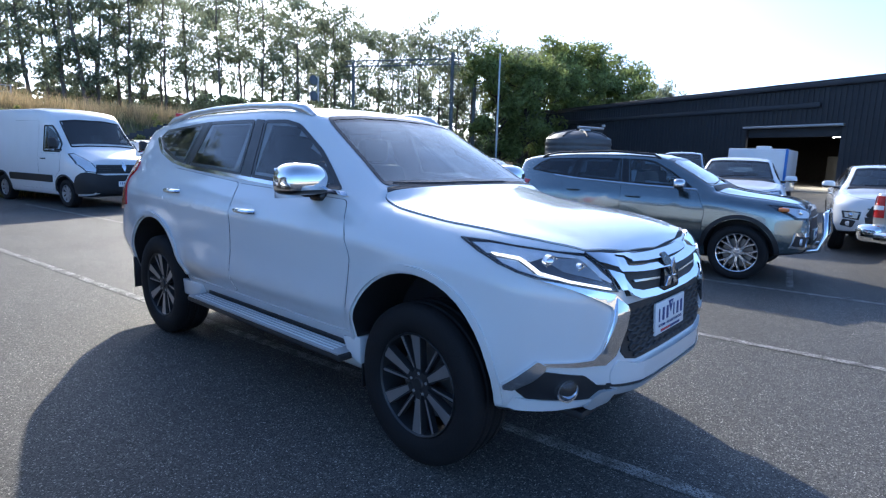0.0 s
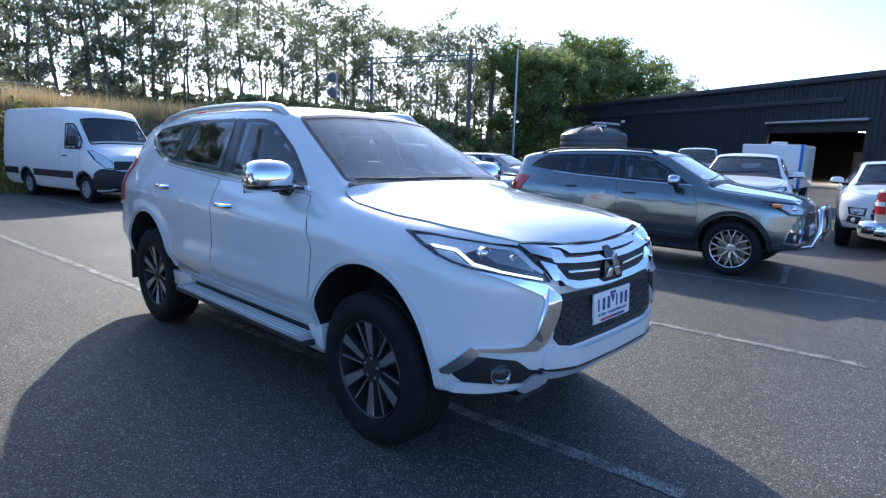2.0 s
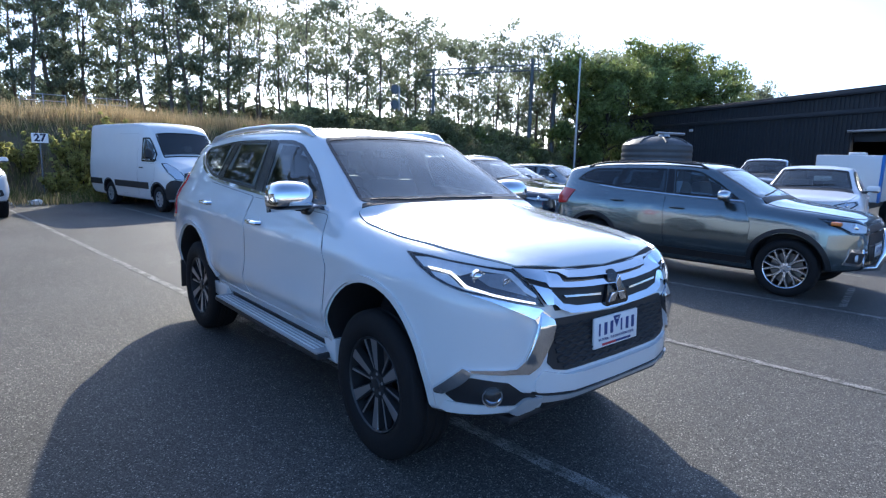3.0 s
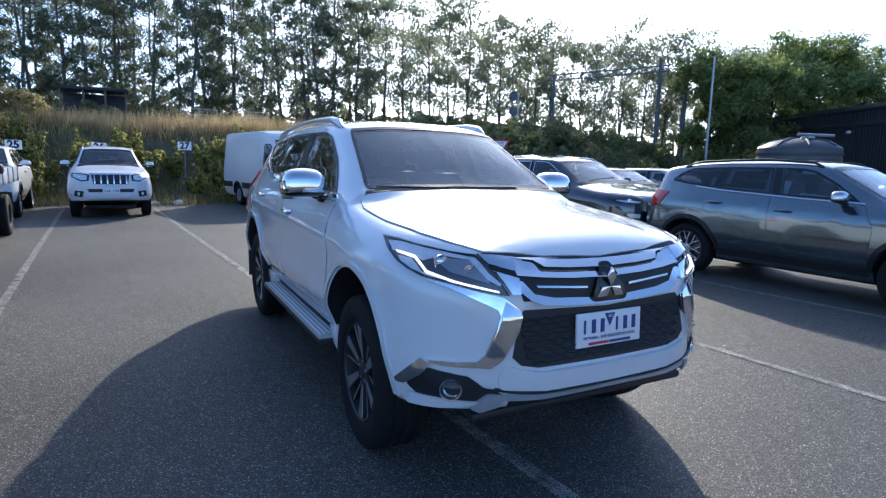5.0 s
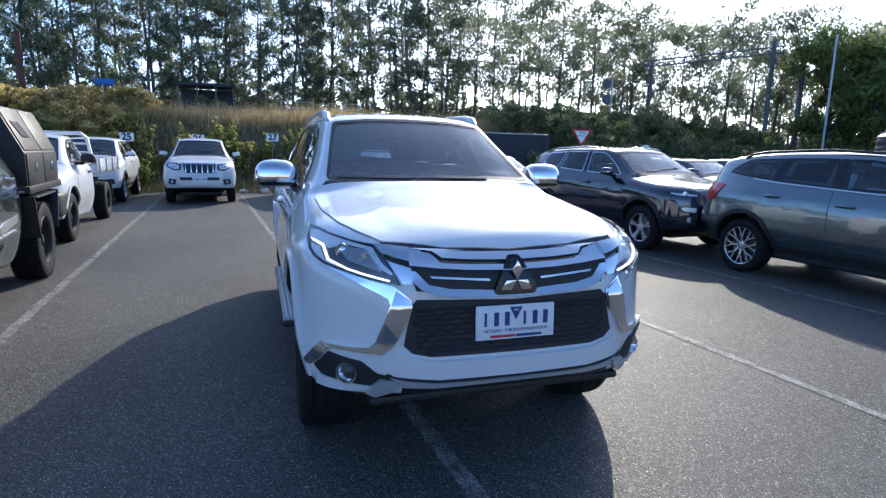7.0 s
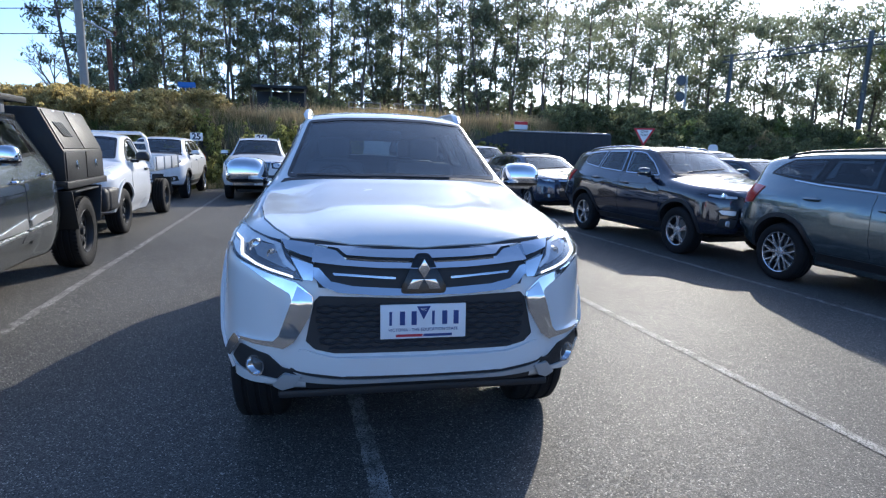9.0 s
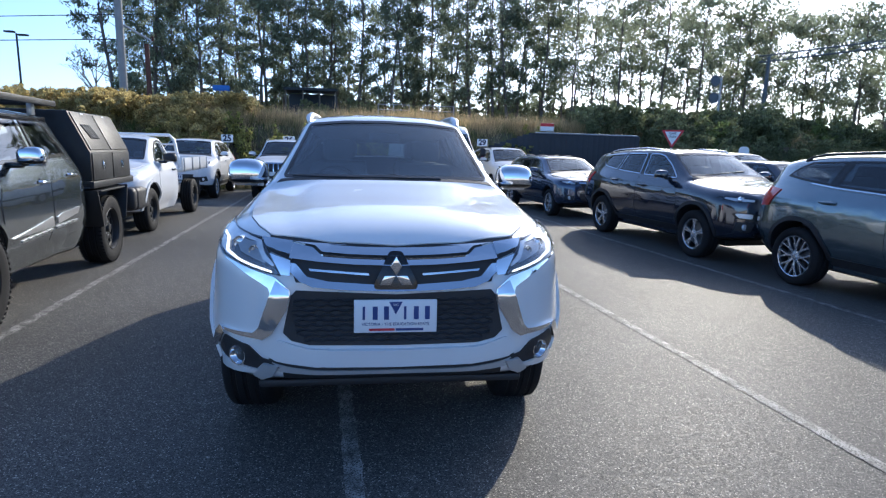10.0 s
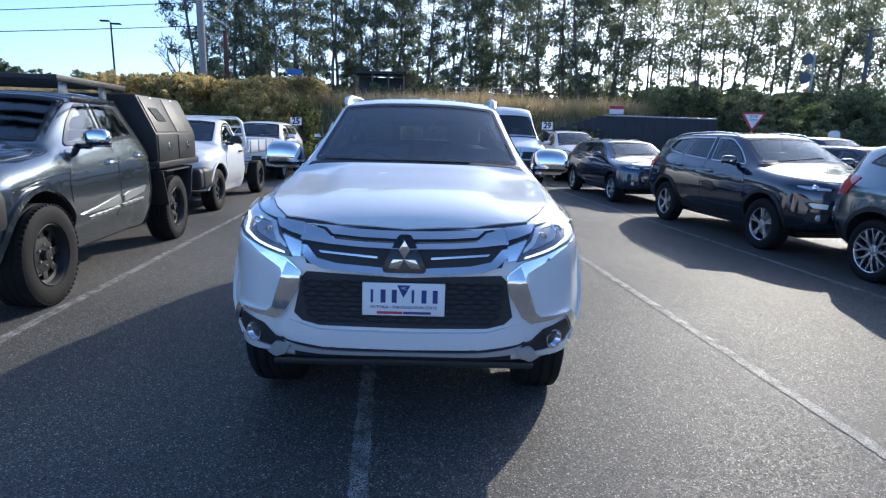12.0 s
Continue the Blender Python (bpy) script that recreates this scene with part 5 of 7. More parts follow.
    if plate:
        car.plate(0.66 * kz, off=0.025)
        car.plate(0.80 * kz, view="B", off=0.02)
    car.close(inner=W / 2 - 0.33)
    car.wheels(style, width=0.225, rim=rim)
    if seats:
        car.seats(my(-0.15), 0.62 * kz)
        car.dash(my(-0.86), 1.2 * kz, 1.36 * kx, -0.36)
    car.mirror((W / 2 + 0.06, my(-0.70), 1.30 * kz), (0.22, 0.15, 0.16), mirror, 0.12)
    car.handle(my(-0.03), 1.09 * kz, handle)
    car.handle(my(0.92), 1.14 * kz, handle)
    if rails:
        for s in (-1, 1):
            pts = []
            for y, lift in ((-0.30, 0.0), (-0.20, 0.035), (0.4, 0.045), (1.3, 0.04), (1.55, 0.03), (1.68, 0.0)):
                p, _, _, _ = car.bvh.ray_cast(Vector((s * 0.57 * kx, my(y), 9)), Vector((0, 0, -1)))
                pts.append(p + Vector((0, 0, lift)))
            part("roof_rail", tube(pts, 0.016, 8), rails, car.root, smooth=60)
    pts = []
    for k in range(9):
        x = -0.42 + 0.1 * k
        p, _, _, _ = car.bvh.ray_cast(Vector((x, -9, (1.325 + 0.008 * k) * kz)), Vector((0, 1, 0)))
        pts.append(p + Vector((0, -0.02, 0)))
    part("wiper", tube(pts, 0.008, 6), M["plastic"], car.root)
    part("chassis", box(W * 0.6, L * 0.72, 0.1, (0, (axles[0] + axles[1]) / 2, 0.26), 0.03), M["plastic"], car.root)
    return car


AX = (-1.40, 1.27)
grey_crossover = generic_car("crossover", "blue-grey metallic crossover with chrome nudge bar on asphalt", M["bluegrey"], 4.30, 1.77, 1.60, AX, 0.35, place(AX, 0.865, (5.11, -1.37), (4.95, 1.29), -1),
                  lamp=[(0.42, 0.99), (0.50, 0.89), (0.74, 0.90), (0.845, 1.01), (0.82, 1.085), (0.60, 1.06)], grille=((-0.40, 1.0), (0.40, 1.0), (0.46, 0.66), (-0.46, 0.66)), grille_bars=2, style="split", rim=0.25, belt=M["chrome"],
                  rails=M["black_steel"], cladding=True, mirror=M["satin"], fine=5, quarter=((1.02, 1.345), (1.45, 1.385), (1.84, 1.43), (1.70, 1.55), (1.5, 1.63), (0.95, 1.65)))
bar = bmesh.new()
for s in (-1, 1):
    tube([(s * 0.46, -2.06, 0.40), (s * 0.46, -2.24, 0.44), (s * 0.45, -2.29, 0.62), (s * 0.42, -2.27, 0.80), (s * 0.34, -2.26, 0.88)], 0.032, 10, into=bar)
tube([(-0.34, -2.26, 0.88), (-0.15, -2.27, 0.90), (0.15, -2.27, 0.90), (0.34, -2.26, 0.88)], 0.032, 10, into=bar)
tube([(-0.45, -2.28, 0.58), (0.45, -2.28, 0.58)], 0.022, 10, into=bar)
part("nudge_bar", bar, M["chrome"], grey_crossover.root, "polished chrome nudge bar", smooth=60)
for s in (-1, 1):
    part("side_indicator", box(0.06, 0.12, 0.05, (s * 0.795, -1.86, 0.93), 0.02), M["amber"], grey_crossover.root)
    grey_crossover.add("fog_surround", [(s * x, z) for x, z in ((0.50, 0.64), (0.73, 0.655), (0.76, 0.465), (0.54, 0.44))], "F", M["chrome"], off=0.007, thick=0.03, r=0.02)

JX = (-1.42, 1.28)
black_crossover = generic_car("crossover", "black crossover with silver roof rails on asphalt", M["black_paint"], 4.62, 1.86, 1.64, JX, 0.36, place(JX, 0.91, (4.72, 3.08), (4.42, 5.77), -1),
            lamp=[(0.50, 1.005), (0.52, 0.965), (0.76, 0.97), (0.86, 1.01), (0.84, 1.035), (0.66, 1.02)], grille=((-0.48, 0.99), (0.48, 0.99), (0.46, 0.82), (-0.46, 0.82)), grille_bars=-7, style="five", rim=0.23, rails=M["satin"],
            cladding=True, frame=M["satin"], fine=4)
for s in (-1, 1):
    pod = black_crossover.add("lamp_pod", [(s * x, z) for x, z in ((0.56, 0.745), (0.58, 0.655), (0.76, 0.665), (0.81, 0.735), (0.76, 0.755))], "F", M["trim"], off=0.008, thick=0.03, r=0.015)
    black_crossover.add("pod_lens", [(s * x, z) for x, z in ((0.60, 0.735), (0.61, 0.672), (0.74, 0.680), (0.78, 0.730), (0.75, 0.742))], "F", M["reflector"], off=0.014, thick=0.02, r=0.012, parent=pod)
MX = (-1.40, 1.30)
generic_car("hatchback", "dark blue metallic hatchback on asphalt", M["navy"], 4.46, 1.80, 1.45, MX, 0.325, place(MX, 0.88, (4.25, 8.55), (3.98, 11.24), -1),
            lamp=[(0.50, 1.02), (0.52, 0.97), (0.74, 0.99), (0.82, 1.06), (0.66, 1.06)], grille=((-0.42, 1.0), (0.42, 1.0), (0.30, 0.74), (-0.30, 0.74)), grille_bars=4, grille_mat=M["trim"], chrome_lip=True, style="ten", rim=0.225)
generic_car("wagon", "white station wagon with dark roof rails by bay sign", M["white2"], 4.6, 1.85, 1.68, MX, 0.35, place(MX, 0.9, (4.1, 14.3), (3.85, 17.0), -1), rails=M["black_steel"], fine=3)
PX = (-1.47, 1.32)
generic_car("suv", "white large four-wheel-drive with vertical chrome grille bars", M["white2"], 4.84, 1.885, 1.84, PX, 0.385, place(PX, 0.93, (-3.45, 12.0), (-3.62, 14.8), -1) @ Matrix.Scale(0.935, 4),
            lamp=[(0.43, 1.05), (0.45, 0.91), (0.60, 0.89), (0.82, 1.0), (0.80, 1.09), (0.58, 1.08)], grille=((-0.40, 1.05), (0.40, 1.05), (0.36, 0.83), (-0.36, 0.83)), grille_bars=-6, chrome_lip=True, guard=False,
            lower=((-0.50, 0.72), (0.50, 0.72), (0.46, 0.64), (-0.46, 0.64)), rails=M["satin"], style="ten", fine=4)
RX = (-1.38, 1.31)
generic_car("crossover", "white crossover parked against the bank by a bay sign", M["white2"], 4.60, 1.85, 1.68, RX, 0.35, place(RX, 0.9, (-4.35, 12.1), (-4.5, 14.8), 1), cladding=True, fine=3)
KX = (-1.33, 1.27)
generic_car("crossover", "white crossover with black lower cladding and slim lamps", M["white"], 4.17, 1.80, 1.54, KX, 0.335, pose(11.2, -2.45, 0, 0, 0, -81),
            lamp=[(0.50, 0.84), (0.52, 0.68), (0.74, 0.70), (0.77, 0.84)], grille=((-0.36, 0.96), (0.36, 0.96), (0.44, 0.78), (0.30, 0.62), (-0.30, 0.62), (-0.44, 0.78)), grille_bars=3, grille_mat=M["trim"], cladding=True, side_glass=M["glass"])
generic_car("crossover", "white crossover in front of a white box trailer", M["white2"], 4.35, 1.80, 1.62, AX, 0.34, pose(10.9, 0.12, 0, 0, 0, -78), side_glass=M["glass"])
generic_car("sedan", "dark maroon hatchback with a pale roof", M["black_paint"], 4.4, 1.78, 1.47, MX, 0.32, pose(9.6, 7.6, 0, 0, 0, 6), fine=3)
generic_car("hatchback", "light silver hatchback in the next row", M["silver"], 4.3, 1.76, 1.48, MX, 0.32, pose(13.4, 9.0, 0, 0, 0, 6), fine=3)
generic_car("suv", "dark blue wagon in the next row", M["navy"], 4.6, 1.85, 1.70, MX, 0.35, pose(12.6, 13.4, 0, 0, 0, 8), fine=3)
generic_car("suv", "dark grey wagon near the workshop", M["darkgrey"], 4.6, 1.85, 1.86, MX, 0.35, pose(18.2, 3.75, 0, 0, 0, -78), fine=3)

# utes
CAB = [r for r in WAGON if r[0] <= 0.3] + [
    (0.62, 0.28, 0.84, 0.39, 0.896, 0.70, 0.880, 1.08, 0.795, 1.27, 0.57, 1.705, 1.755),
    (0.78, 0.30, 0.83, 0.40, 0.885, 0.70, 0.870, 1.08, 0.785, 1.27, 0.55, 1.66, 1.71),
    (0.86, 0.34, 0.80, 0.43, 0.86, 0.70, 0.845, 1.07, 0.76, 1.25, 0.53, 1.50, 1.54),
    (0.90, 0.45, 0.70, 0.50, 0.78, 0.70, 0.76, 1.0, 0.66, 1.1, 0.45, 1.2, 1.22),
]
SHORT = [r for r in WAGON if r[0] <= -0.16] + [
    (0.12, 0.28, 0.84, 0.39, 0.896, 0.70, 0.880, 1.08, 0.795, 1.26, 0.57, 1.705, 1.755),
    (0.24, 0.30, 0.83, 0.40, 0.885, 0.70, 0.870, 1.08, 0.785, 1.26, 0.55, 1.66, 1.71),
    (0.32, 0.34, 0.80, 0.43, 0.86, 0.70, 0.845, 1.07, 0.76, 1.25, 0.53, 1.50, 1.54),
    (0.36, 0.45, 0.70, 0.50, 0.78, 0.70, 0.76, 1.0, 0.66, 1.1, 0.45, 1.2, 1.22),
]


def ute(label, paint, table, m, axles, wheel_r, double, lift=0.0, knobs=False, kz=1.0, track=0.78, mirror=None):
    tab = [[r[0], r[1] * kz + lift] + [v * kz + lift if k % 2 else v * 1.01 for k, v in enumerate(r[2:-1])] + [r[-1] * kz + lift] for r in table]
    car = Car("ute", label, "ute", m, tab, paint, (axles[0],), wheel_r, track, arch=0.08, per=4, cross=4)
    car.axles = axles

    def Z(poly):
        return [(a, b * kz + lift) for a, b in poly]

    car.glass("windscreen", Z([(-0.665, 1.295), (-0.4, 1.302), (0.4, 1.302), (0.665, 1.295), (0.545, 1.665), (0.3, 1.69), (-0.3, 1.69), (-0.545, 1.665)]), "F", M["glass"], grid=0.12)
    for side in "RL":
        if double:
            car.glass("front_side_window", Z([(-0.83, 1.262), (-0.14, 1.28), (-0.06, 1.655), (-0.14, 1.652), (-0.26, 1.625), (-0.52, 1.475)]), side, M["privacy"], border=0.02, grid=0.12, frame=M["trim"])
            car.glass("rear_side_window", Z([(-0.04, 1.285), (0.62, 1.32), (0.48, 1.62), (0.04, 1.655)]), side, M["privacy"], border=0.02, grid=0.12, frame=M["trim"])
            car.panel("front_door", Z([(-1.0, 0.50), (-0.08, 0.50), (-0.05, 1.245), (-0.90, 1.215), (-1.03, 0.95)]), side, grid=0.1)
            car.panel("rear_door", Z([(-0.06, 0.50), (0.60, 0.50), (0.74, 0.75), (0.76, 1.28), (-0.03, 1.25)]), side, grid=0.1)
        else:
            car.glass("front_side_window", Z([(-0.83, 1.262), (0.0, 1.28), (0.06, 1.64), (-0.10, 1.652), (-0.26, 1.625), (-0.52, 1.475)]), side, M["glass"], border=0.02, grid=0.12, frame=M["trim"])
            car.panel("front_door", Z([(-1.0, 0.50), (0.06, 0.50), (0.09, 1.245), (-0.90, 1.215), (-1.03, 0.95)]), side, grid=0.1)
    car.panel("bonnet", [(-0.54, -2.13), (-0.30, -2.19), (0.30, -2.19), (0.54, -2.13), (0.69, -1.85), (0.745, -1.28), (0.70, -1.16), (-0.70, -1.16), (-0.745, -1.28), (-0.69, -1.85)], "T", off=0.007, r=0.02, grid=0.1)
    for s in (-1, 1):
        poly = [(s * x, z * kz + lift) for x, z in ((0.48, 1.05), (0.50, 0.94), (0.74, 0.98), (0.82, 1.06), (0.78, 1.10), (0.60, 1.09))]
        bowl = car.add("headlamp", poly, "F", M["reflector"], off=0.006, thick=0.02)
        lens = car.add("lamp_cover", poly, "F", M["lens"], off=0.02, thick=0.006, parent=bowl)
        lens.visible_shadow = False
        rr, zc, y0 = car.arch_r, wheel_r + 0.02, axles[0]
        ang = [radians(2 + 176 * k / 20) for k in range(21)]
        car.add("arch_lip", [(y0 + math.cos(a) * (rr + 0.004), zc + math.sin(a) * (rr + 0.004)) for a in ang] + [(y0 + math.cos(a) * (rr + 0.05), zc + math.sin(a) * (rr + 0.05)) for a in ang[::-1]], "L" if s > 0 else "R", paint, off=0.025, thick=0.04, grid=0.5)
    car.add("grille", Z([(-0.44, 1.04), (0.44, 1.04), (0.40, 0.86), (-0.40, 0.86)]), "F", M["plastic"], off=0.008, thick=0.03)
    for k in range(3):
        z = 0.90 + 0.05 * k
        car.add("grille_bar", Z([(-0.42, z), (0.42, z), (0.42, z + 0.015), (-0.42, z + 0.015)]), "F", M["trim"], off=0.018, thick=0.03)
    car.close(inner=0.5)
    car.wheels("steel", width=0.285 if knobs else 0.24, rim=0.255 if knobs else 0.205, knobs=knobs)
    car.seats(-0.15, 0.62 * kz + lift, rear=double)
    car.dash(-0.86, 1.2 * kz + lift, 1.36, -0.36)
    car.mirror((1.0, -0.66, 1.31 * kz + lift), (0.22, 0.15, 0.2), mirror, 0.16)
    car.handle(-0.2 if double else -0.06, 1.08 * kz + lift, mirror)
    if double:
        car.handle(0.5, 1.12 * kz + lift, mirror)
    part("chassis", box(0.9, 4.6, 0.16, (0, 0.6, 0.48 + lift), 0.03), M["plastic"], car.root)
    for y in axles:
        part("axle", rod((-track, y, wheel_r), (track, y, wheel_r), 0.05, n=12), M["plastic"], car.root)
    return car


UX = (-1.48, 1.52)
dark_ute = ute("dark grey lifted double-cab ute with black canopy and roof rack", M["darkgrey"], CAB, place(UX, 0.94, (-2.98, -0.22), (-3.30, 2.78), 1), UX, 0.42, True, lift=0.025, knobs=True, mirror=M["chrome"], track=0.80)
R = dark_ute.root
# black canopy with chamfered upper sides, on a tray
can = bmesh.new()
prof = [(-0.93, 0.0), (0.93, 0.0), (0.93, 0.33), (0.72, 0.79), (-0.72, 0.79), (-0.93, 0.33)]
prism(prof, 1.46, bevel=0.012, m=Matrix.Translation((0, 0.96, 1.04)), into=can)
canopy = part("canopy", can, M["black_steel"], R, "black steel canopy with vented doors")
for s in (-1, 1):
    for y0 in (0.99, 1.71):
        part("canopy_door", box(0.012, 0.68, 0.31, (s * 0.936, y0 + 0.34, 1.205), 0.004), M["black_steel"], canopy)
        up = box(0.012, 0.68, 0.455, bevel=0.004)
        bmesh.ops.transform(up, matrix=Matrix.Translation((s * 0.832, y0 + 0.34, 1.603)) @ Matrix.Rotation(radians(-s * 24.5), 4, "Y"), verts=up.verts)
        part("canopy_door", up, M["black_steel"], canopy)
        part("canopy_latch", box(0.02, 0.06, 0.1, (s * 0.948, y0 + 0.34, 1.22), 0.012), M["chrome"], canopy)
        part("marker_lamp", box(0.01, 0.08, 0.03, (s * 0.745, y0 + 0.34, 1.80), 0.004), M["plate"], canopy)
    for k in range(5):
        # black bar on the door, stands in for the dark inside the vent
        sl = box(0.012, 0.026, 0.20, bevel=0.005)
        bmesh.ops.transform(sl, matrix=Matrix.Translation((s * 0.8405, 1.15 + k * 0.06, 1.605)) @ Matrix.Rotation(radians(-s * 24.5), 4, "Y") @ Matrix.Rotation(radians(32), 4, "X"), verts=sl.verts)
        part("vent_slot", sl, M["void"], canopy)
        # grey bar stands in for the light that shows through the vent
        sl = box(0.014, 0.012, 0.20, bevel=0.003)
        bmesh.ops.transform(sl, matrix=Matrix.Translation((s * 0.8415, 1.18 + k * 0.06, 1.605)) @ Matrix.Rotation(radians(-s * 24.5), 4, "Y") @ Matrix.Rotation(radians(32), 4, "X"), verts=sl.verts)
        part("vent_slat", sl, M["gantry"], canopy)
    part("tray_side", box(0.05, 1.55, 0.08, (s * 0.93, 1.70, 1.0), 0.01), M["black_steel"], R)
    part("mudguard", box(0.24, 0.9, 0.02, (s * 0.86, 1.52, 0.92), 0.006), M["black_steel"], R)
    for yy, a in ((1.02, 18), (2.02, -18)):
        g = box(0.24, 0.02, 0.46, bevel=0.006)
        bmesh.ops.transform(g, matrix=Matrix.Translation((s * 0.86, yy, 0.72)) @ Matrix.Rotation(radians(a), 4, "X"), verts=g.verts)
        part("mudguard", g, M["black_steel"], R)
    side = "L" if s > 0 else "R"
    dark_ute.add("silver_flank_strip", [(-0.90, 0.665), (-0.80, 0.675), (-0.12, 0.765), (-0.09, 0.665), (-0.3, 0.66)], side, M["rail"], off=0.014, thick=0.02, r=0.01)
    dark_ute.add("silver_flank_strip", [(-0.02, 0.745), (0.10, 0.775), (0.57, 0.80), (0.50, 0.735), (0.0, 0.68)], side, M["rail"], off=0.014, thick=0.02, r=0.01)
    for k in range(5):
        y0 = -0.70 + k * 0.13 + (0.10 if k > 4 else 0)
        dark_ute.add("chrome_dash", [(y0, 0.60 + k * 0.005), (y0 + 0.105, 0.605 + k * 0.005), (y0 + 0.105, 0.622 + k * 0.005), (y0, 0.617 + k * 0.005)], side, M["rail"], off=0.016, thick=0.02)
    for k in range(4):
        y0 = 0.0 + k * 0.13
        dark_ute.add("chrome_dash", [(y0, 0.633 + k * 0.005), (y0 + 0.105, 0.638 + k * 0.005), (y0 + 0.105, 0.655 + k * 0.005), (y0, 0.650 + k * 0.005)], side, M["rail"], off=0.016, thick=0.02)
    part("weather_shield", box(0.012, 0.9, 0.05, (s * 0.70, -0.02, 1.695), 0.004), M["trim"], R)
part("tray_floor", box(1.86, 1.6, 0.05, (0, 1.72, 1.02), 0.01), M["black_steel"], R)
rack = part("roof_rack", box(1.35, 0.06, 0.05, (0, -0.62, 1.88), 0.01), M["black_steel"], R, "flat black slatted roof rack")
part("rack_end", box(1.35, 0.06, 0.05, (0, 0.78, 1.88), 0.01), M["black_steel"], rack)
for s in (-1, 1):
    part("rack_side", box(0.05, 1.45, 0.06, (s * 0.66, 0.08, 1.88), 0.01), M["black_steel"], rack)
    for y in (-0.35, 0.45):
        part("rack_foot", box(0.05, 0.08, 0.12, (s * 0.58, y, 1.80), 0.01), M["alu"], rack)
for k in range(8):
    part("rack_slat", box(1.3, 0.07, 0.02, (0, -0.5 + k * 0.165, 1.89), 0.004), M["black_steel"], rack)
bull = bmesh.new()
box(1.8, 0.16, 0.34, (0, -2.40, 0.82), 0.05, into=bull)
tube([(-0.75, -2.46, 0.86), (-0.72, -2.50, 1.12), (-0.5, -2.5, 1.2), (0.5, -2.5, 1.2), (0.72, -2.5, 1.12), (0.75, -2.46, 0.86)], 0.035, 10, into=bull)
for s in (-1, 1):
    tube([(s * 0.42, -2.48, 0.86), (s * 0.42, -2.5, 1.2)], 0.03, 8, into=bull)
    box(0.22, 0.42, 0.30, (s * 0.86, -2.22, 0.86), 0.06, into=bull)
part("bull_bar", bull, M["black_steel"], R, "black steel bull bar")

HX = (-1.48, 1.60)
tray_ute = ute("white single-cab tray ute with black front bumper", M["white2"], SHORT, place(HX, 0.93, (-3.72, 5.45), (-3.92, 8.52), 1), HX, 0.37, False, lift=-0.01, kz=0.94, mirror=M["plastic"])
R = tray_ute.root
for s in (-1, 1):
    part("tray_side", box(0.03, 2.35, 0.24, (s * 0.93, 1.62, 1.10), 0.006), M["white2"], R)
    for k in range(4):
        part("tray_post", box(0.045, 0.05, 0.27, (s * 0.945, 0.55 + k * 0.72, 1.08), 0.006), M["steel"], R)
    part("mudflap", box(0.25, 0.015, 0.4, (s * 0.78, 2.08, 0.55), 0.004), M["plastic"], R)
part("tray_floor", box(1.88, 2.4, 0.07, (0, 1.62, 0.97), 0.01), M["alu"], R)
part("tray_tail", box(1.88, 0.03, 0.24, (0, 2.8, 1.10), 0.006), M["white2"], R)
hb = bmesh.new()
tube([(-0.9, 0.46, 0.98), (-0.80, 0.46, 1.58), (-0.72, 0.46, 1.66), (0.72, 0.46, 1.66), (0.80, 0.46, 1.58), (0.9, 0.46, 0.98)], 0.032, 8, into=hb)
for k in range(3):
    tube([(-0.85, 0.46, 1.18 + k * 0.15), (0.85, 0.46, 1.18 + k * 0.15)], 0.018, 8, into=hb)
part("head_board", hb, M["white2"], R)
bp = bmesh.new()
box(1.78, 0.26, 0.36, (0, -2.28, 0.62), 0.08, into=bp, seg=3)
for s in (-1, 1):
    box(0.22, 0.6, 0.36, (s * 0.80, -2.0, 0.62), 0.07, into=bp, seg=3)
part("front_bumper", bp, M["plastic"], R, "black plastic front bumper")

# the tail of a silver ute
SX = (-1.5, 1.5)
UTE_BED = [r for r in CAB if r[0] <= 0.78] + [
    (0.86, 0.34, 0.84, 0.43, 0.90, 0.70, 0.89, 1.02, 0.84, 1.10, 0.60, 1.2, 1.25),
    (0.92, 0.36, 0.84, 0.44, 0.90, 0.70, 0.89, 1.02, 0.86, 1.085, 0.70, 1.095, 1.09),
    (1.5, 0.38, 0.84, 0.44, 0.905, 0.72, 0.893, 1.03, 0.865, 1.095, 0.70, 1.105, 1.10),
    (2.3, 0.44, 0.83, 0.48, 0.89, 0.74, 0.88, 1.05, 0.85, 1.12, 0.70, 1.13, 1.125),
    (2.48, 0.47, 0.80, 0.50, 0.86, 0.74, 0.85, 1.05, 0.82, 1.12, 0.68, 1.13, 1.125),
    (2.52, 0.50, 0.74, 0.54, 0.80, 0.74, 0.79, 1.0, 0.75, 1.07, 0.6, 1.08, 1.08),
]
su = Car("ute", "silver ute with chrome rear bumper and red tail lamps", "ute", pose(9.2, -4.42, 0, 0, 0, 64), UTE_BED, M["silver"], SX, 0.38, 0.77, per=4, cross=4)
for side in "RL":
    su.glass("front_side_window", [(-0.83, 1.262), (-0.14, 1.28), (-0.06, 1.655), (-0.14, 1.652), (-0.26, 1.625), (-0.52, 1.475)], side, M["privacy"], border=0.02, grid=0.12)
    su.glass("rear_side_window", [(-0.04, 1.285), (0.56, 1.32), (0.45, 1.62), (0.04, 1.655)], side, M["privacy"], border=0.02, grid=0.12)
    su.panel("front_door", [(-1.0, 0.50), (-0.08, 0.50), (-0.05, 1.245), (-0.90, 1.215), (-1.03, 0.95)], side, grid=0.1)
    tl = su.add("tail_lamp", [(2.28, 0.80), (2.49, 0.78), (2.49, 1.08), (2.36, 1.09)], side, M["redlens"], off=0.012, thick=0.03)
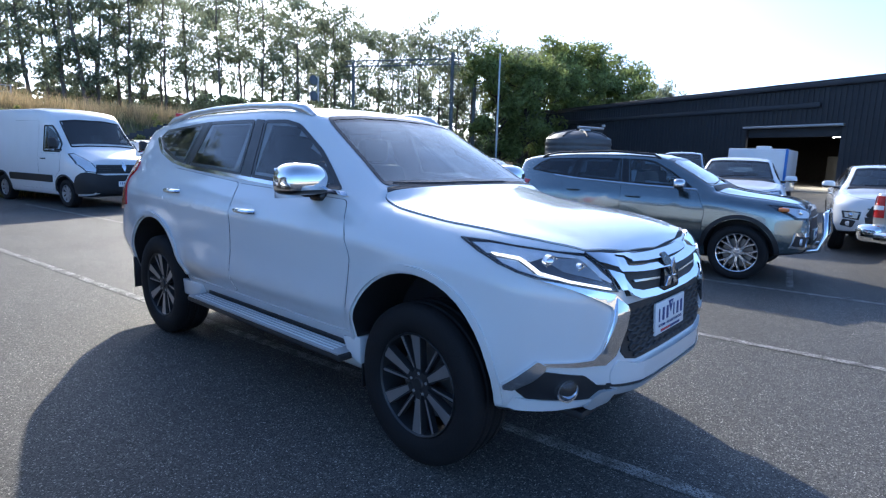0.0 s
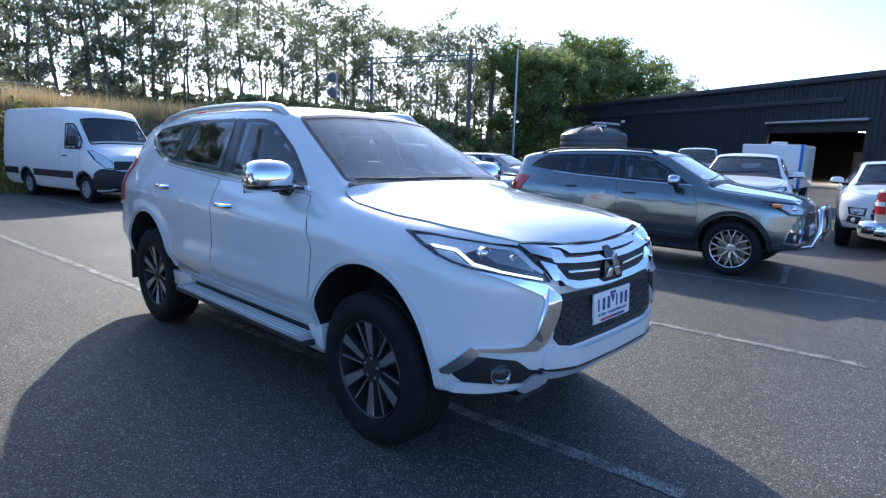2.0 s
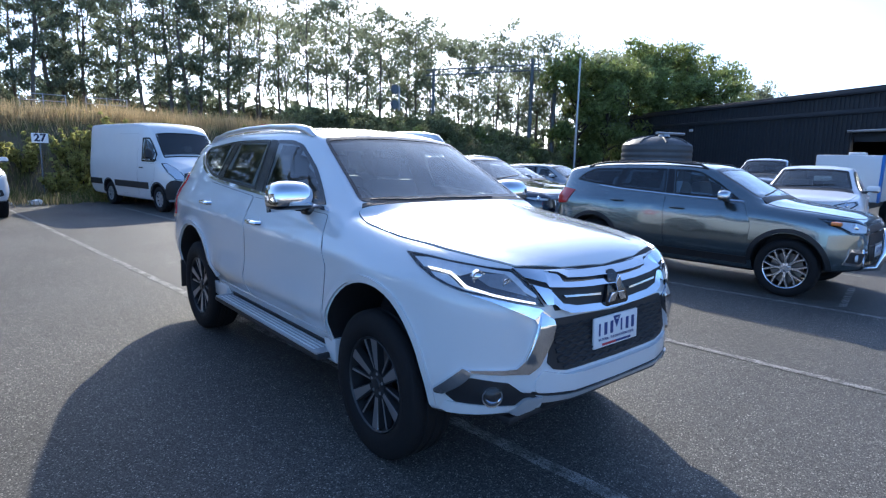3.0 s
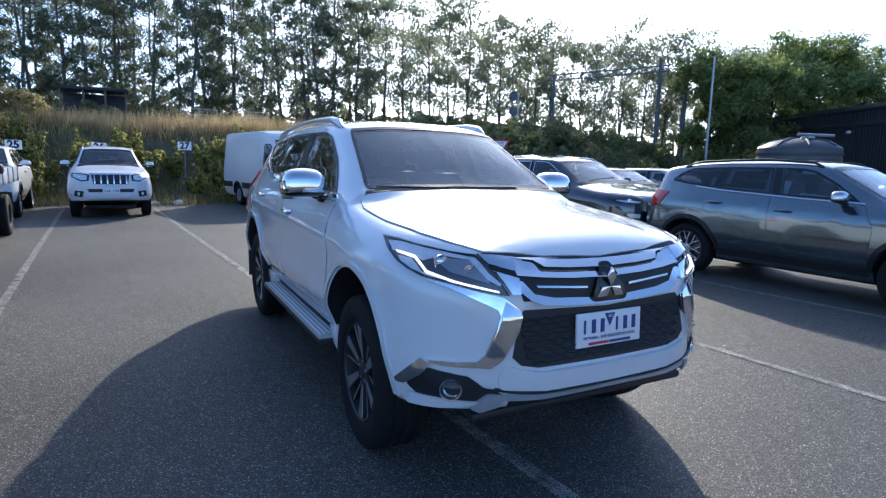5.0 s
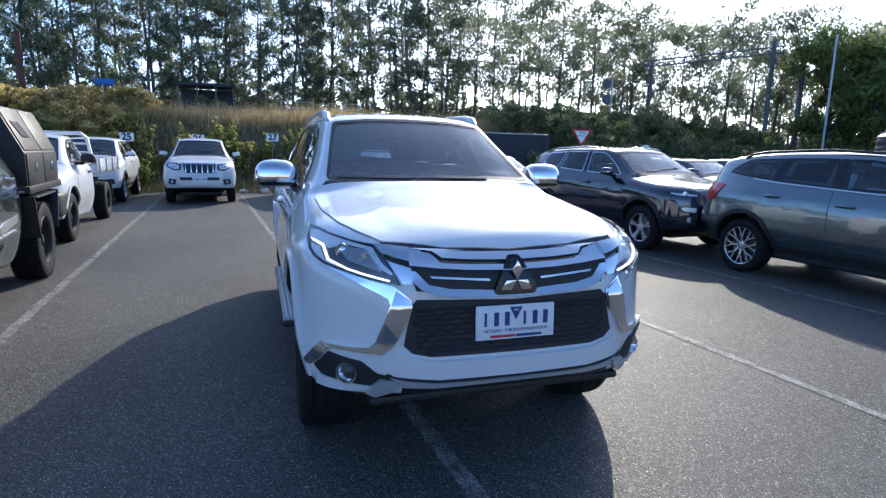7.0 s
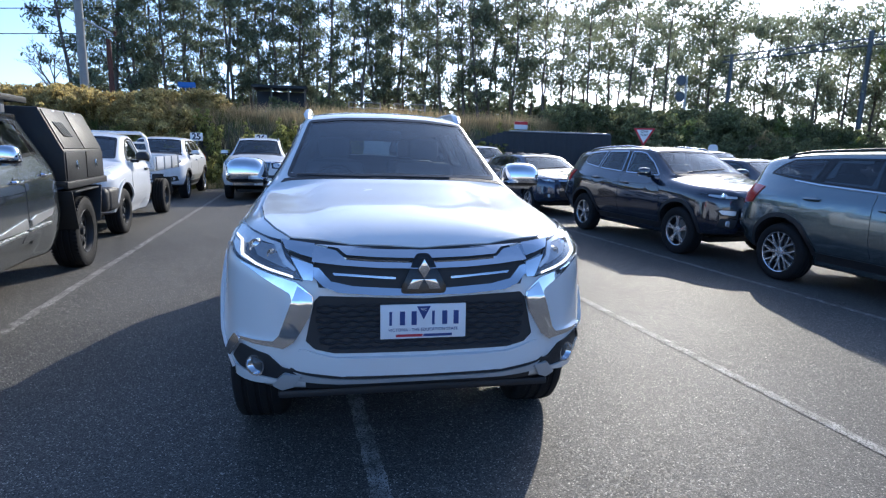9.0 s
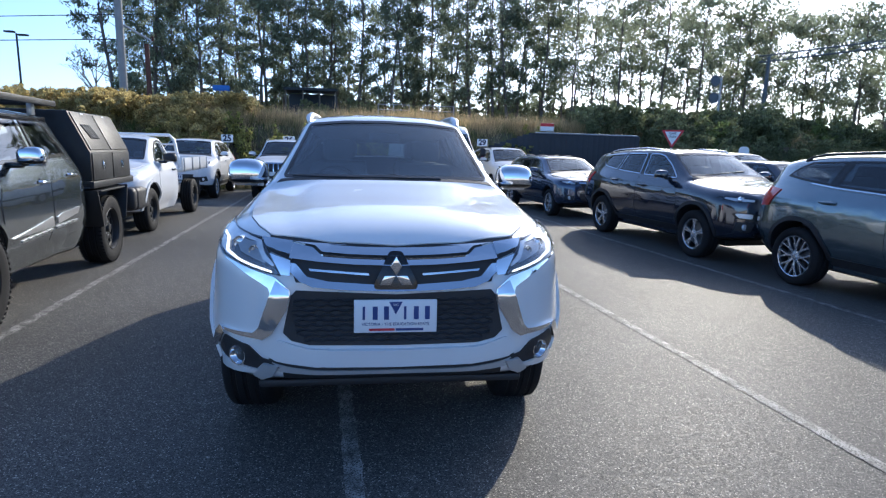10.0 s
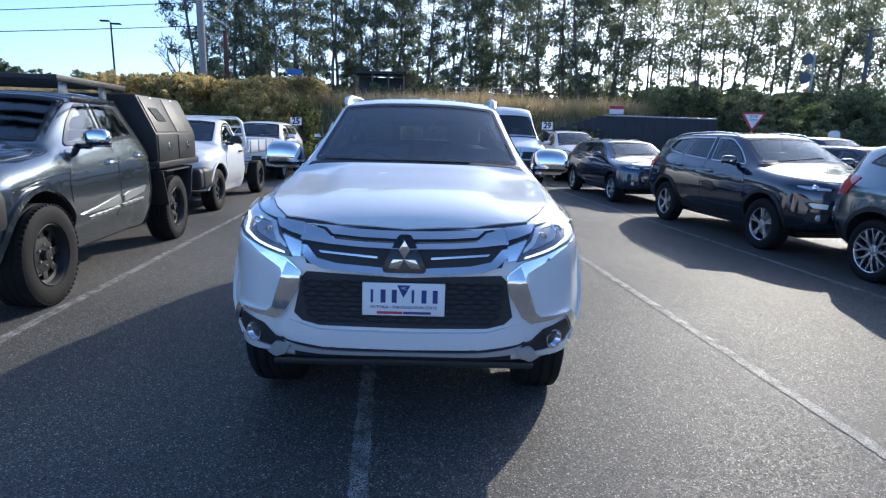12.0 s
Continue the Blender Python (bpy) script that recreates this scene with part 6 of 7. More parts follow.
for s in (-1, 1):
    tl = su.add("tail_lamp", [(s * 0.70, 0.78), (s * 0.87, 0.78), (s * 0.87, 1.08), (s * 0.72, 1.08)], "B", M["redlens"], off=0.01, thick=0.03)
    su.add("reverse_lens", [(s * 0.71, 0.89), (s * 0.86, 0.89), (s * 0.86, 0.95), (s * 0.715, 0.95)], "B", M["plate"], off=0.014, thick=0.02, parent=tl)
su.panel("tailgate", [(-0.68, 0.68), (0.68, 0.68), (0.68, 1.06), (-0.68, 1.06)], "B", grid=0.1)
su.close(inner=0.5)
su.wheels("ten", width=0.25, rim=0.22)
su.mirror((1.0, -0.66, 1.31), (0.22, 0.15, 0.18), M["chrome"], 0.16)
rb = bmesh.new()
box(1.5, 0.22, 0.16, (0, 2.58, 0.52), 0.05, into=rb, seg=3)
for s in (-1, 1):
    box(0.34, 0.34, 0.24, (s * 0.80, 2.52, 0.56), 0.08, into=rb, seg=3)
part("rear_bumper", rb, M["chrome"], su.root, "chrome rear bumper")

# van
VAN = [
    (-2.62, 0.42, 0.50, 0.45, 0.60, 0.55, 0.58, 0.66, 0.50, 0.72, 0.3, 0.74, 0.75),
    (-2.58, 0.36, 0.68, 0.40, 0.78, 0.60, 0.76, 0.82, 0.66, 0.95, 0.4, 0.98, 1.0),
    (-2.48, 0.30, 0.80, 0.36, 0.88, 0.65, 0.86, 0.95, 0.74, 1.12, 0.45, 1.16, 1.18),
    (-2.25, 0.27, 0.90, 0.34, 0.96, 0.70, 0.95, 1.05, 0.82, 1.22, 0.5, 1.28, 1.30),
    (-1.95, 0.26, 0.94, 0.34, 1.0, 0.70, 0.99, 1.10, 0.90, 1.30, 0.72, 1.38, 1.42),
    (-1.80, 0.26, 0.95, 0.34, 1.01, 0.70, 1.0, 1.12, 0.94, 1.34, 0.80, 1.46, 1.50),
    (-1.35, 0.26, 0.96, 0.34, 1.02, 0.70, 1.01, 1.15, 0.97, 1.40, 0.77, 1.92, 1.98),
    (-1.05, 0.26, 0.96, 0.34, 1.02, 0.70, 1.01, 1.15, 0.98, 1.42, 0.80, 2.22, 2.30),
    (-0.70, 0.26, 0.96, 0.34, 1.02, 0.70, 1.015, 1.15, 0.99, 1.42, 0.84, 2.36, 2.44),
    (0.2, 0.26, 0.96, 0.34, 1.02, 0.70, 1.015, 1.15, 0.995, 1.42, 0.86, 2.40, 2.48),
    (2.5, 0.28, 0.96, 0.36, 1.02, 0.70, 1.015, 1.15, 0.995, 1.42, 0.86, 2.40, 2.48),
    (2.88, 0.32, 0.93, 0.40, 1.0, 0.70, 0.99, 1.15, 0.965, 1.42, 0.84, 2.36, 2.44),
    (2.92, 0.40, 0.85, 0.48, 0.92, 0.70, 0.91, 1.15, 0.89, 1.40, 0.76, 2.20, 2.28),
]
VX = (-1.75, 1.43)
van = Car("van", "white high-roof panel van with black bumper and rub strip", "van", place(VX, 1.0, (1.42, 12.05), (0.82, 15.17), -1) @ Matrix.Scale(0.95, 4), VAN, M["white2"], VX, 0.345, 0.87, arch=0.06, per=4, cross=4)
van.glass("windscreen", [(-0.80, 1.47), (-0.4, 1.50), (0.4, 1.50), (0.80, 1.47), (0.74, 2.12), (0.4, 2.17), (-0.4, 2.17), (-0.74, 2.12)], "F", M["glass"], grid=0.15)
for side in "RL":
    van.glass("front_side_window", [(-1.58, 1.36), (-0.86, 1.36), (-0.82, 2.0), (-1.12, 2.0), (-1.55, 1.55)], side, M["glass"], border=0.03, grid=0.15, frame=M["trim"])
    van.panel("front_door", [(-1.28, 0.42), (-0.72, 0.42), (-0.72, 1.32), (-1.62, 1.30), (-1.60, 0.92), (-1.36, 0.72)], side, grid=0.15)
    van.panel("load_door", [(-0.58, 0.42), (0.65, 0.42), (0.65, 2.12), (-0.58, 2.12)], side, grid=0.2)
    van.add("rub_strip", [(-1.25, 0.60), (0.95, 0.60), (0.95, 0.78), (-1.25, 0.78)], side, M["plastic"], off=0.022, thick=0.04, grid=0.2, r=0.02)
    van.add("rub_strip", [(1.92, 0.60), (2.80, 0.60), (2.80, 0.78), (1.92, 0.78)], side, M["plastic"], off=0.022, thick=0.04, grid=0.2, r=0.02)
    for y0 in VX:
        ang = [radians(2 + 176 * k / 20) for k in range(21)]
        van.add("arch_lip", [(y0 + math.cos(a) * 0.41, 0.365 + math.sin(a) * 0.41) for a in ang] + [(y0 + math.cos(a) * 0.45, 0.365 + math.sin(a) * 0.45) for a in ang[::-1]], side, M["plastic"], off=0.014, thick=0.03, grid=0.5)
van.add("front_bumper", [(-0.90, 0.90), (-0.5, 0.82), (0.5, 0.82), (0.90, 0.90), (0.93, 0.45), (0.5, 0.36), (-0.5, 0.36), (-0.93, 0.45)], "F", M["plastic"], off=0.03, thick=0.06, r=0.05)
for side in "RL":
    van.add("bumper_side", [(-2.56, 0.38), (-2.12, 0.36), (-2.15, 0.60), (-2.24, 0.78), (-2.40, 0.88), (-2.56, 0.88)], side, M["plastic"], off=0.026, thick=0.05, r=0.03, grid=0.08)
van.add("grille", [(-0.64, 1.07), (0.64, 1.07), (0.70, 0.86), (-0.70, 0.86)], "F", M["plastic"], off=0.012, thick=0.03)
for k in range(4):
    z = 0.885 + 0.05 * k
    van.add("grille_bar", [(-0.62, z), (0.62, z), (0.62, z + 0.014), (-0.62, z + 0.014)], "F", M["gunmetal"], off=0.022, thick=0.03, grid=0.12)
van.add("emblem", [(0, 1.14), (0.06, 1.02), (0, 0.90), (-0.06, 1.02)], "F", M["chrome"], off=0.035, thick=0.04)
for s in (-1, 1):
    poly = [(s * x, z) for x, z in ((0.60, 0.88), (0.86, 0.90), (0.95, 1.08), (0.93, 1.32), (0.84, 1.33), (0.70, 1.08))]
    bowl = van.add("headlamp", poly, "F", M["trim"], off=0.004, thick=0.02)
    van.add("lamp_reflector", inset(poly, 0.018), "F", M["reflector"], off=0.009, thick=0.02, parent=bowl)
    van.add("lamp_cover", poly, "F", M["lens"], off=0.02, thick=0.006, parent=bowl).visible_shadow = False
van.plate(0.60, off=0.045)
van.close(inner=0.62)
van.wheels("cap", width=0.225, rim=0.215, face=M["steel"])
van.seats(-1.0, 0.85, 0.45, rear=False)
van.dash(-1.65, 1.45, 1.5, -0.4)
van.mirror((1.14, -1.62, 1.52), (0.2, 0.14, 0.36), M["plastic"], 0.14)
van.handle(-0.85, 1.18, M["plastic"])

# box trailer behind the white crossover
tr = thing("box_trailer", "white box body on a dark chassis", "trailer", pose(18.4, 1.25, 0, 0, 0, -86))
part("box", box(1.6, 3.0, 1.30, (0, 0, 1.31), 0.03), M["white2"], tr)
part("frame", box(1.4, 3.6, 0.16, (0, -0.2, 0.58), 0.02), M["black_steel"], tr)
part("edge_strip", box(0.05, 0.30, 1.32, (0.79, -1.37, 1.31), 0.01), M["blue_sign"], tr)
part("roof_vent", box(0.4, 0.4, 0.1, (0.1, -0.9, 2.0), 0.03), M["white2"], tr)
for s in (-1, 1):
    w = make_wheel(0.32, 0.2, 0.19, "cap")
    w.matrix_basis = pose(s * 0.74, 0.3, 0.32, 0, 0, 180 if s > 0 else 0)
    w.parent = tr

# ---- embankment, railway and trees ----
def bank_foot(x):
    return 16.9 + 0.2 * max(0.0, x - 2.0)


def bank_z(x, y):
    d = y - bank_foot(x)
    n = noise.noise((x * 0.25, y * 0.25, 0.0)) * 0.22 + noise.noise((x * 0.9, y * 0.9, 3.0)) * 0.08
    if d < -0.3:
        return -0.05
    t = min(1.0, max(0.0, d / 4.2))
    top = 2.55 + 0.055 * max(0.0, min(d - 4.2, 26.0))
    if x > 24:
        top *= max(0.3, 1 - (x - 24) / 34)
    return t * t * (3 - 2 * t) * top + n * min(1.0, max(0.0, d + 0.3))


def make_bank():
    bm = bmesh.new()
    xs = list(np.linspace(-130, -30, 14)) + list(np.linspace(-28, 40, 110)) + list(np.linspace(44, 160, 14))
    ds = list(np.linspace(-0.6, 6, 26)) + [7, 8.5, 11, 15, 20, 26, 34, 45, 60, 85, 130]
    grid = []
    for x in xs:
        grid.append([bm.verts.new((x, bank_foot(x) + d, bank_z(x, bank_foot(x) + d))) for d in ds])
    for a, b in zip(grid, grid[1:]):
        for k in range(len(ds) - 1):
            bm.faces.new((a[k], b[k], b[k + 1], a[k + 1]))
    return bm


tagged(part("embankment", make_bank(), M["soil"], smooth=80), "dry grassy railway embankment behind the parking bays", "embankment", kind="structure")


def quads(name, centres, along, across, material, parent=None):
    """One mesh of many small leaves: a diamond each from centre, long axis and wide axis (arrays of n x 3)."""
    n = len(centres)
    v = np.stack([centres - along, centres + across, centres + along, centres - across], 1).reshape(-1, 3)
    me = bpy.data.meshes.new(name)
    me.vertices.add(4 * n)
    me.vertices.foreach_set("co", v.astype(np.float32).ravel())
    me.loops.add(4 * n)
    me.loops.foreach_set("vertex_index", np.arange(4 * n, dtype=np.int32))
    me.polygons.add(n)
    me.polygons.foreach_set("loop_start", np.arange(0, 4 * n, 4, dtype=np.int32))
    me.update(calc_edges=True)
    me.materials.append(material)
    ob = new(name, me)
    if parent:
        ob.parent = parent
    return ob


def unit(rng, n):
    v = rng.normal(size=(n, 3))
    return v / np.linalg.norm(v, axis=1, keepdims=True)


def clumps(rng, spots, radii, per, leaf, droop):
    """Leaves round each spot: centres, long axes, wide axes."""
    cs, al, ac = [], [], []
    for p, r in zip(spots, radii):
        d = unit(rng, per) * (rng.random((per, 1)) ** 0.45) * r
        d[:, 2] *= 0.62
        a = unit(rng, per) * (1 - droop) + np.array([0, 0, -1.0]) * droop
        a /= np.linalg.norm(a, axis=1, keepdims=True)
        w = np.cross(a, unit(rng, per))
        w /= np.linalg.norm(w, axis=1, keepdims=True) + 1e-9
        s = leaf * rng.uniform(0.6, 1.4, (per, 1))
        cs.append(np.asarray(p) + d)
        al.append(a * s)
        ac.append(w * s * 0.32)
    return np.concatenate(cs), np.concatenate(al), np.concatenate(ac)


def tall_tree(seed, H, label, leafm, barkm, crown_from=0.35, spread=2.2, per=95, leaf=0.2, n_limb=17, thick=0.17, droop=0.45):
    rng = np.random.default_rng(seed)
    root = thing("tree", label, "tree", None, "trees on the embankment")
    k = 9
    bend = rng.normal(size=2) * 0.35
    pts = [Vector((bend[0] * math.sin(i / k * 2.2) + rng.normal() * 0.05, bend[1] * math.sin(i / k * 2.6) + rng.normal() * 0.05, H * 0.96 * i / k)) for i in range(k + 1)]
    bm = tube(pts, [thick * (1 - 0.85 * i / k) + 0.02 for i in range(k + 1)], 7)
    spots, radii = [], []
    for i in range(n_limb):
        f = crown_from + (1 - crown_from) * (i + rng.random()) / n_limb
        j = f * k
        base = pts[int(min(j, k - 1))].lerp(pts[int(min(j, k - 1)) + 1], j - int(min(j, k - 1)))
        ang = rng.random() * 2 * math.pi
        reach = spread * (0.45 + 0.7 * rng.random()) * min(1.05, 0.62 + 0.6 * f) * (1.0 if f < 0.86 else 0.72)
        tip = base + Vector((math.cos(ang) * reach, math.sin(ang) * reach, reach * rng.uniform(0.45, 1.05)))
        mid = base.lerp(tip, 0.55) + Vector((0, 0, -0.12 * reach))
        tube([base, mid, tip], [thick * 0.42 * (1 - f * 0.6), thick * 0.25 * (1 - f * 0.5), 0.015], 5, into=bm)
        for c, rr in ((tip, 0.95), (mid.lerp(tip, 0.5) + Vector(rng.normal(size=3) * 0.35), 0.7)):
            spots.append(np.array(c))
            radii.append(rr * rng.uniform(0.6, 1.1) * spread / 2.2)
    for i in range(5):
        spots.append(np.array(pts[-1]) + rng.normal(size=3) * np.array((0.7, 0.7, 0.35)) * spread / 2.2)
        radii.append(rng.uniform(0.7, 1.05) * spread / 2.2)
    part("trunk", bm, barkm, root, smooth=60)
    c, a, w = clumps(rng, spots, radii, per, leaf, droop)
    quads("crown", c, a, w, leafm, root)
    return root


def shrub(seed, label, leafm, height=1.2, width=0.8, per=60, leaf=0.075, stems=9, airy=False):
    rng = np.random.default_rng(seed)
    root = thing("shrub", label, "shrub", None, "shrubs along the embankment")
    bm = bmesh.new()
    spots, radii = [], []
    for i in range(stems):
        ang, f = rng.random() * 2 * math.pi, rng.random() ** 0.6
        tip = Vector((math.cos(ang) * width * f, math.sin(ang) * width * f, height * (1.05 - 0.45 * f * f) * rng.uniform(0.6, 1.12)))
        foot = Vector((tip.x * 0.2, tip.y * 0.2, -0.35))
        mid = tip * 0.5 + Vector((0, 0, height * 0.08))
        tube([foot, mid, tip], [0.016 * height, 0.01 * height, 0.004], 5, into=bm)
        steps = np.linspace(0.25, 1.0, 8) if airy else (0.4, 0.62, 0.82, 1.0)
        for q in steps:
            spots.append(np.array(tip) * q + rng.normal(size=3) * 0.05 * width)
            radii.append(((0.20 if airy else 0.36) * (1.15 - 0.6 * q)) * width * rng.uniform(0.7, 1.3))
    part("stem", bm, M["bark_dark"], root)
    c, a, w = clumps(rng, spots, radii, max(6, per // 2), leaf, 0.05)
    quads("foliage", c, a, w * 1.6, leafm, root)
    return root


rng = np.random.default_rng(11)
EUC = "tall thin eucalyptus with a sparse clumped crown"
protos = []
for i, (H, sp, lm) in enumerate(((12.0, 2.3, "euc2"), (14.0, 2.2, "euc"), (16.0, 2.4, "euc"), (18.5, 2.5, "euc"), (11.0, 2.5, "euc2"))):
    protos.append(tall_tree(100 + i, H, EUC, M[lm], M["bark"], crown_from=(0.10, 0.08, 0.08, 0.12, 0.30)[i], spread=sp, n_limb=28, per=76, leaf=0.16, thick=0.13))
airy = [tall_tree(120 + i, H, "slender eucalyptus with an open rounded crown", M["euc2"], M["bark"], crown_from=0.24, spread=sp, n_limb=25, per=54, leaf=0.16, thick=0.11) for i, (H, sp) in enumerate(((11.0, 2.6), (12.5, 2.8)))]
used = set()


def plant(proto, x, y, z, turn):
    """Sets the first tree of its kind itself, and copies after that."""
    m = pose(x, y, z, 0, 0, turn)
    if proto.name not in used:
        used.add(proto.name)
        proto.matrix_basis = m
        return proto
    return copy_thing(proto, m)


def tree_height(az):
    return float(np.interp(az, [-22, -12, 0, 10, 18, 26, 29, 33, 39, 45, 54], [17.5, 18.5, 18.5, 18, 17, 15.5, 14.5, 11.8, 12.2, 11.2, 10.8]))


heights = [12.0, 14.0, 16.0, 18.5, 11.0]
az = -21.5
while az < 55:
    for depth in (53, 66):
        a = az + rng.uniform(-0.8, 0.8)
        want = tree_height(a) * (0.82 + 0.22 * rng.random()) * depth / 60
        kinds, sizes = (protos, heights) if a < 17 else (airy, [11.0, 12.5])
        k = int(np.argmin([abs(h - want) + 1.1 * rng.random() for h in sizes]))
        d = depth + rng.uniform(-3, 3)
        x, y = math.sin(radians(a)) * d, -4.5 + math.cos(radians(a)) * d
        plant(kinds[k], x, y, bank_z(x, y) - 0.1 - max(0, sizes[k] - want) * 0.3, rng.uniform(0, 360))
    az += 1.75 if az < 30 else 2.0

for tree in protos + airy:
    if tree.name not in used:
        for o in (*tree.children, tree):
            bpy.data.objects.remove(o)

# dark undergrowth below the trees
under = [shrub(300 + i, "dark undergrowth below the eucalyptus trees", M["shrub_dark"], 1.7, 1.9, 70, 0.15, 12) for i in range(3)]
for az in list(np.arange(-24, 26, 4.6)) + list(np.arange(26, 58, 3.4)):
    d = 47 + rng.uniform(-3, 6)
    a = radians(az + rng.uniform(-0.6, 0.6))
    x, y = math.sin(a) * d, -4.5 + math.cos(a) * d
    plant(under[int(rng.integers(3))], x, y, bank_z(x, y) - 0.5, rng.uniform(0, 360))

# brush behind the trees
brush = [shrub(350 + i, "grey-green brush between the tree trunks", M["brush"], 3.4 + 0.9 * i, 2.3, 100, 0.17, 17) for i in range(3)]
for az in np.arange(-23, 56, 1.25):
    d = 72 + rng.uniform(-4, 5)
    if rng.random() < (0.12 if az < 24 else 0.25):
        continue
    a = radians(az + rng.uniform(-0.5, 0.5))
    x, y = math.sin(a) * d, -4.5 + math.cos(a) * d
    plant(brush[int(rng.integers(3))], x, y, bank_z(x, y) - 0.5, rng.uniform(0, 360))

# bright trees by the workshop
big = [tall_tree(200 + i, H, "broad green tree with a dense leafy crown", M["green"], M["bark_dark"], 0.12, sp, per=170, leaf=0.2, n_limb=30, thick=0.24, droop=0.15) for i, (H, sp) in enumerate(((12.5, 3.6), (9.0, 3.0)))]
for k, az, d in ((0, 60, 66), (0, 63.2, 67), (0, 57.8, 62), (1, 56.2, 52), (1, 54.5, 50), (1, 58.2, 56), (1, 65.8, 64), (1, 61.5, 60), (0, 65.5, 72)):
    a = radians(az)
    plant(big[k], -2.69 + math.sin(a) * d, -3.21 + math.cos(a) * d, 0, rng.uniform(0, 360))
lone = tall_tree(260, 10.3, "sparse tree with an open crown behind the roof", M["euc2"], M["bark_dark"], 0.5, 2.6, per=70, n_limb=18)
lone.matrix_basis = pose(-2.69 + math.sin(radians(69.2)) * 76, -3.21 + math.cos(radians(69.2)) * 76, 0)

# bushes on the right part of the bank
bush = [shrub(400 + i, "dense green bush on the embankment", M["shrub_dark" if i else "green"], 1.35 + 0.3 * i, 1.35, 120, 0.08, 16) for i in range(3)]
for i in range(96):
    x = rng.uniform(11.0, 36)
    y = bank_foot(x) + rng.uniform(0.3, 6.5)
    plant(bush[int(rng.integers(3))], x, y, bank_z(x, y) - 0.25, rng.uniform(0, 360))
# weeds along the foot of the bank
weed = [shrub(500 + i, "yellow-green weed bush at the foot of the bank", M["shrub"], 0.95 + 0.2 * i, 0.6, 26, 0.075, 10, True) for i in range(4)]
for i in range(72):
    x = rng.uniform(-11, 7.5)
    y = bank_foot(x) + rng.uniform(-0.7, 2.4)
    if -1.9 < x < 3.4 and y < 16.9 and not (-1.2 < x < 0.6):
        y += 0.8
    plant(weed[int(rng.integers(4))], x, y, bank_z(x, y) - 0.08, rng.uniform(0, 360))
gold = [shrub(600 + i, "golden flowering bush on top of the bank", M["golden"], 1.35, 1.25, 76, 0.06, 18, True) for i in range(2)]
for i in range(48):
    x = rng.uniform(-15.5, -5.5)
    y = bank_foot(x) + rng.uniform(1.8, 6.0)
    plant(gold[int(rng.integers(2))], x, y, bank_z(x, y) - 0.3, rng.uniform(0, 360))
# far low trees on the left
for az in np.arange(-52, -23, 1.5):
    d = 62 + rng.uniform(-5, 8)
    a = radians(az)
    x, y = math.sin(a) * d, -4.5 + math.cos(a) * d
    plant(under[int(rng.integers(3))], x, y, bank_z(x, y) + rng.uniform(-0.4, 0.6), rng.uniform(0, 360))


def blades(name, n, material, label, zone, tall, seed, wide=0.011):
    r = np.random.default_rng(seed)
    base = np.empty((n, 3))
    per = 24
    vigour = np.ones(n)
    out = np.zeros((n, 2))
    for i in range(0, n, per):
        x, y = zone(r)
        spread, v = r.uniform(0.08, 0.3), r.uniform(0.45, 1.35)
        for k in range(i, min(n, i + per)):
            d = r.normal(size=2) * spread
            base[k] = (x + d[0], y + d[1], bank_z(x + d[0], y + d[1]) - 0.03)
            vigour[k], out[k] = v, d / spread
    h = tall * r.uniform(0.5, 1.25, n) * vigour
    lean = r.normal(size=(n, 2)) * 0.16 + out * 0.2
    ang = r.random(n) * 2 * math.pi
    side = np.stack([np.cos(ang), np.sin(ang), np.zeros(n)], 1) * wide
    tip = base + np.stack([lean[:, 0] * h, lean[:, 1] * h, h], 1)
    v = np.stack([base - side, base + side, tip], 1).reshape(-1, 3)
    me = bpy.data.meshes.new(name)
    me.vertices.add(3 * n)
    me.vertices.foreach_set("co", v.astype(np.float32).ravel())
    me.loops.add(3 * n)
    me.loops.foreach_set("vertex_index", np.arange(3 * n, dtype=np.int32))
    me.polygons.add(n)
    me.polygons.foreach_set("loop_start", np.arange(0, 3 * n, 3, dtype=np.int32))
    me.update(calc_edges=True)
    me.materials.append(material)
    tagged(new(name, me), label, "grass", kind="stuff")


def slope(r):
    x = r.uniform(-28, 26)
    return x, bank_foot(x) + r.uniform(-0.5, 5.0)


def crest(r):
    x = r.uniform(-32, 28)
    return x, bank_foot(x) + 3.4 + abs(r.normal()) * 1.6


def foot(r):
    x = r.uniform(-11, 8)
    return x, bank_foot(x) + r.normal() * 0.45 - 0.4


blades("dry_grass", 34000, M["straw"], "dry straw grass on the face of the bank", slope, 0.36, 1)
blades("dry_grass", 62000, M["straw"], "tall dry seed grass along the crest of the bank", crest, 0.62, 2)
blades("green_grass", 36000, M["grass"], "green grass among the dry stalks", slope, 0.4, 3)
blades("dry_grass", 12000, M["straw"], "dry straw tufts at the edge of the asphalt", foot, 0.3, 5)
blades("green_grass", 12000, M["grass"], "weedy grass at the edge of the asphalt", foot, 0.32, 4)

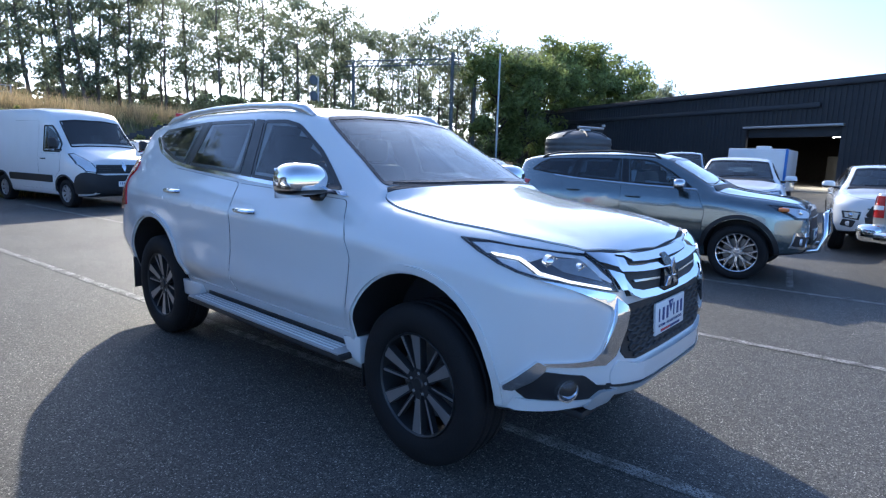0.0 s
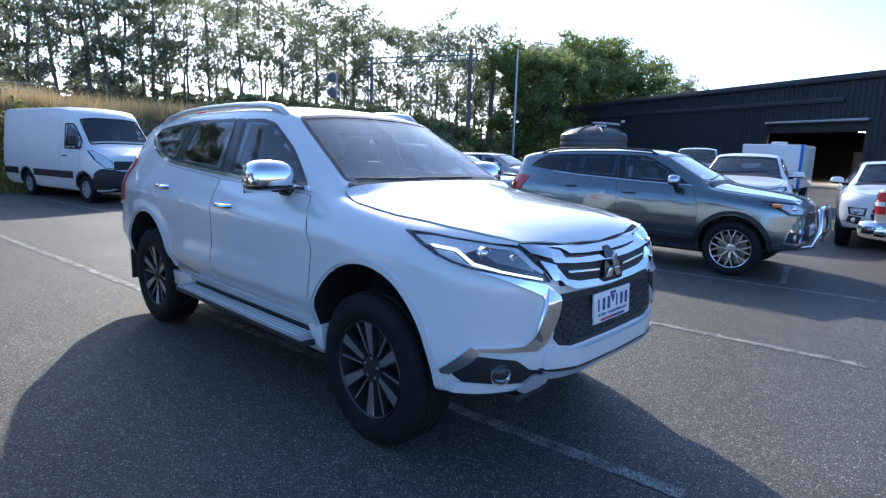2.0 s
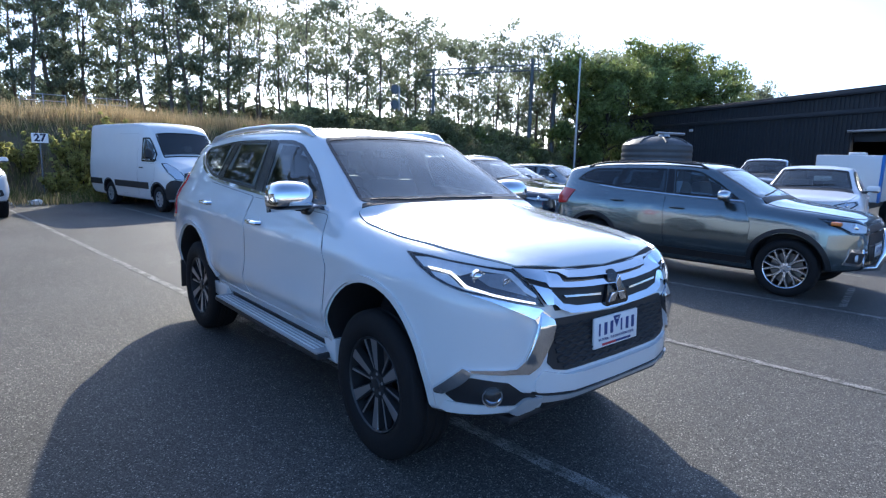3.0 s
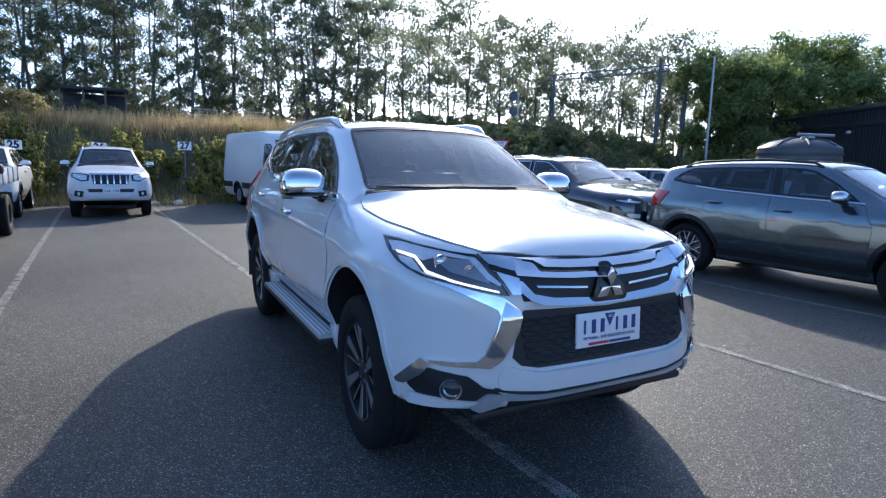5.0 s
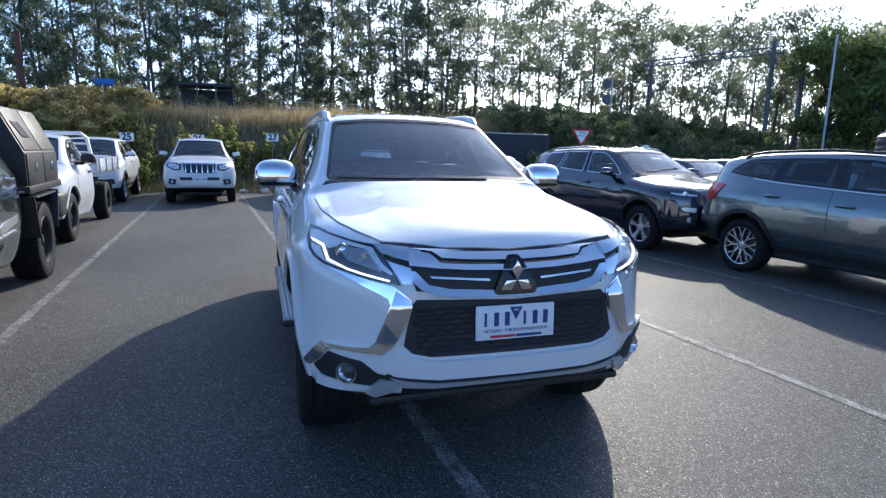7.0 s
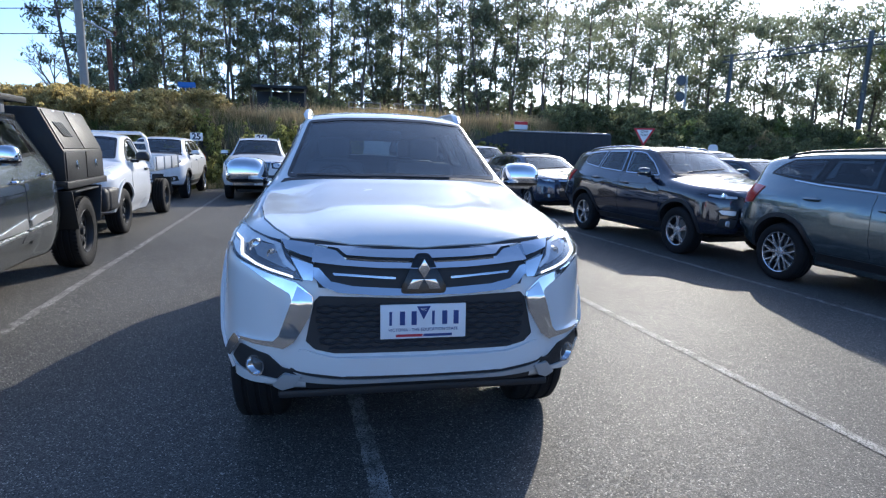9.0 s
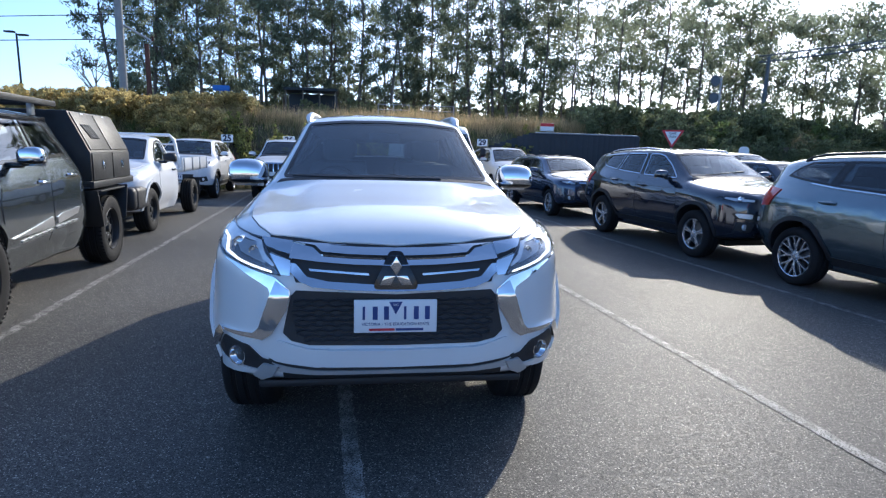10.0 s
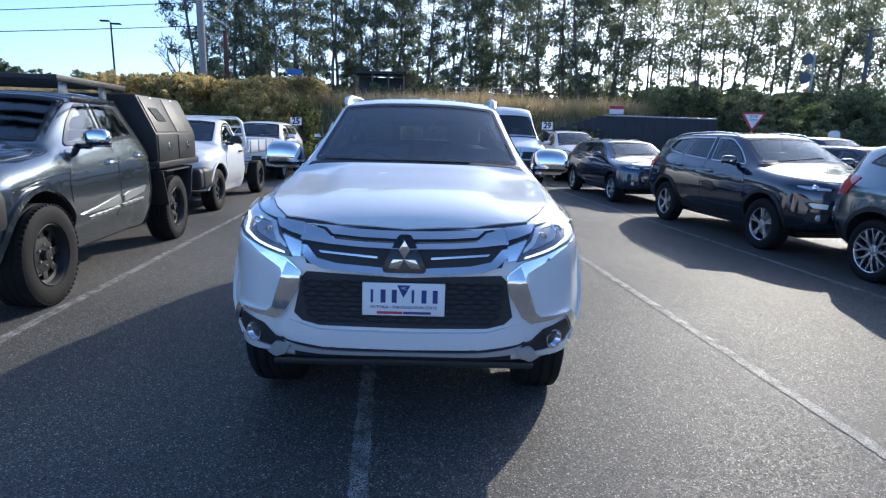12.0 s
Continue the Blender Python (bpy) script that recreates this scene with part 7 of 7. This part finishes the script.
# ---- railway side: shelter, masts, lamp posts, wires ----
sh = thing("platform_shelter", "dark platform shelter with flat roof and posts", "shelter", pose(-6.6, 42.7, 3.7))
part("roof", box(4.2, 2.4, 0.22, (2.0, 1.0, 2.35), 0.03), M["black_steel"], sh)
part("back_wall", box(3.9, 0.08, 1.9, (2.0, 2.0, 1.2), 0.01), M["fence"], sh)
for x in (0.05, 1.4, 2.7, 3.95):
    part("post", box(0.12, 0.12, 2.3, (x, 0.0, 1.15), 0.01), M["timber"], sh)
part("bench", box(2.6, 0.4, 0.08, (2.0, 1.2, 0.5), 0.02), M["blue_sign"], sh)
part("platform", box(9, 3, 1.6, (2.4, 1.0, -0.8), 0.03), M["concrete"], sh)
for k, x in enumerate((0.6, 2.2)):
    rl = thing("railing", "galvanised three-bar railing on the bank", "railing", pose(x * 2.2 - 0.6, 40.5, 3.7), "railings")
    for xx in (0, 1.2, 2.4):
        part("post", rod((xx, 0, -0.8), (xx, 0, 1.3), 0.04), M["steel"], rl)
    for z in (0.4, 0.85, 1.25):
        part("rail", rod((0, 0, z), (2.4, 0, z), 0.03), M["steel"], rl)


def mast(x, y, z0, z1, r, m, label, arm=None):
    t = thing("railway_mast", label, "mast", pose(x, y, 0), "railway masts")
    part("pole", rod((0, 0, z0), (0, 0, z1), r, r * 0.75, 12), m, t)
    for a in arm or ():
        part("arm", rod((0, 0, a[0]), (a[1], a[2], a[3]), 0.05, 0.04, 8), M["steel"], t)
        part("insulator", lathe([(0.02, 0), (0.09, 0.02), (0.03, 0.08), (0.09, 0.1), (0.03, 0.16), (0.09, 0.18), (0.02, 0.24)], 10, "Z"), M["rust"], t).matrix_basis = Matrix.Translation((a[1], a[2], a[3]))
    return t


mast(-11.4, 24.2, 1.5, 15.0, 0.19, M["concrete"], "pale concrete power pole on the bank", ((6.9, 1.3, 0.3, 6.2), (8.8, -0.9, 0.2, 9.0)))
mast(-10.9, 26.0, 1.5, 6.3, 0.14, M["rust"], "rust-brown steel post on the bank")
mast(29.3, 35.2, 0, 9.0, 0.16, M["gantry"], "grey railway gantry mast")
mast(35.6, 29.6, 0, 10.2, 0.2, M["gantry"], "grey railway gantry mast")
mast(38.0, 29.0, 0, 10.4, 0.2, M["gantry"], "grey railway gantry mast")
mast(33.8, 23.3, 0, 9.3, 0.09, M["steel"], "slim grey light pole")
be = thing("gantry_beam", "lattice steel gantry beam across the railway", "gantry")
for dz in (0, 0.45):
    part("beam", rod((28.8, 35.6, 8.6 + dz), (36.2, 29.1, 9.3 + dz), 0.06), M["gantry"], be)
for k in range(12):
    f = k / 12
    a = Vector((28.8, 35.6, 8.6)).lerp(Vector((36.2, 29.1, 9.3)), f)
    b = Vector((28.8, 35.6, 8.6)).lerp(Vector((36.2, 29.1, 9.3)), f + 1 / 12) + Vector((0, 0, 0.45))
    part("brace", rod(a, b, 0.035), M["gantry"], be)
sg = thing("railway_signal", "railway signal with two small round targets", "signal", pose(25.1, 35.0, 0))
part("pole", rod((0.65, 0.3, 0), (0.65, 0.3, 7.4), 0.09), M["steel"], sg)
for z in (5.85, 7.05):
    part("target", lathe([(0.001, 0.05), (0.36, 0.05), (0.40, 0.0), (0.36, -0.04), (0.001, -0.04)], 28, "Z"), M["gantry"], sg).matrix_basis = Matrix.Translation((0, 0, z)) @ Matrix.Rotation(radians(90), 4, "X")
la = thing("street_lamp", "slim dark twin-headed street lamp", "street lamp", pose(-20.7, 33.3, 0))
part("pole", rod((0, 0, 2), (0.0, 0, 7.7), 0.07, 0.05), M["black_steel"], la)
for s in (-1, 1):
    part("lamp_head", box(0.55, 0.25, 0.1, (s * 0.36, 0, 7.7 - 0.08 * s), 0.03), M["black_steel"], la)
part("blue_panel", box(0.9, 0.04, 0.35, (0, -0.1, 3.9), 0.01), M["blue_sign"], la)
for x, y, z in ((-10.0, 36.3, 5.3),):
    bs = thing("station_sign", "small blue station sign on a post", "sign", pose(x, y, 0))
    part("post", rod((0, 0, 2), (0, 0, z), 0.04), M["steel"], bs)
    part("panel", box(1.1, 0.05, 0.36, (0.1, -0.04, z), 0.01), M["blue_sign"], bs)
wires = thing("overhead_wires", "thin overhead railway wires", "wires")
for z0, z1, y in ((12.6, 13.2, 24.3), (9.0, 9.3, 24.4), (7.9, 7.8, 27.0), (6.2, 6.6, 24.3), (14.6, 15.8, 25.0)):
    pts = [(-11.4 - 60 * k / 20, y + 6 * k / 20, z0 + (z1 - z0) * k / 20 - 0.9 * math.sin(math.pi * k / 20)) for k in range(21)]
    part("wire", tube(pts, 0.022, 5), M["black_steel"], wires)

# bare tree by the power pole
bt = thing("bare_tree", "leafless grey tree beside the power pole", "tree", pose(-14.6, 28.5, 2.8))
bm = bmesh.new()
r2 = np.random.default_rng(77)


def branch(a, d, length, rad, depth):
    b = a + d * length
    tube([a, a.lerp(b, 0.5) + Vector(r2.normal(size=3) * 0.04 * length), b], [rad, rad * 0.8, rad * 0.6], 5, into=bm)
    if depth:
        for _ in range(3):
            nd = (d + Vector(r2.normal(size=3) * 0.42)).normalized()
            nd.z = abs(nd.z) * 0.8 + 0.15
            branch(a.lerp(b, r2.uniform(0.5, 1.0)), nd.normalized(), length * 0.66, rad * 0.55, depth - 1)


branch(Vector((0, 0, -0.5)), Vector((0.05, 0, 1)), 2.0, 0.10, 5)
part("bare_crown", bm, M["bark"], bt)

# far hills; their material carries the haze as a blue tint
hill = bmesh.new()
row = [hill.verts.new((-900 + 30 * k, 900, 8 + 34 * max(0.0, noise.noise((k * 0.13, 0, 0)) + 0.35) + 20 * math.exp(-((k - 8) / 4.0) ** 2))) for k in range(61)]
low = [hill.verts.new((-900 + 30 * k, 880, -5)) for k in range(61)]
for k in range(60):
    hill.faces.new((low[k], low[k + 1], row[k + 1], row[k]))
tagged(part("backdrop", hill, M["hill"], smooth=80), "far wooded hills with haze blue in their colour", "hill", kind="structure")

# ---- signs and clutter ----
for n, x in (("25", -5.2), ("26", -3.0), ("27", -0.52), ("28", 1.9), ("29", 4.4)):
    y = 17.1 + (0.5 if x > 2 else 0)
    bsn = thing("bay_sign", f"white bay number sign reading {n} on a post", "sign", pose(x, y, 0), "bay number signs")
    top = 1.74 if x < -2 else 1.86
    part("post", rod((0, 0.03, 0), (0, 0.03, top + 0.09), 0.022), M["gantry"], bsn)
    part("panel", box(0.42, 0.02, 0.28, (0, 0, top), 0.006), M["plate"], bsn)
    lettering(n, 0.3, Matrix.Translation((0, -0.014, top)) @ Matrix.Rotation(radians(90), 4, "X"), M["sign_ink"], bsn, bold=0.035)
gw = thing("give_way_sign", "triangular red and white give way sign", "sign", pose(11.8, 16.5, 0, 0, 0, -25))
part("post", rod((0, 0.04, 0), (0, 0.04, 2.4), 0.03), M["steel"], gw)
part("border", prism(rounded([(-0.42, 0.72), (0.42, 0.72), (0, 0)], 0.05), 0.015, m=Matrix.Translation((0, 0, 1.82))), M["red_sign"], gw, smooth=0)
part("face", prism([(-0.30, 0.655), (0.30, 0.655), (0, 0.14)], 0.01, m=Matrix.Translation((0, -0.006, 1.82))), M["plate"], gw, smooth=0)
for t, z in (("GIVE", 2.40), ("WAY", 2.27)):
    lettering(t, 0.13, Matrix.Translation((0, -0.012, z)) @ Matrix.Rotation(radians(90), 4, "X"), M["black_steel"], gw)
ss = thing("speed_sign", "small round white sign on a post", "sign", pose(14.0, 15.2, 0, 0, 0, -30))
part("post", rod((0, 0.04, 0), (0, 0.04, 1.9), 0.025), M["steel"], ss)
part("panel", prism(rounded([(-0.18, 0), (0.18, 0), (0.18, 0.5), (-0.18, 0.5)], 0.17, 5), 0.015, m=Matrix.Translation((0, 0, 1.45))), M["plate"], ss, smooth=0)
fe = thing("dark_fence", "dark boarded fence at the foot of the bank", "fence", pose(0, 19.0, 0))
for k in range(30):
    x = 4.6 + k * 0.25
    h = min(2.35, 1.62 + (x - 4.6) * 0.33)
    part("board", box(0.245, 0.03, h, (x, 0.2 * (x - 4.6) * 0.4 + 0.01 * (k % 2), h / 2), 0.006), M["fence"], fe)
part("top_rail", rod((7.0, 0.15, 2.37), (11.9, 0.6, 2.37), 0.03), M["steel"], fe)
fs = thing("fence_sign", "small red and white notice above the fence", "sign", pose(7.6, 19.4, 0))
part("panel", box(0.6, 0.02, 0.34, (0, 0, 2.62), 0.005), M["plate"], fs)
part("header", box(0.6, 0.024, 0.13, (0, -0.004, 2.72), 0.004), M["red_sign"], fs)
part("post", rod((0, 0.03, 0), (0, 0.03, 2.7), 0.025), M["steel"], fs)


def rag(x, y, s, seed):
    r = np.random.default_rng(seed)
    b = bmesh.new()
    bmesh.ops.create_icosphere(b, subdivisions=3, radius=0.5)
    for v in b.verts:
        k = 1 + 0.5 * noise.noise(v.co * 3 + Vector((seed, 0, 0)))
        v.co = Vector((v.co.x * s * k, v.co.y * s * 0.7 * k, max(0.0, v.co.z * s * 0.45 * k + s * 0.12)))
    tagged(part("litter", b, M["paper"], smooth=40), "crumpled white plastic litter by the weeds", "litter").matrix_basis = pose(x, y, 0.0)


rag(-0.87, 15.6, 0.4, 3)
rag(-1.55, 15.7, 0.28, 8)

# pale kerb line where asphalt meets the bank, post stub
for x in (13.0, 20.0):
    bo = thing("bollard", "short orange-brown timber post", "bollard", pose(x, 13.0 + (x - 13) * 0.2, 0))
    part("post", box(0.16, 0.16, 1.5, (0, 0, 0.75), 0.02), M["timber"], bo)

# ---- water tank ----
tk = thing("water_tank", "dark ribbed round water tank with domed lid", "water tank", pose(23.4, 10.7, 0))
prof = [(1.6, 0.0)]
for k in range(9):
    z = 0.1 + k * 0.255
    prof += [(1.6, z), (1.63, z + 0.06), (1.63, z + 0.15), (1.6, z + 0.21)]
prof += [(1.6, 2.45), (1.55, 2.52), (1.2, 2.72), (0.7, 2.84), (0.3, 2.88), (0.001, 2.9)]
part("shell", lathe(prof, 56, "Z"), M["tank"], tk)
for k in range(8):
    a = 2 * math.pi * k / 8
    part("lid_rib", tube([(math.cos(a) * r, math.sin(a) * r, z) for r, z in ((1.5, 2.56), (1.2, 2.74), (0.7, 2.86), (0.3, 2.9))], 0.05, 6), M["tank"], tk)
part("inlet_pipe", rod((-1.2, -0.6, 3.0), (1.4, -0.6, 3.05), 0.06), M["steel"], tk)
part("lid", lathe([(0.001, 0.12), (0.25, 0.1), (0.28, 0.0)], 20, "Z"), M["steel"], tk).matrix_basis = Matrix.Translation((-0.3, -0.5, 2.86))

# ---- workshop ----
P0, P1 = Vector((49.2, 30.5, 0)), Vector((29.6, -10.3, 0))
U = (P1 - P0).normalized()
N = Vector((U.y, -U.x, 0)) * -1
if N.x > 0:
    N = -N
LEN, TOP = (P1 - P0).length, 6.1
wm = Matrix((( -U.x, N.x * -1, 0, P1.x), (-U.y, N.y * -1, 0, P1.y), (0, 0, 1, 0), (0, 0, 0, 1)))
ws = thing("workshop", "long dark charcoal metal-clad workshop with an open roller door", "building", wm)
# along the face: 0 at the near end; the door opening from s0 to s1
s0 = LEN - (Vector((37.7, 6.48, 0)) - P0).length - 5.9
s1 = s0 + 5.9
DH = 3.75
for a, b, z0, z1 in ((0, s0, 0, TOP), (s1, LEN, 0, TOP), (s0, s1, DH, TOP)):
    part("wall", box(b - a, 0.2, z1 - z0, ((a + b) / 2, 0.1, (z0 + z1) / 2)), M["cladding"], ws, smooth=0)
part("roof", box(LEN + 0.4, 22, 0.25, (LEN / 2, 10.8, TOP - 0.1), 0.02), M["cladding"], ws)
part("back_wall", box(LEN, 0.2, TOP, (LEN / 2, 21.8, TOP / 2)), M["dark_room"], ws, smooth=0)
for x in (0.1, LEN - 0.1):
    part("end_wall", box(0.2, 21.6, TOP, (x, 11.0, TOP / 2)), M["cladding"], ws, smooth=0)
part("parapet_cap", box(LEN + 0.4, 0.34, 0.16, (LEN / 2, 0.02, TOP + 0.05), 0.02), M["black_steel"], ws)
part("fascia", box(LEN * 0.62, 0.12, 0.28, (LEN * 0.62, -0.08, 4.9), 0.02), M["cladding"], ws)
part("door_lintel", box(6.2, 0.3, 0.14, ((s0 + s1) / 2, -0.06, DH + 0.02), 0.02), M["steel"], ws)
part("roller_door", box(5.9, 0.12, 0.55, ((s0 + s1) / 2, 0.25, DH - 0.32), 0.02), M["fence"], ws)
part("floor_slab", box(LEN, 21.5, 0.04, (LEN / 2, 10.9, 0.02)), M["concrete"], ws, smooth=0)
part("strip_light", box(1.5, 0.10, 0.035, ((s0 + s1) / 2 + 0.6, 6.0, 3.4), 0.01), glow_mat("strip_light", (1.0, 0.95, 0.85), 12.0), ws)
bay_lamp = new("workshop_lamp", bpy.data.lights.new("workshop_lamp", "AREA"))
bay_lamp.data.shape, bay_lamp.data.size, bay_lamp.data.size_y, bay_lamp.data.energy, bay_lamp.data.color = "RECTANGLE", 1.5, 0.1, 260, (1.0, 0.86, 0.68)
bay_lamp.matrix_world = wm @ Matrix.Translation(((s0 + s1) / 2 + 0.6, 6.0, 3.36))
for x in (s0 + 0.6, s1 - 0.4):
    part("shelf_unit", box(1.4, 0.6, 2.2, (x, 9.0, 1.1), 0.02), M["black_steel"], ws)
rib = box(0.05, 0.06, TOP, (0, -0.03, TOP / 2), 0.015, seg=1)
rib_me = bpy.data.meshes.new("rib")
rib.to_mesh(rib_me)
rib.free()
top_me = rib_me.copy()
top_me.transform(Matrix.Translation((0, 0, DH + 0.12)) @ Matrix.Diagonal((1, 1, (TOP - DH - 0.12) / TOP, 1)))
k = 0
while 0.15 + k * 0.30 < LEN:
    x = 0.15 + k * 0.30
    o = part("cladding_rib", top_me if s0 - 0.1 < x < s1 + 0.1 else rib_me, M["cladding"], ws, smooth=0)
    o.matrix_basis = Matrix.Translation((x, 0, 0))
    k += 1
part("wall_lamp", box(0.3, 0.2, 0.2, (LEN * 0.72, -0.15, 4.4), 0.03), M["plate"], ws)
for x in (6.0, 14.0):
    part("roof_vent", lathe([(0.3, 0), (0.3, 0.5), (0.42, 0.52), (0.4, 0.7), (0.001, 0.8)], 16, "Z"), M["steel"], ws).matrix_basis = Matrix.Translation((x, 6, TOP))

# plain unseen building added behind the camera for chrome and paint to reflect
bk = thing("boundary_building", "plain long pale building added out of view for reflections", "building", pose(0, -34, 0))
part("wall", box(120, 0.4, 3.6, (0, 0, 1.8)), M["render"], bk, smooth=0)
part("roof", box(121, 12, 0.3, (0, -5.8, 3.7), 0.02), M["cladding_grey"], bk)
